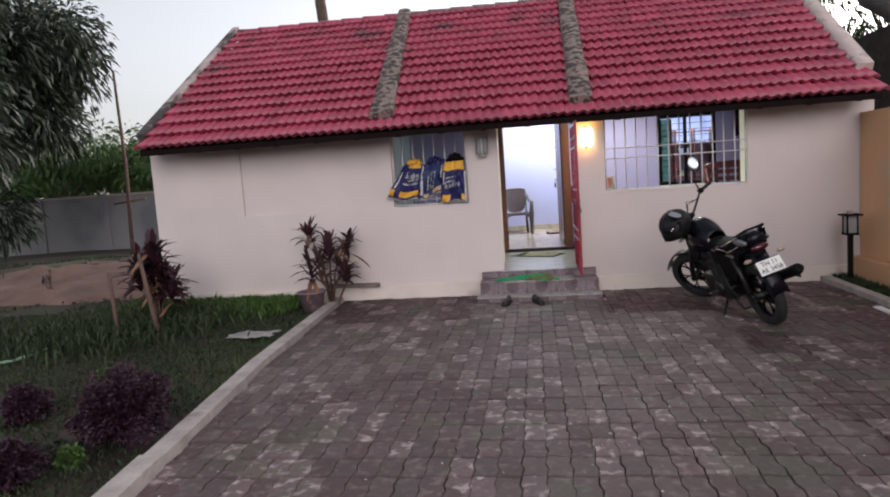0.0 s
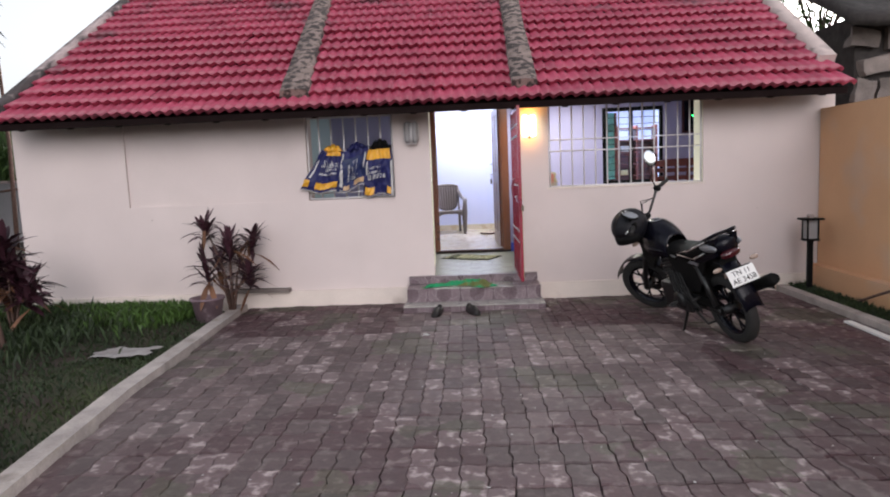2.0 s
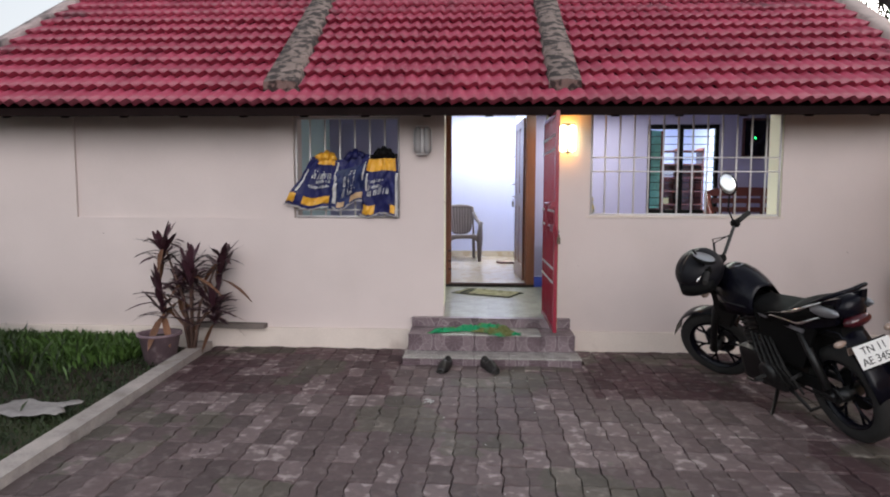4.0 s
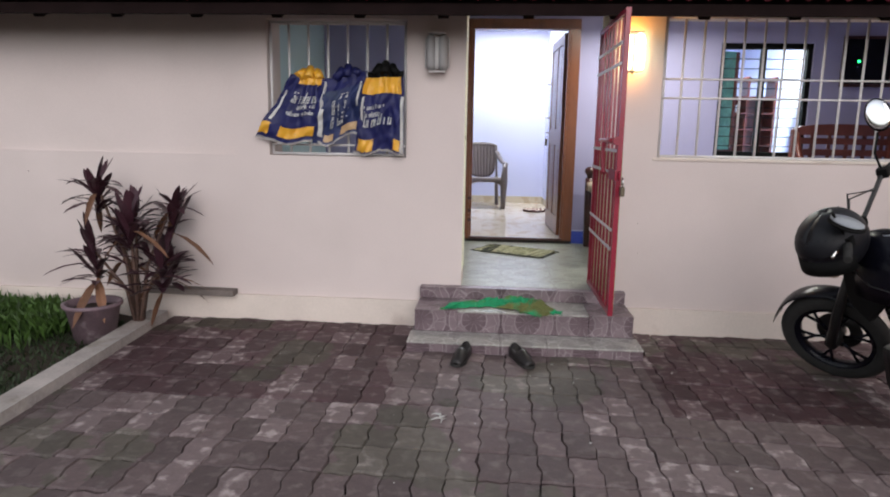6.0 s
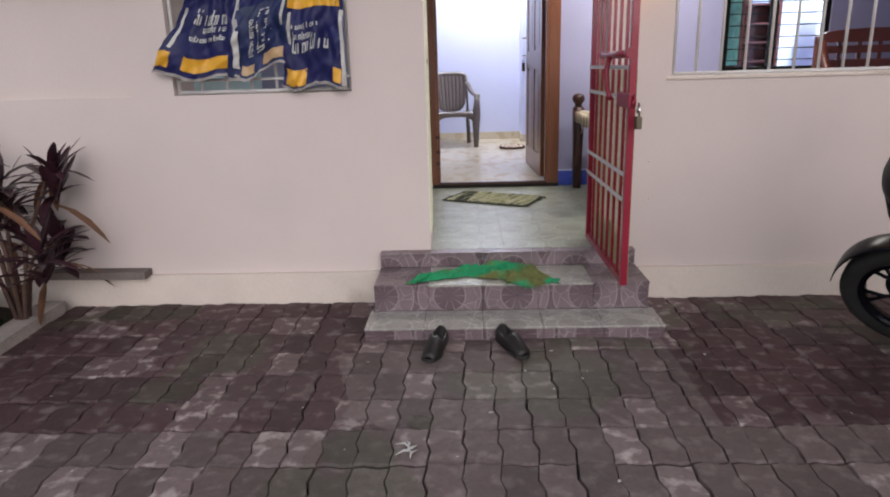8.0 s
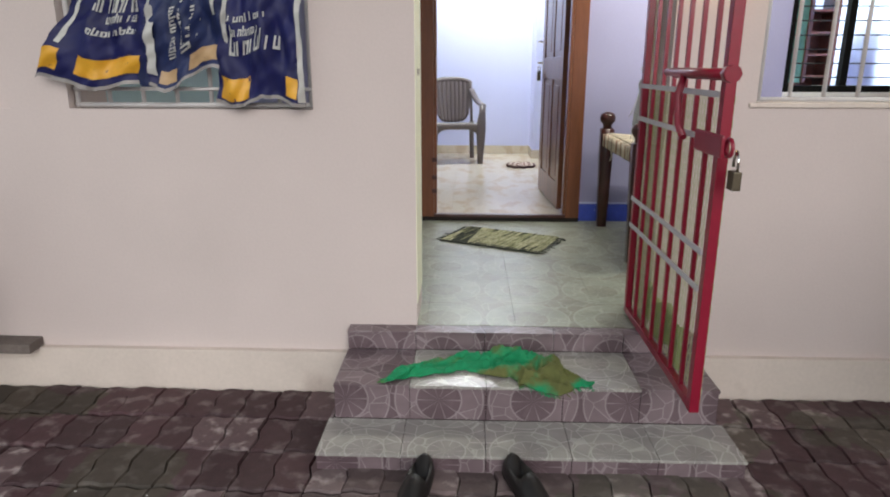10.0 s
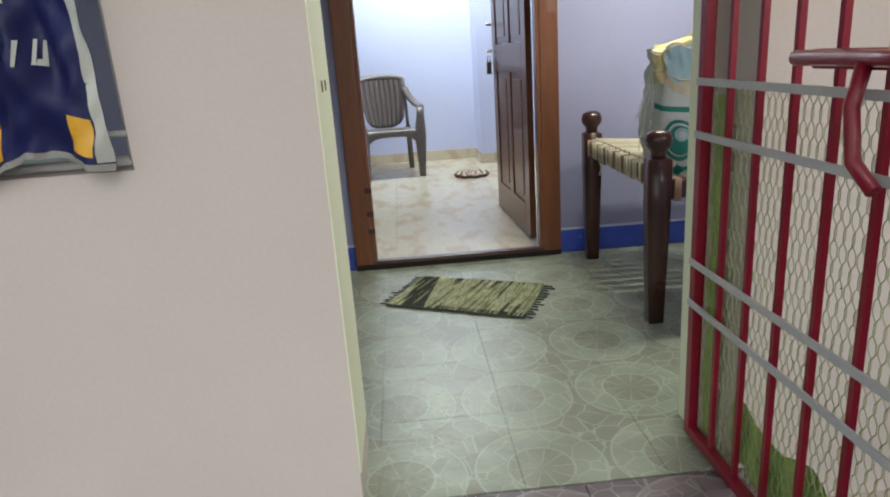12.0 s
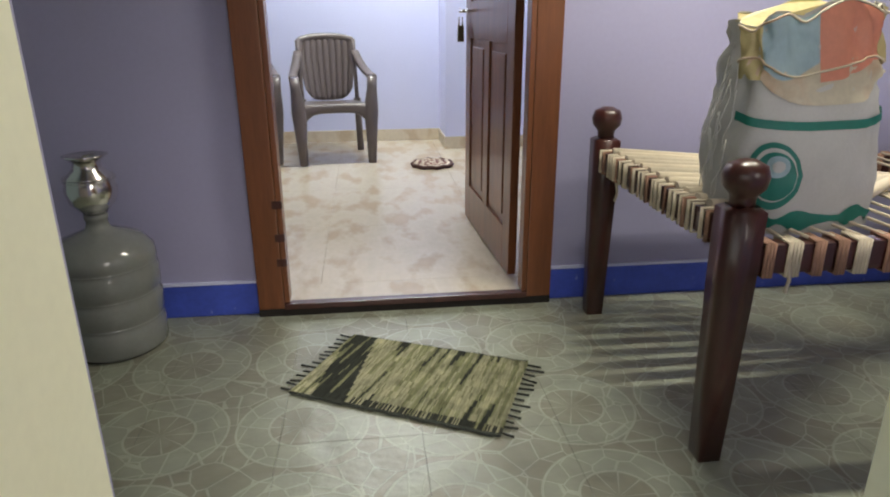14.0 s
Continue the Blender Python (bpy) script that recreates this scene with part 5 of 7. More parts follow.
garden_lamp()
strip_ob = base("white_board", "narrow white board lying on the pavers by the kerb", "board", pose(3.505, 5.62, 0.004, 0, 0, -1.2))
box_part("board", -0.035, 0.035, -0.86, 0.86, 0, 0.02, PLATE, strip_ob, bevel=0.003)

ped = base("masonry_pedestal", "low peach masonry pedestal with a dark stone slab on top", "pedestal", pose(0, 0, 0))
box_part("body", 3.775, 3.945, 5.0, 5.95, 0, 0.45, ORANGE, ped, bevel=0.006)
box_part("slab", 3.67, 3.952, 4.9, 6.03, 0.451, 0.49, THRESH, ped, bevel=0.006)
rock = base("rock", "tan rough stone lying on the slab of the pedestal", "rock", pose(3.82, 5.45, 0.48))
bm = bmesh.new()
add_ball(bm, (0, 0, 0.05), (0.09, 0.12, 0.07), 14)
for v in bm.verts:
    v.co += Vector((0.03, 0.03, 0.02)) * noise.noise(v.co * 14)
part("stone", bm, TAN, rock)

# ---- plants ----
def blades(name, mat, label, count, place, length, width, seed, droop=0.5, kind="stuff", parent=None, category=""):
    """Many bent two-piece leaves in one mesh; place(rnd) gives root, direction."""
    rnd = random.Random(seed)
    vs, fs = [], []
    for _ in range(count):
        p, d = place(rnd)
        p, d = Vector(p), Vector(d).normalized()
        ln = length * rnd.uniform(0.6, 1.3)
        w = width * rnd.uniform(0.7, 1.3) / 2
        side = d.cross(Vector((rnd.uniform(-1, 1), rnd.uniform(-1, 1), 0.3))).normalized()
        mid = p + d * ln * 0.5
        end = p + d * ln * 0.92 + Vector((0, 0, -droop * ln * 0.4))
        o = len(vs)
        vs += [p, mid + side * w, mid - side * w, end]
        fs += [(o, o + 1, o + 2), (o + 1, o + 3, o + 2)]
    me = bpy.data.meshes.new(name)
    me.from_pydata([tuple(v) for v in vs], [], fs)
    me.materials.append(mat)
    ob = new(name, me)
    ob.parent = parent
    return tagged(ob, label, category, "", kind)


def grass_place(x0, x1, y0, y1, low=0.0):
    def place(rnd):
        while True:
            x, y = rnd.uniform(x0, x1), rnd.uniform(y0, y1)
            if noise.noise(Vector((x * 0.7, y * 0.7, 11))) + 0.35 * noise.noise(Vector((x * 2.5, y * 2.5, 4))) > low and x < kerb_x(y) - 0.03:
                return (x, y, garden_height(x, y) - 0.015), (rnd.uniform(-0.7, 0.7), rnd.uniform(-0.7, 0.7), 1)
    return place


blades("grass", GRASS, "short green lawn grass with bare patches", 90000, grass_place(-10.5, -2.2, -0.5, 7.9, -0.46), 0.066, 0.012, 3, category="grass")
blades("grass", GRASS, "thin grass further down the garden", 5000, grass_place(-17, -5, 7.5, 16, 0.05), 0.09, 0.03, 4, category="grass")
blades("grass", GRASS, "rough grass beside the kerb near the gate side", 5000, grass_place(-5.5, -1.9, -2.5, -0.4, -0.2), 0.06, 0.014, 6, category="grass")
blades("weeds", BRIGHTLEAF, "tall weeds along the foot of the cream wall", 9000, lambda r: ((r.uniform(-5.6, -3.0), 8.1 - abs(r.gauss(0, 0.35)), 0), (r.uniform(-0.5, 0.5), r.uniform(-0.6, 0.2), 1)), 0.2, 0.022, 5, category="weeds")
blades("weeds", GRASS, "tall weeds round the stake in the garden", 6000, lambda r: ((r.gauss(-4.9, 0.55), r.gauss(6.7, 0.6), 0), (r.uniform(-0.5, 0.5), r.uniform(-0.5, 0.5), 1)), 0.26, 0.02, 8, category="weeds")
blades("bed_grass", GRASS, "short grass in the narrow bed by the peach wall", 5000, lambda r: (lambda y: ((kerb_right_x(y) + r.uniform(0.13, 0.3), y, 0.02), (r.uniform(-0.6, 0.6), r.uniform(-0.6, 0.6), 1)))(r.uniform(3.0, 8.1)), 0.11, 0.014, 7, category="grass")


def cordyline(x, y, z, height, label, seed, heads=5, spread=0.24, leafy=20, slim=1.0, dry_part=0.06):
    c = base("cordyline", label, "plant", pose(x, y, z))
    rnd = random.Random(seed)
    tips = []
    for i in range(heads):
        a = 2 * math.pi * i / heads + rnd.uniform(-0.4, 0.4)
        h = height * rnd.uniform(0.34, 0.84)
        r = spread * rnd.uniform(0.3, 1.0) if i else 0.03
        tip = Vector((r * math.cos(a), r * math.sin(a) * 0.7, h))
        tips.append(tip)
        tube_part("stem", [(0.02 * math.cos(a), 0.02 * math.sin(a), 0), (tip.x * 0.28, tip.y * 0.28, h * 0.5), tuple(tip)], [0.016, 0.012, 0.008], STEM, c, seg=6)
    vs = {True: ([], []), False: ([], [])}
    for tip in tips:
        for k in range(leafy):
            dry = k < leafy * dry_part and rnd.random() < 0.5
            a = rnd.uniform(0, 2 * math.pi)
            el = rnd.uniform(0.1, 1.35) if not dry else rnd.uniform(-0.8, 0)
            ln, w = height * rnd.uniform(0.16, 0.27), height * slim * rnd.uniform(0.038, 0.06)
            root = tip + Vector((0, 0, -height * 0.16 * rnd.random()))
            d = Vector((math.cos(a) * math.cos(el), math.sin(a) * math.cos(el), math.sin(el)))
            side = d.cross(Vector((0, 0, 1))).normalized()
            V, Fc = vs[dry]
            o = len(V)
            for q, wd in ((0, 0.25), (0.3, 0.9), (0.6, 1.0), (0.85, 0.6), (1.0, 0.05)):
                p = root + d * ln * q + Vector((0, 0, -0.45 * ln * q * q * math.cos(el)))
                V += [tuple(p + side * w * wd / 2), tuple(p + Vector((0, 0, -w * 0.12 * wd))), tuple(p - side * w * wd / 2)]
            for q in range(4):
                b = o + q * 3
                Fc += [(b, b + 1, b + 4, b + 3), (b + 1, b + 2, b + 5, b + 4)]
    for dry in (False, True):
        me = bpy.data.meshes.new("leaves")
        me.from_pydata(vs[dry][0], [], vs[dry][1])
        me.materials.append(LEAFBROWN if dry else LEAFDARK)
        ob = new("dry_leaves" if dry else "leaves", me)
        ob.parent = c
    return c


cordyline(-2.6, 7.8, 0.02, 1.36, "maroon leaved cordyline with some dry tan leaves beside the plinth", 3, heads=8, spread=0.4, leafy=30, slim=0.78, dry_part=0.14)
cordyline(-4.55, 6.95, 0.0, 1.55, "bushy dark maroon cordyline in the weeds at the house corner", 7, heads=8, spread=0.27, leafy=38)
cordyline(-9.6, 8.6, 0.0, 1.1, "small dark maroon cordyline far down the garden", 9, heads=5, spread=0.26, leafy=26)
cordyline(-8.2, 9.6, 0.0, 0.75, "thin young cordyline beside the soil heap", 12, heads=3, spread=0.15, leafy=8)

pot = base("plant_pot", "faded mauve plastic pot with flaking white paint beside the kerb", "plant pot", pose(-2.78, 7.55, -0.01) @ Matrix.Scale(0.9, 4))
bm = bmesh.new()
add_lathe(bm, [(0.001, 0), (0.14, 0), (0.19, 0.27), (0.21, 0.275), (0.21, 0.3), (0.185, 0.3), (0.175, 0.25)], 24)
part("shell", bm, POTM, pot)
bm = bmesh.new()
add_lathe(bm, [(0.001, 0.25), (0.176, 0.245)], 20)
part("soil", bm, SOIL, pot)


heap = base("soil_heap", "low heap of dug reddish soil in the far garden", "soil heap", pose(-8.2, 11.4, 0))
bm = bmesh.new()
rows = []
for j in range(25):
    v = j / 12 - 1
    rows.append([(3.9 * u, 2.6 * v, -0.12 + 0.5 * max(0, 1 - u * u - v * v) ** 0.6 * (0.8 + 0.7 * noise.noise(Vector((u * 3, v * 3, 1)))) + 0.1 * noise.noise(Vector((u * 13, v * 9, 5)))) for u in [i / 20 - 1 for i in range(41)]])
add_sheet(bm, rows)
part("soil", bm, REDSOIL, heap)


def shrub(x, y, r, label, mat, seed, n=5200, leaf=0.035):
    s = base("shrub", label, "shrub", pose(x, y, 0))
    for i in range(5):
        a = i * 1.26
        tube_part("branch", [(0, 0, -0.02), (r * 0.4 * math.cos(a), r * 0.4 * math.sin(a), r * 0.8)], [0.012, 0.005], STEM, s, seg=5)

    def place(rnd):
        a, b = rnd.uniform(0, 2 * math.pi), math.acos(rnd.uniform(-0.5, 1))
        d = Vector((math.sin(b) * math.cos(a), math.sin(b) * math.sin(a), math.cos(b)))
        rr = r * (0.75 + 0.45 * noise.noise(d * 2.2 + Vector((seed, 0, 0)))) * rnd.uniform(0.45, 1.05)
        return d * rr + Vector((0, 0, r * 0.5)), d + Vector((rnd.uniform(-0.8, 0.8), rnd.uniform(-0.8, 0.8), rnd.uniform(-0.4, 0.8)))
    blades("foliage", mat, "", n, place, leaf, leaf * 0.5, seed, kind="", parent=s)
    return s


shrub(-2.66, 3.36, 0.34, "dense dark purple rounded shrub beside the kerb", BUSHRED, 21, 20000)
shrub(-2.95, 2.66, 0.2, "small dark purple shrub near the kerb", BUSHRED, 22, 7000)
shrub(-3.7, 3.72, 0.2, "low dark purple shrub in the lawn", BUSHRED, 23, 6000)
shrub(-3.6, 4.5, 0.1, "small bright green weed clump on the lawn", BRIGHTLEAF, 24, 500, 0.05)
shrub(-2.75, 2.95, 0.08, "tiny bright green weed clump by the kerb", BRIGHTLEAF, 25, 300, 0.05)


def stick(label, pts, r, mat=None):
    s = base("stake", label, "stake")
    tube_part("pole", pts, r, mat or STEM, s, seg=7)
    return s


stick("leaning pale wooden stake in the weeds", [(-4.08, 6.16, -0.05), (-4.2, 6.2, 0.5), (-4.33, 6.3, 0.98)], [0.03, 0.028, 0.02])
stick("thin wooden stake in the lawn", [(-4.55, 6.1, -0.05), (-4.62, 6.15, 0.8)], 0.022)
tall = stick("tall thin crooked pole by the rear compound wall", [(-11.5, 17.0, -0.05), (-11.4, 17.0, 2.6), (-11.45, 17.0, 5.25)], [0.06, 0.05, 0.035])
tube_part("cross_stick", [(-11.9, 17.0, 1.5), (-10.9, 17.0, 1.6)], 0.03, STEM, tall)
hose = base("garden_hose", "pale green garden hose lying in a curve on the lawn", "hose")
tube_part("hose", [(-6.1, 4.9, 0.02), (-5.6, 5.1, 0.03), (-5.25, 5.35, 0.03), (-5.2, 5.8, 0.035), (-5.3, 6.3, 0.04), (-5.45, 6.6, 0.03)], 0.016, material("pale_green_hose", (0.25, 0.42, 0.28), 0.4), hose)
rag = base("white_rag", "pale dirty plastic rag lying by the kerb", "rag", pose(-3.0, 6.15, 0))
bm = bmesh.new()
add_sheet(bm, [[(0.5 * (u - 0.5) + 0.04 * math.sin(v * 9), 0.3 * (v - 0.5) + 0.03 * math.sin(u * 8), 0.03 + 0.035 * abs(noise.noise(Vector((u * 4, v * 4, 2))))) for u in [i / 14 for i in range(15)]] for v in [i / 10 for i in range(11)]])
part("sheet", bm, RAGM, rag, thick=0.003)
stick("thin pale bamboo stick leaning on the peach pedestal", [(3.918, 7.125, 0.035), (3.86, 6.56, 0.24), (3.80, 5.99, 0.436)], 0.013)


def tree(name, label, x, y, trunk_h, crown_z, rx, rz, seed, mat, n, leaf, trunk_r=0.18, limbs=7):
    t = base(name, label, "tree", pose(x, y, -0.1))
    tube_part("trunk", [(0, 0, 0), (0.1, 0.05, trunk_h * 0.5), (0.0, 0.1, trunk_h)], [trunk_r, trunk_r * 0.8, trunk_r * 0.6], BARK, t, seg=9)
    rnd = random.Random(seed)
    centres = []
    for i in range(limbs):
        a = 2 * math.pi * i / limbs + rnd.uniform(-0.3, 0.3)
        q = rnd.uniform(0.45, 0.85)
        tip = Vector((rx * q * math.cos(a), rx * q * math.sin(a), crown_z + rz * rnd.uniform(-0.6, 0.75)))
        centres.append(tip)
        tube_part("limb", [(0, 0.1, trunk_h * 0.93), tuple(Vector((0, 0, trunk_h)).lerp(tip, 0.5) + Vector((0, 0, 0.3))), tuple(tip)], [trunk_r * 0.5, trunk_r * 0.28, trunk_r * 0.08], BARK, t, seg=6)
    clumps = [(c + Vector((rnd.gauss(0, rx * 0.25), rnd.gauss(0, rx * 0.25), rnd.gauss(0, rz * 0.25))), rnd.uniform(0.14, 0.3) * rx) for c in centres for _ in range(9)]

    def place(r):
        c, rad = r.choice(clumps)
        d = Vector((r.gauss(0, 1), r.gauss(0, 1), r.gauss(0, 1))).normalized()
        return c + d * rad * r.uniform(0.3, 1.05), d + Vector((r.uniform(-0.5, 0.5), r.uniform(-0.5, 0.5), -0.5))
    crown = blades("crown", mat, "", n, place, leaf, leaf * 0.22, seed, droop=0.8, kind="", parent=t)
    return t


tree("tree", "large dark green feathery tree at the garden edge", -15.6, 13.5, 3.0, 6.9, 4.6, 4.6, 31, NEEM, 130000, 0.3, 0.25, 15)
tree("tree", "leafy green tree behind the rear wall", -15.5, 27, 1.5, 2.6, 3.4, 1.5, 32, BRIGHTLEAF, 14000, 0.35, 0.15, 8)
tree("tree", "leafy green tree behind the rear wall", -21.5, 27, 1.5, 2.5, 4.0, 1.5, 33, BRIGHTLEAF, 14000, 0.35, 0.15, 8)
tree("tree", "distant green tree behind the compound wall", -29, 30, 2, 3.0, 5.0, 2.0, 34, NEEM, 12000, 0.45, 0.2, 8)
tree("tree", "thin leaved tree rising behind the roof end", 9.5, 18.5, 4.5, 7.6, 3.2, 2.2, 35, NEEM, 11000, 0.26, 0.07, 14)
tree("tree", "dark green tree behind the stone outbuilding", 18.5, 22, 3.5, 6.4, 4.4, 3.2, 36, NEEM, 30000, 0.32, 0.2, 11)
tree("tree", "low green bushy tree between roof and outbuilding", 6.3, 13.6, 1.4, 3.0, 1.3, 1.1, 37, BRIGHTLEAF, 9000, 0.16, 0.08, 7)
palm = base("palm_trunk", "bare brown palm trunk rising behind the roof", "tree", pose(-6.8, 22, -0.1))
tube_part("trunk", [(0.5, 0, 0), (0.3, 0, 4), (0, 0, 8), (-0.3, 0, 12)], [0.24, 0.2, 0.18, 0.15], BARK, palm, seg=10)

# far house behind the garden
fh = base("far_house", "small pale house far behind the garden wall", "house", pose(-21, 45, 0))
box_part("wall", -3, 3, -2, 2, -0.2, 3.4, PLINTH, fh)
box_part("roof", -3.3, 3.3, -2.3, 2.3, 3.401, 3.55, COPING, fh)
for i in range(3):
    box_part("window", -2.2 + i * 1.8, -1.4 + i * 1.8, -2.05, -2.001, 1.4, 2.5, DARK, fh)

# stone outbuilding beyond the peach wall
ob1 = base("stone_outbuilding", "old rubble stone outbuilding with a dark sagging thatch roof", "outbuilding", pose(7.35, 12.2, 0, 0, 0, 0))
box_part("wall", -1.6, 5.6, -1.8, 3.0, -0.2, 3.5, THATCH, ob1)
bm = bmesh.new()
g = []
for i in range(25):
    u = i / 24
    row = []
    for j in range(11):
        v = j / 10
        z = 3.35 + 0.35 * u + 1.5 * v + 0.22 * noise.noise(Vector((u * 6, v * 4, 1)))
        row.append((-1.9 + 8.0 * u + 0.1 * noise.noise(Vector((u * 9, v * 9, 8))), -2.3 + 2.8 * v, z))
    g.append(row)
add_sheet(bm, g)
part("roof", bm, THATCH, ob1, thick=0.15)
rnd = random.Random(77)
for i in range(15):
    for j in range(9):
        w = rnd.uniform(0.3, 0.55)
        h = rnd.uniform(0.24, 0.36)
        bm = bmesh.new()
        add_box(bm, -w / 2, w / 2, -0.08, 0.08, -h / 2, h / 2)
        bmesh.ops.subdivide_edges(bm, edges=bm.edges[:], cuts=2, use_grid_fill=True)
        off = Vector((i * 3.1, j * 1.7, 0))
        for v in bm.verts:
            v.co = Vector((v.co.x, v.co.y, v.co.z)) * (0.92 + 0.35 * noise.noise(v.co * 5 + off)) - Vector((0, 0, 0))
        bmesh.ops.transform(bm, verts=bm.verts, matrix=pose(-1.5 + i * 0.45 + (j % 2) * 0.2, -1.82 - rnd.uniform(0, 0.05), 0.2 + j * 0.37, 0, rnd.uniform(-14, 14), rnd.uniform(-8, 8)))
        part("stone", bm, STONE, ob1)

# ---- verandah and rooms ----
def inner_door():
    d = base("inner_door_frame", "varnished brown wooden door frame with worn notches", "door frame")
    y0, y1 = VB - 0.05, VB + 0.09
    box_part("jamb", DL, DL + 0.1, y0, y1, FLOOR + 0.03, DT - 0.1, WOOD, d, bevel=0.006)
    box_part("jamb", DR - 0.1, DR, y0, y1, FLOOR + 0.03, DT - 0.1, WOOD, d, bevel=0.006)
    box_part("head", DL, DR, y0, y1, DT - 0.099, DT, WOOD, d, bevel=0.006)
    for x, s in ((DL + 0.101, 1), (DR - 0.101, -1)):
        box_part("stop", min(x, x + s * 0.02), max(x, x + s * 0.02), y0 + 0.002, y0 + 0.07, ROOMFLOOR + 0.006, DT - 0.1, WOOD, d, bevel=0.003)
    for z in (0.52, 0.62, 0.75):
        box_part("hinge_recess", DL + 0.085, DL + 0.1225, y0 - 0.002, y0 + 0.02, z, z + 0.03, DARKWOOD, d)
    leaf = base("inner_door", "open varnished wooden door, raised panels, bolts and hanging padlock", "door", pose(DR - 0.125, VB + 0.12, 0, 0, 0, 93))
    L, z0, z1, t = 0.93, ROOMFLOOR + 0.012, DT - 0.11, 0.036
    def rail(n, x0, x1, a, c):
        box_part(n, x0, x1, -t / 2, t / 2, a, c, WOOD, leaf, bevel=0.003)
    rail("stile", 0, 0.11, z0, z1)
    rail("stile", L - 0.11, L, z0, z1)
    zs = [z0, z0 + 0.19, z0 + 0.95, z0 + 1.12, z1 - 0.1, z1]
    rail("bottom_rail", 0.111, L - 0.111, z0, zs[1])
    rail("lock_rail", 0.111, L - 0.111, zs[2], zs[3])
    rail("top_rail", 0.111, L - 0.111, zs[4], z1)
    rail("mullion", L / 2 - 0.05, L / 2 + 0.05, zs[1] + 0.001, zs[2] - 0.001)
    rail("mullion", L / 2 - 0.05, L / 2 + 0.05, zs[3] + 0.001, zs[4] - 0.001)
    for a, c in ((zs[1], zs[2]), (zs[3], zs[4])):
        for x0, x1 in ((0.112, L / 2 - 0.051), (L / 2 + 0.051, L - 0.112)):
            bm = bmesh.new()
            add_box(bm, x0, x1, -0.008, 0.008, a + 0.002, c - 0.002)
            add_box(bm, x0 + 0.035, x1 - 0.035, -0.015, 0.015, a + 0.04, c - 0.04, bevel=0.005)
            part("panel", bm, WOOD, leaf)
    for z in (1.62, 1.45, 2.0):
        tube_part("bolt", [(L - 0.14, 0.035, z), (L + 0.01, 0.035, z)], 0.009, STEEL, leaf)
        tube_part("bolt_knob", [(L - 0.09, 0.03, z), (L - 0.09, 0.075, z)], 0.008, STEEL, leaf)
    tube_part("pull_handle", [(L - 0.055, -0.02, 1.3), (L - 0.055, -0.06, 1.32), (L - 0.055, -0.06, 1.42), (L - 0.055, -0.02, 1.44)], 0.008, BRASS, leaf)
    pad = box_part("hanging_padlock", L - 0.005, L + 0.02, 0.03, 0.06, 1.3, 1.38, BRASS, leaf, bevel=0.005)
    tube_part("shackle", [(L + 0.005, 0.036, 1.38), (L + 0.007, 0.036, 1.42), (L + 0.007, 0.054, 1.42), (L + 0.007, 0.054, 1.38)], 0.004, STEEL, pad)


inner_door()


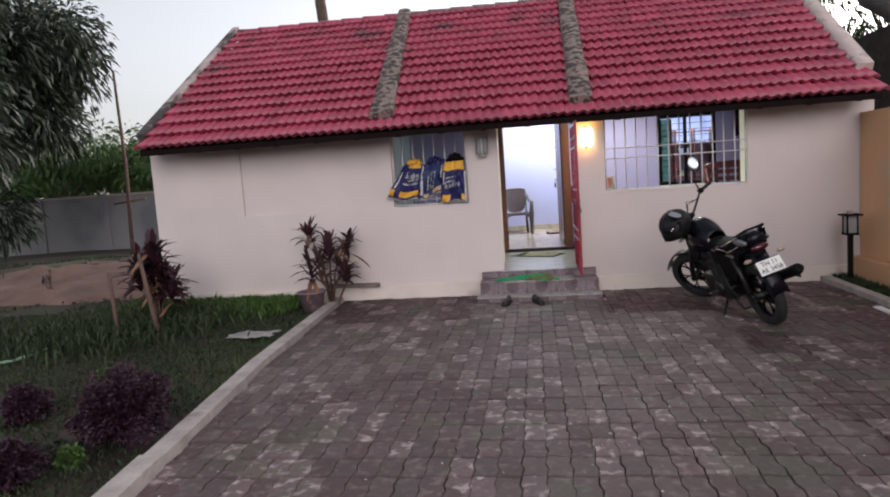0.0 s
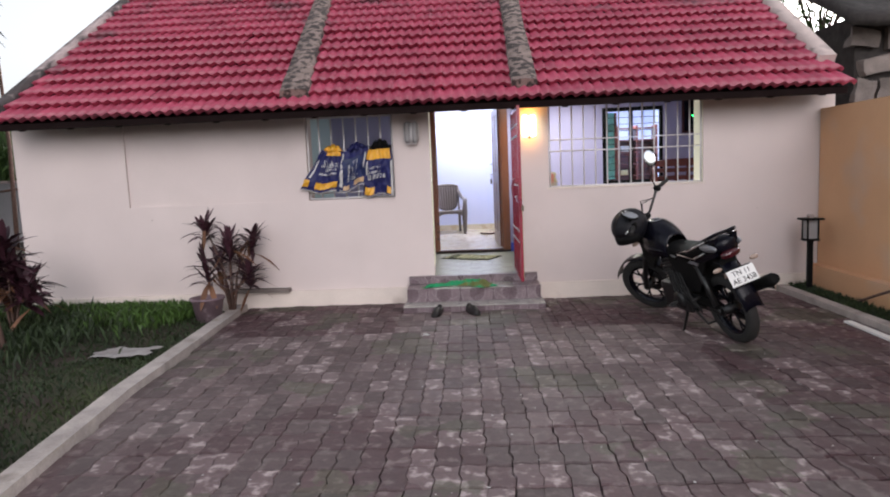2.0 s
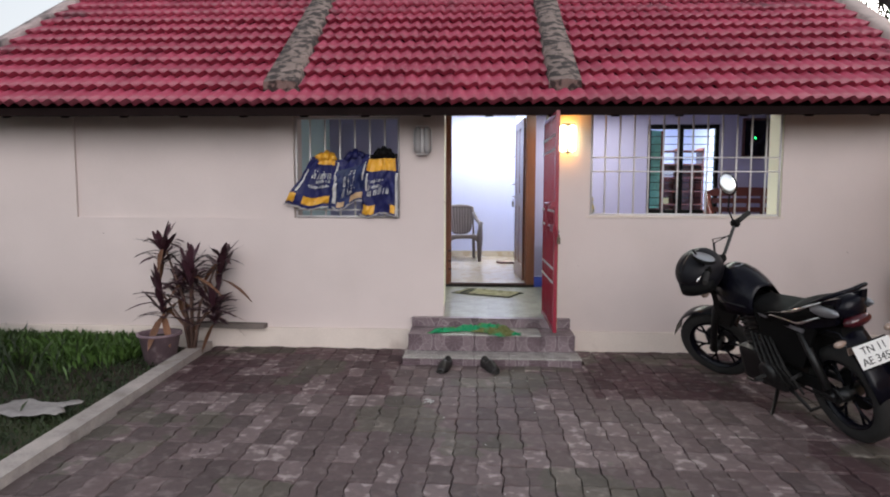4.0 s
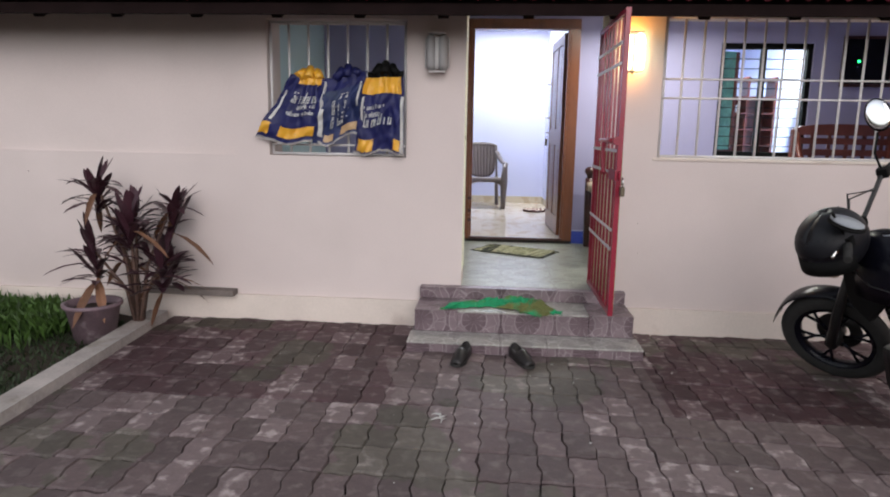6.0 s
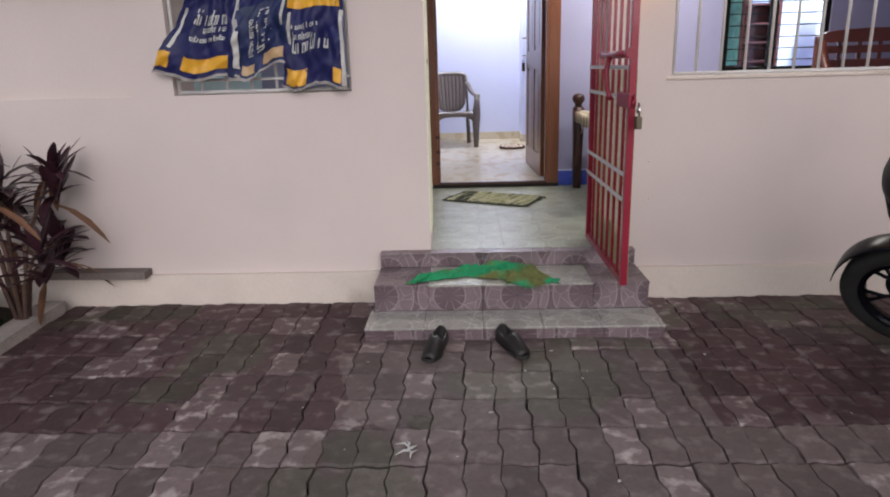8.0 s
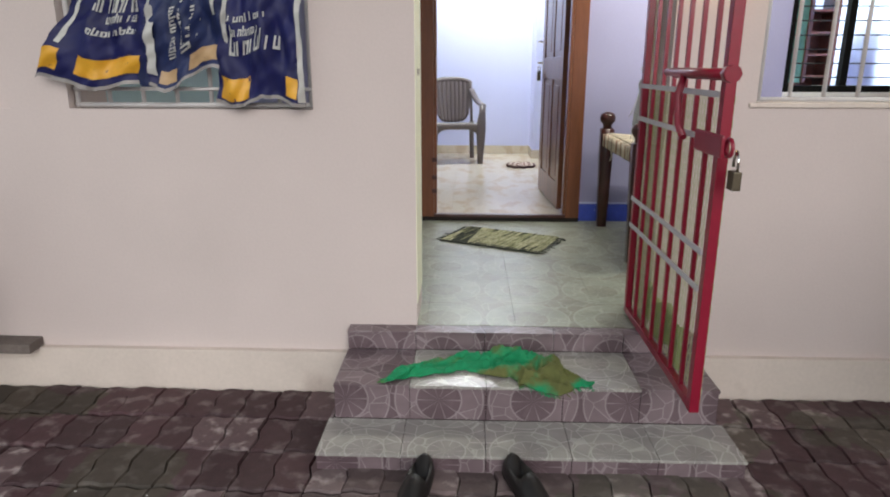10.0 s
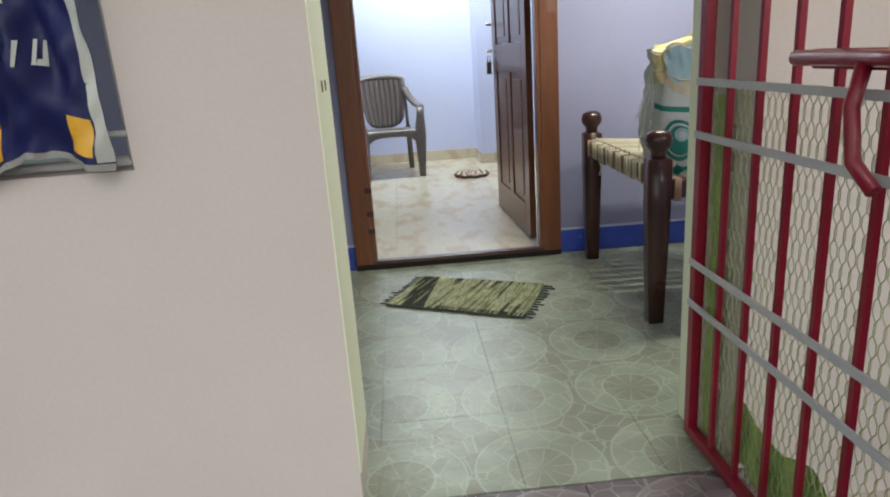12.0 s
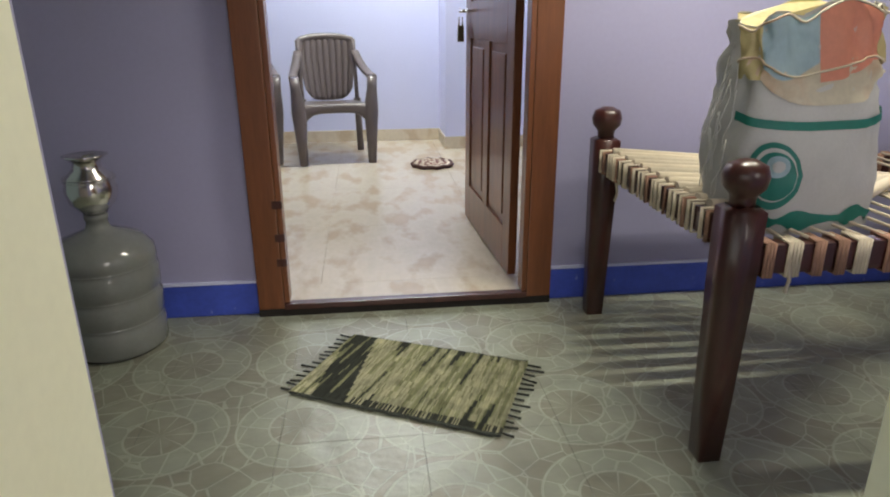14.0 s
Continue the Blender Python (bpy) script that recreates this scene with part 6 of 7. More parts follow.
def plastic_chair(m, label):
    c = base("plastic_chair", label, "chair", m, group="moulded plastic chairs")
    # front is -y
    def seat_z(u, v):
        return 0.445 - 0.02 * math.sin(math.pi * v) * (1 - u * u) - 0.025 * v

    bm = bmesh.new()
    add_sheet(bm, [[(0.235 * u * (1 - 0.12 * v), -0.22 + 0.43 * v, seat_z(u, v)) for u in [-1 + i / 6 for i in range(13)]] for v in [j / 8 for j in range(9)]])
    part("seat", bm, CHAIRM, c, thick=0.008)
    bm = bmesh.new()
    add_sheet(bm, [[(0.25 * u, -0.222 - 0.012 * math.sin(math.pi * k), seat_z(u, 0) + 0.004 - (0.065 + 0.11 * abs(u) ** 5) * k) for u in [-1 + i / 12 for i in range(25)]] for k in (0, 0.3, 0.7, 1)])
    part("front_apron", bm, CHAIRM, c, thick=0.008)
    n = 9
    for i in range(n):
        u0, u1 = -1 + 2 * i / n + 0.002, -1 + 2 * (i + 1) / n - 0.002
        bm = bmesh.new()
        rows = []
        for j in range(15):
            v = j / 14
            row = []
            for u in (u0, (u0 + u1) / 2, u1):
                w = 0.185 + 0.035 * min(1, v * 1.6)
                low = 0.425 + 0.1 * abs(u) ** 4
                top = 0.925 - 0.035 * abs(u) ** 3
                row.append((w * u, 0.19 + 0.12 * v + 0.07 * (1 - u * u) - (0.004 if u == (u0 + u1) / 2 else 0), low + (top - low) * v))
            rows.append(row)
        add_sheet(bm, rows)
        part("back_slat", bm, CHAIRM, c, thick=0.007)
    bm = bmesh.new()
    add_sheet(bm, [[(0.222 * u, 0.31 + 0.07 * (1 - u * u) + dy, 0.93 - 0.035 * abs(u) ** 3 + dz) for u in [-1 + i / 8 for i in range(17)]] for dy, dz in ((-0.012, -0.05), (-0.016, 0.0), (0.01, 0.006), (0.014, -0.03))])
    part("top_rail", bm, CHAIRM, c, thick=0.004)
    for s in (-1, 1):
        bm = bmesh.new()
        add_sheet(bm, [[(s * (0.222 + dx), 0.3 + dy - 0.1 * (1 - q), 0.44 + 0.45 * q) for dx, dy in ((-0.02, -0.012), (0.008, -0.012), (0.012, 0.02))] for q in [k / 6 for k in range(7)]])
        part("back_stile", bm, CHAIRM, c, thick=0.006)
        bm = bmesh.new()
        g = []
        for z, x, y, w in ((0.0, 0.262, -0.25, 0.03), (0.2, 0.268, -0.24, 0.042), (0.38, 0.272, -0.232, 0.056), (0.46, 0.276, -0.226, 0.05), (0.56, 0.284, -0.215, 0.036), (0.645, 0.29, -0.19, 0.036)):
            x, w = s * x, s * w
            g.append([(x - w, y + 0.012, z), (x - w * 0.8, y - 0.014, z), (x + w * 0.5, y - 0.018, z), (x + w * 0.8, y + 0.01, z), (x + w * 0.8, y + 0.06, z)])
        add_sheet(bm, g)
        part("front_leg", bm, CHAIRM, c, thick=0.008)
        bm = bmesh.new()
        add_sheet(bm, [[(s * 0.24 + dx, 0.3 + dy, 0.0), (s * 0.215 + dx, 0.2 + dy, 0.44)] for dx, dy in ((-0.025, -0.02), (0.025, -0.02), (0.025, 0.03))])
        part("rear_leg", bm, CHAIRM, c, thick=0.008)
        bm = bmesh.new()
        g = []
        for q in range(11):
            f = q / 10
            x, y, z = s * (0.29 - 0.065 * f ** 2), -0.2 + 0.47 * f, 0.652 + 0.015 * f + 0.14 * f ** 3
            g.append([(x - 0.03, y, z - 0.022), (x - 0.026, y, z), (x + 0.024, y, z), (x + 0.03, y, z - 0.03)])
        add_sheet(bm, g)
        part("armrest", bm, CHAIRM, c, thick=0.008)
    return c


chair = plastic_chair(pose(-0.235, 13.08, ROOMFLOOR, 0, 0, 8), "grey brown moulded plastic armchair with slatted back by the wall")
ch2 = copy_thing(chair, pose(-0.95, 13.1, ROOMFLOOR, 0, 0, 10))
ch2["label"] = "grey brown moulded plastic armchair beside another, near the door frame"


def rag_rug():
    r = base("rag_rug", "small round brown and white twisted rag rug on the marble floor", "rug", pose(0.5, 12.7, ROOMFLOOR + 0.002))
    for k in range(6):
        rad = 0.02 + 0.026 * k
        bm = bmesh.new()
        add_tube(bm, [(rad * math.cos(a), rad * math.sin(a), 0.013 + 0.005 * math.sin(a * 9 + k)) for a in [i * 2 * math.pi / 30 for i in range(30)]], 0.014, 6, True)
        part("coil", bm, RUGM if k % 2 else ROPE, r)


rag_rug()


def doormat():
    a, b, c, d = Vector((-0.255, 9.665, 0)), Vector((-0.06, 10.03, 0)), Vector((0.53, 9.755, 0)), Vector((0.355, 9.36, 0))
    mt = base("door_mat", "olive and dark grey woven rag mat, fringed, on the tiles", "mat", pose(0, 0, FLOOR + 0.001))
    rnd = random.Random(4)
    vs = {0: ([], []), 1: ([], []), 2: ([], [])}
    n, mrows = 170, 12
    for i in range(n):
        cuts = sorted([rnd.random() for _ in range(3)])
        u0, u1 = i / n, (i + 1) / n
        for j in range(mrows):
            v0, v1 = j / mrows, (j + 1) / mrows
            u = (u0 + u1) / 2
            shade = 0.24 + 0.85 * noise.noise(Vector((u * 34 + v0 * 1.5, v0 * 1.3 + 0.3 * math.sin(i * 12.9), 3))) - (0.5 if 0.1 < u - 0.14 * v0 + 0.12 < 0.27 else 0) - 0.35 * max(0, 0.35 - v0) * (u > 0.3)
            k = 1 if shade < -0.07 or (v0 > 0.88 and u > 0.3 and rnd.random() < 0.7) else 2 if shade < 0.16 or rnd.random() < 0.12 else 0
            V, Fc = vs[k]
            o = len(V)
            e = 0.0012
            for uu, vv, h in ((u0, v0, 0.0), (u1, v0, 0.0), (u1, v1, 0.0), (u0, v1, 0.0)):
                p = b.lerp(c, uu).lerp(a.lerp(d, uu), vv)
                V.append((p.x, p.y, 0.001))
            for uu, vv in ((u0, v0), (u, v0), (u1, v0), (u1, v1), (u, v1), (u0, v1)):
                p = b.lerp(c, uu).lerp(a.lerp(d, uu), vv)
                V.append((p.x, p.y, 0.014 if uu == u else 0.007))
            Fc += [(o + 4, o + 5, o + 8, o + 9), (o + 5, o + 6, o + 7, o + 8), (o, o + 4, o + 9, o + 3), (o + 1, o + 2, o + 7, o + 6)]
    for k, nm, mat in ((0, "olive_weave", MATG), (1, "dark_weave", MATD), (2, "mid_weave", MATM)):
        me = bpy.data.meshes.new(nm)
        me.from_pydata(vs[k][0], [], vs[k][1])
        me.materials.append(mat)
        ob = new(nm, me)
        ob.parent = mt
        tagged(ob, kind="stuff")
    bm = bmesh.new()
    for p, q in ((b, c), (a, d)):
        add_tube(bm, [tuple(p.lerp(q, k / 24) + Vector((0, 0.004 * math.sin(k * 1.9), 0.007))) for k in range(25)], 0.005, 6)
    part("border_cord", bm, MATD, mt)
    bm = bmesh.new()
    for p, q, out in ((a, b, (a - d).normalized()), (d, c, (d - a).normalized())):
        for i in range(14):
            r = p.lerp(q, (i + 0.5) / 14)
            e = r + out * rnd.uniform(0.03, 0.055) + Vector((rnd.uniform(-0.01, 0.01), rnd.uniform(-0.01, 0.01), 0))
            add_tube(bm, [tuple(r + Vector((0, 0, 0.006))), tuple(e + Vector((0, 0, 0.004)))], 0.0035, 5)
    tagged(part("fringe", bm, MATD, mt), kind="stuff")


doormat()


def cot():
    x0, x1, y0, y1, zr = 0.885, 2.52, 9.22, 10.14, 0.965
    c = base("string_cot", "dark brown wooden string cot laced with cream cotton rope", "cot")
    for x in (x0, x1):
        for y in (y0, y1):
            bm = bmesh.new()
            add_lathe(bm, [(0.001, 0), (0.042, 0), (0.05, 0.25), (0.058, 0.5), (0.06, 0.69), (0.04, 0.7)], 4, pose(x, y, FLOOR, 0, 0, 45))
            add_lathe(bm, [(0.001, 0.69), (0.03, 0.69), (0.03, 0.715), (0.032, 0.725), (0.05, 0.745), (0.054, 0.77), (0.046, 0.795), (0.02, 0.808), (0.001, 0.81)], 14, pose(x, y, FLOOR))
            part("post", bm, DARKWOOD, c)
    for y in (y0, y1):
        box_part("side_rail", x0 + 0.04, x1 - 0.04, y - 0.027, y + 0.027, zr - 0.125, zr - 0.05, DARKWOOD, c, bevel=0.012)
    for x in (x0, x1):
        box_part("end_rail", x - 0.027, x + 0.027, y0 + 0.04, y1 - 0.04, zr - 0.068, zr, DARKWOOD, c, bevel=0.012)
    rnd = random.Random(8)
    for i in range(27):
        y = y0 + 0.06 + (y1 - y0 - 0.12) * i / 26 + rnd.uniform(-0.01, 0.01)
        skew = rnd.uniform(-0.012, 0.016)
        bm = bmesh.new()
        for dy in (0, 0.007) if i % 3 else (0,):
            add_tube(bm, [(x0 - 0.031, y + dy, zr - 0.073), (x0 - 0.031, y + dy, zr + 0.004), (x0 + 0.031, y + dy + skew, zr + 0.004), (x0 + 0.031, y + dy + skew, zr - 0.073)], 0.0047, 5, True)
        part("rope_lashing", bm, ROPEBROWN if i % 4 == 1 else ROPE, c, "stained brown rope" if i % 4 == 1 else "")
    for i in range(26):
        x = x0 + 0.07 + (x1 - x0 - 0.14) * i / 25 + rnd.uniform(-0.012, 0.012)
        for y in (y0, y1):
            bm = bmesh.new()
            for k in range(4 if i % 3 == 1 else 3):
                add_tube(bm, [(x + 0.009 * k, y - 0.031, zr - 0.129), (x + 0.009 * k, y - 0.031, zr - 0.046), (x + 0.009 * k, y + 0.031, zr - 0.046), (x + 0.009 * k, y + 0.031, zr - 0.129)], 0.006, 5, True)
            part("rope_lashing", bm, ROPE if i % 3 == 1 else ROPEBROWN, c, "" if i % 3 == 1 else "stained brown rope")
    bm = bmesh.new()
    for i in range(13):
        f = (i + 0.5) / 13
        y = y0 + 0.05 + (y1 - y0 - 0.1) * f
        add_tube(bm, [(x0, y, zr + 0.002), (x0 + 0.35, y0 + 0.46 + (f - 0.5) * 0.7, zr - 0.02), (x1 - 0.4, y0 + 0.46 + (0.5 - f) * 0.7, zr - 0.035), (x1, y1 - 0.05 - (y1 - y0 - 0.1) * f, zr + 0.002)], 0.019, 6)
    for i in range(22):
        x = x0 + 0.12 + (x1 - x0 - 0.24) * i / 21
        add_tube(bm, [(x, y0, zr - 0.045), (x + rnd.uniform(-0.1, 0.1), (y0 + y1) / 2, zr - 0.05), (x, y1, zr - 0.045)], 0.005, 5)
    part("rope_webbing", bm, ROPE, c)
    bm = bmesh.new()
    for x, y in ((x0 + 0.01, y0 + 0.1), (x0 + 0.12, y0 - 0.03), (x0 + 0.01, y1 - 0.1)):
        add_tube(bm, [(x, y, zr - 0.08), (x + 0.01, y - 0.005, zr - 0.14), (x, y - 0.01, zr - 0.17)], 0.005, 5)
    part("loose_rope", bm, ROPE, c, "", "stuff")


cot()


def sack():
    s = base("rice_sack", "full white woven sack with teal emblem standing on the string cot", "sack", pose(1.14, 9.44, 0.905, 0, 0, 8) @ Matrix.Scale(0.9, 4))

    def spot(a, v, off=0.0):
        h = 0.6
        w = 0.24 * (1 - 0.1 * v) * (1 + 0.09 * math.sin(math.pi * min(1, v * 1.15)))
        d = 0.15 * (1 - 0.45 * v ** 1.6) * (1 + 0.12 * math.sin(math.pi * v))
        c, n = math.cos(a), math.sin(a)
        sq = 0.62
        x = w * math.copysign(abs(c) ** sq, c)
        y = d * math.copysign(abs(n) ** 0.85, n)
        k = 1 + 0.08 * noise.noise(Vector((c * 2.2, n * 2.2, v * 4))) + 0.06 * noise.noise(Vector((c * 6, n * 6, v * 9))) * (1 + (v > 0.6)) + 0.03 * (v > 0.66) * math.sin(c * 17 + v * 30) - 0.04 * math.exp(-((v - 0.68) / 0.05) ** 2)
        z = h * v * (1 + 0.0 + (0.05 * math.sin(c * 3 + 0.6) + 0.03 * math.sin(c * 9)) * (v > 0.8) * (v - 0.8) * 5)
        return (x * k + off * c - 0.035 * v, y * k + off * n, z)
    def skin(name, mat, a0, a1, v0, v1, na, nv, off, label=""):
        bm = bmesh.new()
        add_sheet(bm, [[spot(a0 + (a1 - a0) * i / na, v0 + (v1 - v0) * j / nv, off) for i in range(na + 1)] for j in range(nv + 1)])
        return part(name, bm, mat, s, label)
    skin("sack_body", WHITESACK, 0, 2 * math.pi, 0, 1.0, 44, 22, 0)
    bm = bmesh.new()
    ring = [bm.verts.new(spot(2 * math.pi * i / 32, 0.995)) for i in range(32)]
    bm.faces.new(ring)
    part("folded_top", bm, CREAMPRINT, s)
    A0, A1 = math.pi * 1.06, math.pi * 1.94
    def at(u, v, off):
        return spot(A0 + (A1 - A0) * u, v, off)
    def patch(name, mat, u0, u1, f0, f1, off, n=18, label=""):
        bm = bmesh.new()
        g = []
        for i in range(n + 1):
            u = u0 + (u1 - u0) * i / n
            a, b = f0(u), f1(u)
            g.append([at(u, a + (b - a) * j / 6, off) for j in range(7)])
        add_sheet(bm, g)
        part(name, bm, mat, s, label)
    patch("teal_band", TEALPRINT, 0.05, 0.95, lambda u: 0.53 - 0.05 * math.sin(math.pi * u), lambda u: 0.57 - 0.05 * math.sin(math.pi * u), 0.004)
    disc = lambda cx, cz, r, r2: (lambda u: cz - r2 * math.sqrt(max(0, 1 - ((u - cx) / r) ** 2)), lambda u: cz + r2 * math.sqrt(max(0, 1 - ((u - cx) / r) ** 2)))
    f0, f1 = disc(0.3, 0.28, 0.14, 0.155)
    patch("round_emblem", TEALPRINT, 0.16, 0.44, f0, f1, 0.004)
    f0, f1 = disc(0.305, 0.285, 0.115, 0.125)
    patch("emblem_ring", WHITESACK, 0.19, 0.42, f0, f1, 0.006)
    f0, f1 = disc(0.31, 0.28, 0.105, 0.112)
    patch("emblem_field", TEALPRINT, 0.205, 0.415, f0, f1, 0.008)
    f0, f1 = disc(0.325, 0.325, 0.06, 0.05)
    patch("emblem_bowl", SKYPRINT, 0.265, 0.385, f0, f1, 0.010)
    f0, f1 = disc(0.33, 0.325, 0.032, 0.026)
    patch("emblem_centre", WHITESACK, 0.298, 0.362, f0, f1, 0.012)
    patch("lower_print", TEALPRINT, 0.24, 0.72, lambda u: 0.035 + 0.02 * math.sin(u * 40), lambda u: 0.1 + 0.02 * math.sin(u * 33), 0.004)
    patch("cream_shape", PALECREAM, 0.12, 0.85, lambda u: 0.76 - 0.17 * math.sin(math.pi * (u - 0.12) / 0.73), lambda u: 0.79, 0.004)
    patch("yellow_edge", CREAMPRINT, 0.03, 0.2, lambda u: 0.7, lambda u: 0.99, 0.006)
    patch("pale_blue_panel", SKYPRINT, 0.2, 0.48, lambda u: 0.75 + 0.05 * math.sin(u * 14), lambda u: 0.985, 0.006)
    patch("salmon_panel", PEACHPRINT, 0.48, 0.76, lambda u: 0.73 + 0.05 * math.sin(u * 11), lambda u: 0.985, 0.006)
    patch("yellow_panel", CREAMPRINT, 0.76, 0.95, lambda u: 0.76, lambda u: 0.985, 0.006)
    for name, f in (("stitched_edge", lambda u: 0.975 + 0.012 * math.sin(u * 40)), ("flap_edge", lambda u: 0.755 + 0.04 * math.sin(u * 12))):
        bm = bmesh.new()
        add_tube(bm, [at(0.04 + 0.92 * i / 40, f(0.04 + 0.92 * i / 40), 0.012) for i in range(41)], 0.0035, 5)
        part(name, bm, PALECREAM, s)
    bm = bmesh.new()
    rnd = random.Random(12)
    for i in range(16):
        p = Vector(spot(math.pi * rnd.uniform(0.95, 1.12), rnd.uniform(0.3, 0.9), 0.004))
        pts = [p]
        for k in range(4):
            pts.append(pts[-1] + Vector((rnd.uniform(-0.02, 0.005), rnd.uniform(-0.02, 0.01), -0.04)))
        add_tube(bm, pts, 0.002, 4)
    part("loose_threads", bm, WHITESACK, s)


sack()
clothes = base("clothes", "blue cloth thrown over purple cloth on the cot", "clothes", pose(2.1, 9.72, 0.94))
for i, (mat, r, zz) in enumerate(((PURPLE, 0.26, 0.0), (BLUECLOTH, 0.22, 0.08))):
    bm = bmesh.new()
    add_sheet(bm, [[(r * q * math.cos(a) * 1.1, r * q * math.sin(a), zz + 0.2 * (1 - q * q) * (0.8 + 0.6 * noise.noise(Vector((q * 3 * math.cos(a), q * 3 * math.sin(a), i))))) for a in [2 * math.pi * k / 24 for k in range(25)]] for q in [j / 8 for j in range(9)]])
    part("purple_cloth" if i == 0 else "blue_cloth", bm, mat, clothes)


def water_jar():
    j = base("water_jar", "smoky plastic water jar standing on the tiles by the violet wall", "water jar", pose(-0.905, 10.09, FLOOR + 0.001))
    bm = bmesh.new()
    prof = [(0.001, 0), (0.155, 0), (0.17, 0.02), (0.171, 0.1), (0.161, 0.115), (0.171, 0.13), (0.172, 0.2), (0.163, 0.215), (0.172, 0.23), (0.172, 0.3), (0.163, 0.315), (0.171, 0.33), (0.166, 0.365), (0.135, 0.402), (0.07, 0.428)]
    add_lathe(bm, prof, 32)
    body = part("body", bm, BOTTLE, j)
    for z in (0.115, 0.215, 0.315):
        bm = bmesh.new()
        add_lathe(bm, [(0.163, z - 0.006), (0.168, z), (0.163, z + 0.006)], 32)
        part("groove_band", bm, BOTTLE, body)
    bm = bmesh.new()
    add_lathe(bm, [(0.07, 0.428), (0.042, 0.44), (0.036, 0.455), (0.034, 0.47), (0.038, 0.474), (0.038, 0.488), (0.001, 0.49)], 28)
    part("neck", bm, BOTTLE, j)
    k = base("steel_pot", "small round polished steel pot upside on the water jar", "pot", pose(-0.905, 10.09, FLOOR + 0.492))
    bm = bmesh.new()
    add_lathe(bm, [(0.001, 0), (0.035, 0.0), (0.07, 0.04), (0.082, 0.085), (0.072, 0.13), (0.045, 0.155), (0.042, 0.175), (0.062, 0.195), (0.07, 0.2), (0.058, 0.202), (0.04, 0.175)], 24)
    part("vessel", bm, STEEL, k)
    for z in (0.115, 0.125):
        bm = bmesh.new()
        add_lathe(bm, [(0.078, z), (0.081, z + 0.002), (0.078, z + 0.004)], 24)
        part("ridge_ring", bm, STEEL, k)


water_jar()


def settee():
    x0, x1, y0, y1 = 2.72, 3.66, 9.35, 9.98
    s = base("settee", "carved red brown wooden settee with railed back against the violet wall", "settee")
    for x in (x0, x1 - 0.06):
        box_part("front_leg", x, x + 0.06, y0, y0 + 0.06, FLOOR, 0.95, REDWOOD, s, bevel=0.006)
        box_part("rear_leg", x, x + 0.06, y1 - 0.06, y1, FLOOR, 1.5, REDWOOD, s, bevel=0.006)
        box_part("armrest", x - 0.01, x + 0.07, y0 - 0.03, y1 - 0.061, 0.951, 1.0, REDWOOD, s, bevel=0.012)
        for i in range(5):
            tube_part("arm_spindle", [(x + 0.03, y0 + 0.12 + i * 0.09, 0.75), (x + 0.03, y0 + 0.12 + i * 0.09, 0.95)], 0.013, REDWOOD, s)
    box_part("seat", x0 + 0.061, x1 - 0.061, y0, y1 - 0.061, 0.7, 0.75, REDWOOD, s, bevel=0.008)
    for x in (x0, x1 - 0.06):
        tube_part("arm_scroll", [(x + 0.03, y0 - 0.03, 1.02), (x + 0.03, y0 + 0.12, 1.04), (x + 0.03, y0 + 0.33, 1.14), (x + 0.03, y0 + 0.48, 1.32), (x + 0.03, y1 - 0.07, 1.48)], [0.035, 0.028, 0.026, 0.028, 0.03], REDWOOD, s)
    for i in range(6):
        box_part("back_rail", x0 + 0.061, x1 - 0.061, y1 - 0.05, y1 - 0.02, 0.86 + i * 0.105, 0.92 + i * 0.105, REDWOOD, s, bevel=0.006)
    for i in range(5):
        box_part("back_upright", x0 + 0.18 + i * 0.16, x0 + 0.21 + i * 0.16, y1 - 0.019, y1 - 0.004, 0.8, 1.5, REDWOOD, s)
    bm = bmesh.new()
    out = [(x0, 1.47)] + [(x0 + (x1 - x0) * i / 12, 1.52 + 0.055 * math.sin(math.pi * i / 12) ** 0.4) for i in range(13)] + [(x1, 1.47)]
    extrude_profile(bm, out, y1 - 0.062, y1, lambda u, v, w: (u, w, v))
    part("crest_rail", bm, REDWOOD, s)


settee()


def rear_window():
    w = base("window_1", "black framed inner window with green glass shutter and thin bars", "window", kind="structure")
    z0, z1 = WZ0, WZ1
    y = VB + 0.02
    for x in (WX0, WX1 - 0.045):
        box_part("window_frame", x, x + 0.045, y, y + 0.06, z0, z1, BLACKMATT, w, bevel=0.003)
    for z in (z0, z1 - 0.045):
        box_part("window_frame", WX0 + 0.046, WX1 - 0.046, y, y + 0.06, z, z + 0.045, BLACKMATT, w, bevel=0.003)
    box_part("mullion", 2.52, 2.565, y, y + 0.06, z0 + 0.046, z1 - 0.046, BLACKMATT, w, bevel=0.003)
    sill = box_part("window_sill", WX0, WX1, y - 0.05, y - 0.001, z0 - 0.03, z0, PLATE, w, bevel=0.003)
    for i in range(11):
        z = z0 + 0.1 + i * 0.095
        tube_part("bar", [(WX0 + 0.04, y + 0.05, z), (WX1 - 0.04, y + 0.05, z)], 0.005, DARKMETAL, w, seg=6)
    for k, (x, sgn) in enumerate(((WX0 + 0.05, 1),)):
        m = pose(x, y + 0.13, 0, 0, 0, 28)
        sash = box_part("shutter_frame", 0, 0.03, -0.015, 0.015, z0 + 0.06, z1 - 0.06, BLACKMATT, w, m=m)
        box_part("shutter_stile", 0.2, 0.235, -0.015, 0.015, z0 + 0.06, z1 - 0.06, REDWOOD, sash, m=m)
        box_part("pane", 0.031, 0.199, -0.003, 0.003, z0 + 0.06, z1 - 0.06, GREENGLASS, sash, "turquoise patterned glass pane", m=m)


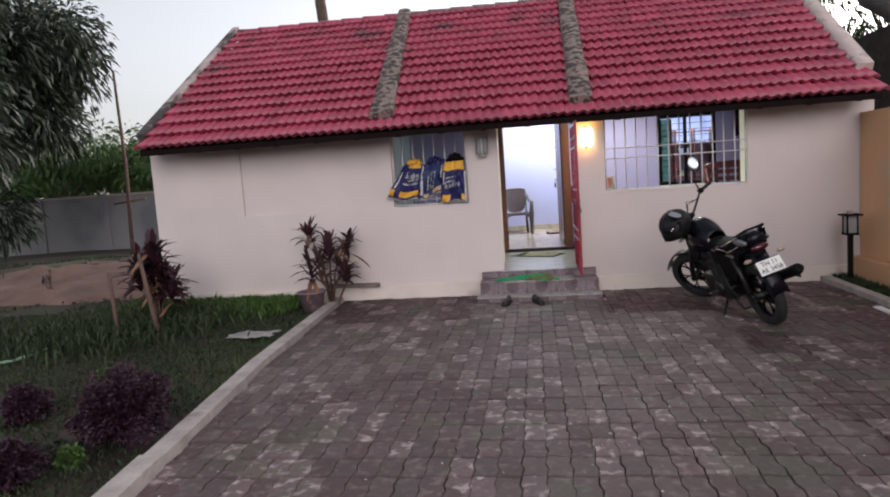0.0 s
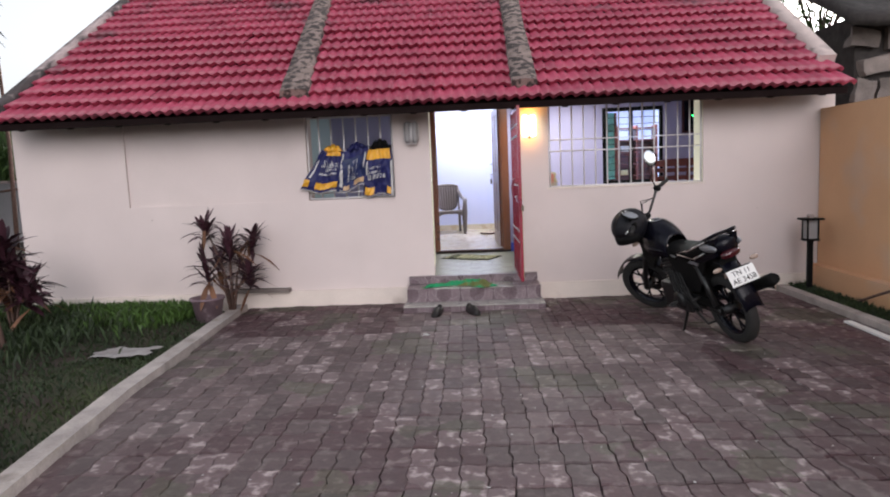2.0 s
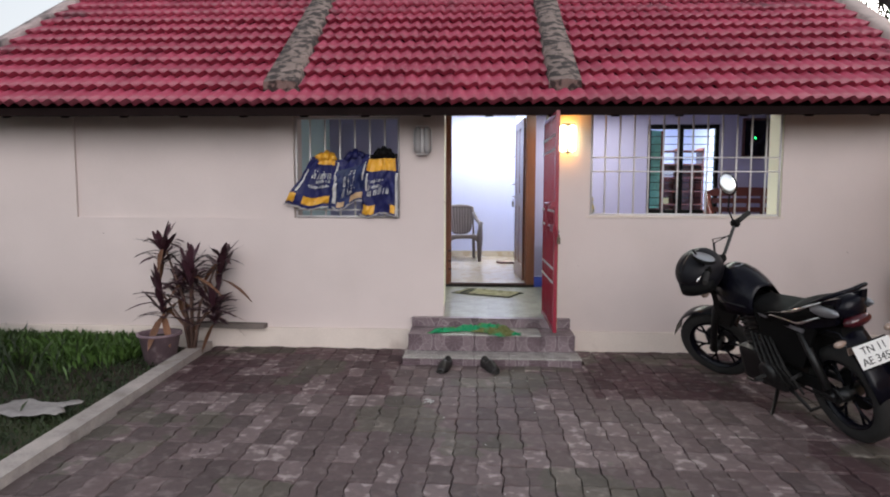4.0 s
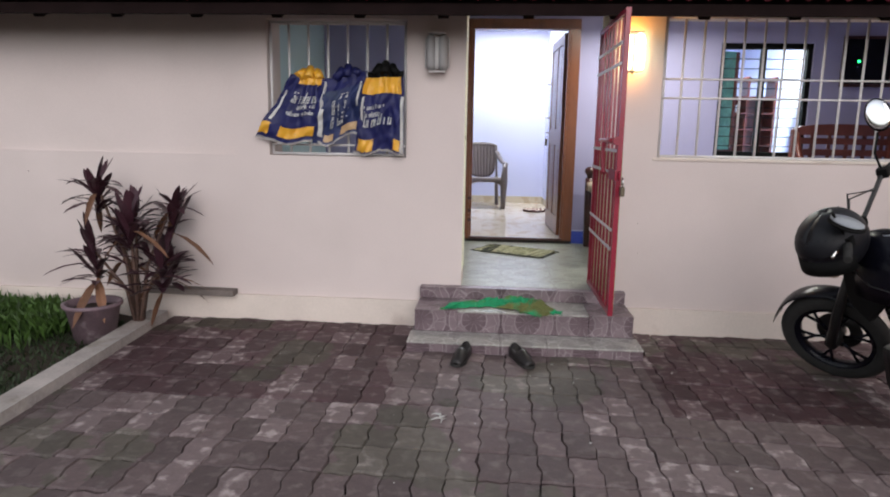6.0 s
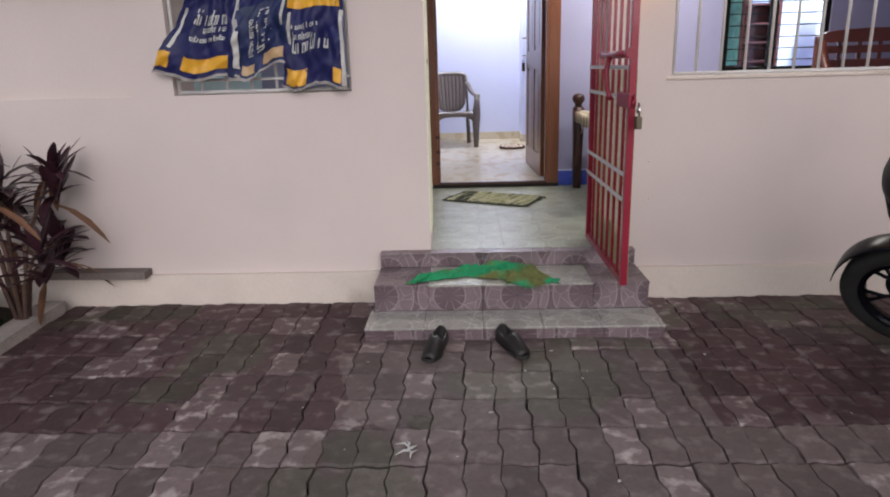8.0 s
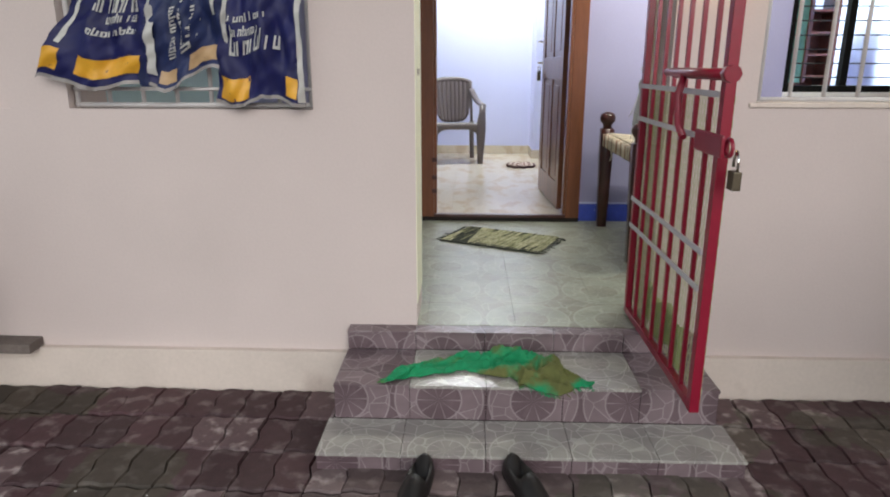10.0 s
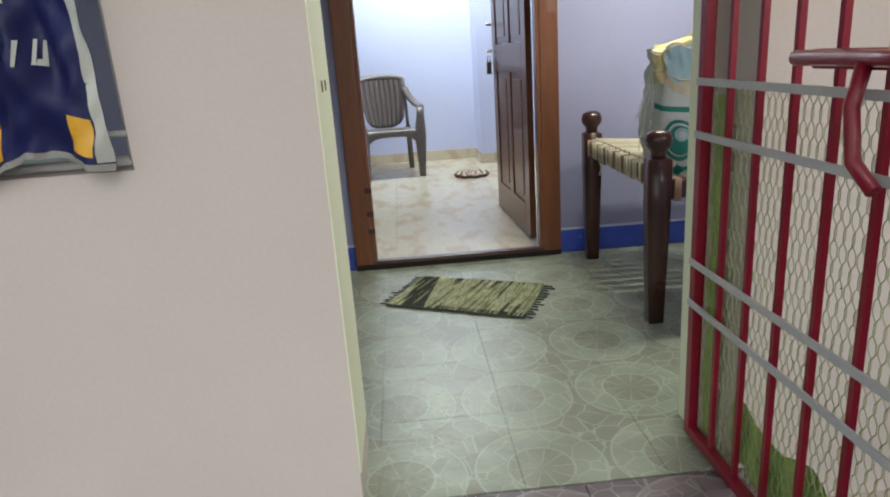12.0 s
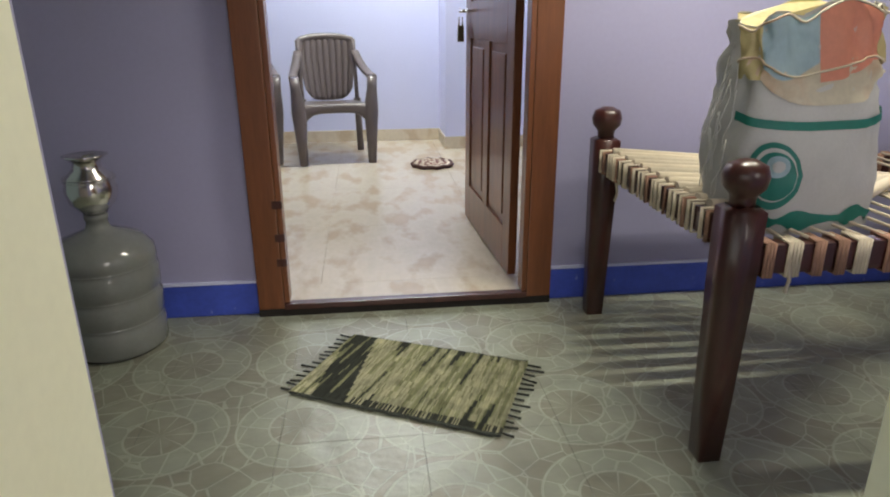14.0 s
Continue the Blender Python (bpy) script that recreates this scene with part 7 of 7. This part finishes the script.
rear_window()
cab = base("lattice_shelf", "tall brown lattice shelf with small goods in the bright back room", "shelf")
box_part("back_panel", 2.4, 3.49, 12.605, 12.62, ROOMFLOOR, 1.95, REDWOOD, cab)
for x in (2.44, 2.78, 3.12, 3.46):
    box_part("upright", x, x + 0.03, 12.3, 12.6, ROOMFLOOR, 2.2, REDWOOD, cab)
for i in range(9):
    z = 0.5 + i * 0.205
    for x in (2.471, 2.811, 3.151):
        box_part("shelf_board", x, x + 0.308, 12.3, 12.6, z, z + 0.02, REDWOOD, cab)
for i in range(7):
    box_part("carton", 2.52 + (i % 2) * 0.34, 2.64 + (i % 2) * 0.34 + 0.03 * (i % 3), 12.35, 12.5, 0.521 + (i + 1) * 0.205, 0.62 + (i + 1) * 0.205, (CREAMPRINT, PEACHPRINT, WHITESACK)[i % 3], cab)
pic = base("wall_panel", "dark framed wall panel with a small green light on the violet wall", "wall panel", pose(3.5, VB - 0.002, 2.18))
box_part("frame", -0.24, 0.24, -0.03, -0.001, -0.24, 0.24, DARKWOOD, pic, bevel=0.005)
box_part("face", -0.21, 0.21, -0.036, -0.031, -0.21, 0.21, BLACKGLOSS, pic)
box_part("indicator_light", -0.1, -0.082, -0.044, -0.037, -0.009, 0.009, glow("green_indicator", (0.02, 1.0, 0.15), 6.0), pic)
tube_fix = base("tube_light", "white tube light fitting under the room ceiling", "ceiling light", pose(0.15, 12.9, 3.0))
box_part("fitting", -0.62, 0.62, -0.03, 0.03, 0.03, 0.095, WHITE, tube_fix, bevel=0.004)
tube_part("tube", [(-0.6, 0, 0.01), (0.6, 0, 0.01)], 0.014, glow("tube_glass", (0.95, 0.98, 1.0), 8.0), tube_fix)
tube2 = base("tube_light", "white tube light fitting under the verandah ceiling", "ceiling light", pose(1.3, 9.6, 2.5))
box_part("fitting", -0.62, 0.62, -0.03, 0.03, 0.06, 0.095, WHITE, tube2, bevel=0.004)
tube_part("tube", [(-0.6, 0, 0.045), (0.6, 0, 0.045)], 0.014, glow("dim_tube_glass", (1.0, 0.97, 0.88), 2.5), tube2)
sock = base("latch_holes", "two small dark screw holes worn into the yellow reveal", "hole", pose(-0.2963, F + 0.11, 1.4))
for y in (0.0, 0.075):
    box_part("hole", 0, 0.0015, y - 0.011, y + 0.011, -0.013, 0.013, STEM, sock, bevel=0.0005)


# ---- pieces of roof, floor and yard ----
def tile_mesh():
    bm = bmesh.new()
    g = []
    n = 20
    for s in (0.0, TE + 0.04):
        row = []
        for i in range(n + 1):
            u = i / n
            q = (2 * u) % 1 if u < 1 else 0.0
            q = q / 0.64 * 0.5 if q < 0.64 else 0.5 + (q - 0.64) / 0.36 * 0.5
            h = 0.029 * (0.5 - 0.5 * math.cos(2 * math.pi * q))
            row.append((u * (TW + 0.014), s, h))
        g.append(row)
    up = add_sheet(bm, g)
    lip = [bm.verts.new((x, 0.045, h - 0.05)) for x, s, h in g[0]]
    for i in range(n):
        bm.faces.new((up[i], lip[i], lip[i + 1], up[i + 1]))
    me = bpy.data.meshes.new("roof_tile")
    bm.to_mesh(me)
    bm.free()
    me.materials.append(TILE)
    return me


def roof_tiles():
    roof = base("roof_front", "red painted clay tile roof, faded and sooty in places", "roof", kind="structure")
    me = tile_mesh()
    c = 1 / math.sqrt(1 + SLOPE * SLOPE)
    rot = math.degrees(math.atan(SLOPE))
    rnd = random.Random(5)
    rest_v, rest_f = [], []
    src = [v.co.copy() for v in me.vertices]
    faces = [tuple(p.vertices) for p in me.polygons]
    for r in range(ROWS_N):
        for k in range(COLS):
            s = -0.02 + r * TE
            x = roof_left(s) + (roof_right(s) - roof_left(s)) * k / COLS + rnd.uniform(-0.004, 0.004)
            p = roof_point(x, s, 0.03 + rnd.uniform(0, 0.006))
            m = pose(*p, rot - 8.2 + rnd.uniform(-0.6, 0.6), rnd.uniform(-0.6, 0.6), rnd.uniform(-0.8, 0.8))
            if r < 8 and 1 <= k < 38:
                ob = new("roof_tile", me)
                ob.parent = roof
                ob.matrix_basis = m
            else:
                o = len(rest_v)
                rest_v += [m @ v for v in src]
                rest_f += [tuple(i + o for i in f) for f in faces]
    me2 = bpy.data.meshes.new("roof_tiles_upper")
    me2.from_pydata(rest_v, [], rest_f)
    me2.materials.append(TILE)
    me2.shade_smooth()
    ob = new("roof_tiles_upper", me2)
    ob.parent = roof
    tagged(ob, kind="stuff")
    for i in range(24):
        x = -5.3 + i * 0.41
        bm = bmesh.new()
        g = []
        for j in range(2):
            ww = 0.15 if j == 0 else 0.13
            g.append([(j * 0.43, ww * math.cos(math.pi * q / 8), 0.09 * math.sin(math.pi * q / 8) + (0.02 if j == 0 else 0)) for q in range(9)])
        add_sheet(bm, g)
        bmesh.ops.transform(bm, verts=bm.verts, matrix=pose(x, RIDGE_Y, roof_z(RIDGE_Y) - 0.1))
        part("ridge_tile", bm, TILE if i < 8 else RIDGEM, roof, "sooty grey ridge tile" if i >= 8 else "", thick=0.012)


roof_tiles()


litter = base("litter", "small scraps of white paper and leaf bits on the pavers", "litter", kind="stuff")
rnd = random.Random(61)
bm = bmesh.new()
for i in range(150):
    x, y = rnd.uniform(-2.0, 2.9), rnd.uniform(1.5, 7.4)
    r = rnd.uniform(0.003, 0.009)
    a = rnd.uniform(0, 6.3)
    add_sheet(bm, [[(x + r * (u * math.cos(a) - v * math.sin(a) * 0.6), y + r * (u * math.sin(a) + v * math.cos(a) * 0.6), 0.006 + 0.3 * r * abs(u)) for u in (-1, 0, 1)] for v in (-1, 1)])
for k in range(5):
    x, y, a = -0.33 + 0.012 * k, 6.52 + 0.01 * (k % 3), 0.5 + 0.9 * k
    add_tube(bm, [(x, y, 0.005), (x + 0.035 * math.cos(a), y + 0.035 * math.sin(a), 0.012), (x + 0.07 * math.cos(a + 0.3), y + 0.06 * math.sin(a + 0.3), 0.005)], [0.002, 0.005, 0.001], 5)
part("scraps", bm, WHITESACK, litter, "", "stuff")


def tile_floor(name, mat, x0, x1, y0, y1, z, size, label):
    fl = base(name, label, "floor", kind="structure")
    nx, ny = math.ceil((x1 - x0) / size), math.ceil((y1 - y0) / size)
    for i in range(nx):
        for j in range(ny):
            a, c = x0 + i * size, y0 + j * size
            box_part("floor_tile", a + 0.0006, min(a + size, x1) - 0.0006, c + 0.0006, min(c + size, y1) - 0.0006, z - 0.01, z, mat, fl)


tile_floor("verandah_floor", FLOORTILE, VL, VR, F + 0.003, VB - 0.015, FLOOR, 0.4, "grey green tiles printed with broken stone circles")
tile_floor("room_floor", ROOMTILE, -2.6, 1.65, VB + 0.145, RB - 0.013, ROOMFLOOR, 0.8, "glossy cream marble look floor tiles")


def paver_mesh(w, l, z):
    """An interlocking paver with zigzag long sides."""
    zig = [(0.0, 0), (0.004, 0.16), (0.01, 0.34), (-0.009, 0.62), (-0.003, 0.82), (0.0, 1)]
    out = [(u, v * l) for u, v in zig] + [(w * 0.28, l + 0.008), (w * 0.72, l - 0.007)] + [(w + u, v * l) for u, v in zig[::-1]] + [(w * 0.72, -0.007), (w * 0.28, 0.008)]
    bm = bmesh.new()
    cx, cy = w / 2, l / 2
    rings = []
    for s, h in ((0.972, -0.035), (0.972, -0.008), (0.915, 0.0)):
        rings.append([bm.verts.new((cx + (x - cx) * (1 - (1 - s) * 0.75), cy + (y - cy) * (1 - (1 - s) * 1.2), h)) for x, y in out])
    k = len(out)
    for a, c in zip(rings, rings[1:]):
        for i in range(k):
            bm.faces.new((a[i], a[(i + 1) % k], c[(i + 1) % k], c[i]))
    bm.faces.new(rings[-1])
    bmesh.ops.recalc_face_normals(bm, faces=bm.faces)
    me = bpy.data.meshes.new("paver")
    bm.to_mesh(me)
    bm.free()
    return me


def pavers():
    floor = base("pavement_pavers", "interlocking concrete pavers, grey with dark red areas, dusty and damp", "pavement", kind="structure")
    w, l = 0.134, 0.245
    me = paver_mesh(w, l, 0)
    me.materials.append(PAVER)
    rnd = random.Random(9)
    src = [v.co.copy() for v in me.vertices]
    faces = [tuple(p.vertices) for p in me.polygons]
    vs, fs = [], []
    for i in range(46):
        for j in range(60):
            x, y = -2.52 + i * w, 8.16 - (j + 1) * l + (i % 2) * 0.0
            if x + w < kerb_x(y) + 0.17 or x + w > kerb_right_x(y) + 0.02:
                continue
            if y > 7.2 and -0.64 < x + w / 2 < 0.94 and y + l / 2 > 7.58:
                continue
            m = pose(x + rnd.uniform(-0.002, 0.002), y + rnd.uniform(-0.003, 0.003), rnd.uniform(-0.004, 0.003), rnd.uniform(-0.9, 0.9), rnd.uniform(-0.9, 0.9), rnd.uniform(-0.7, 0.7))
            if -1.1 < x < 1.6 and 5.1 < y < 7.8:
                ob = new("paver", me)
                ob.parent = floor
                ob.matrix_basis = m
            else:
                o = len(vs)
                vs += [m @ v for v in src]
                fs += [tuple(q + o for q in f) for f in faces]
    me2 = bpy.data.meshes.new("pavers_joined")
    me2.from_pydata(vs, [], fs)
    me2.materials.append(PAVER)
    ob = new("pavers_joined", me2)
    ob.parent = floor
    tagged(ob, kind="stuff")


pavers()
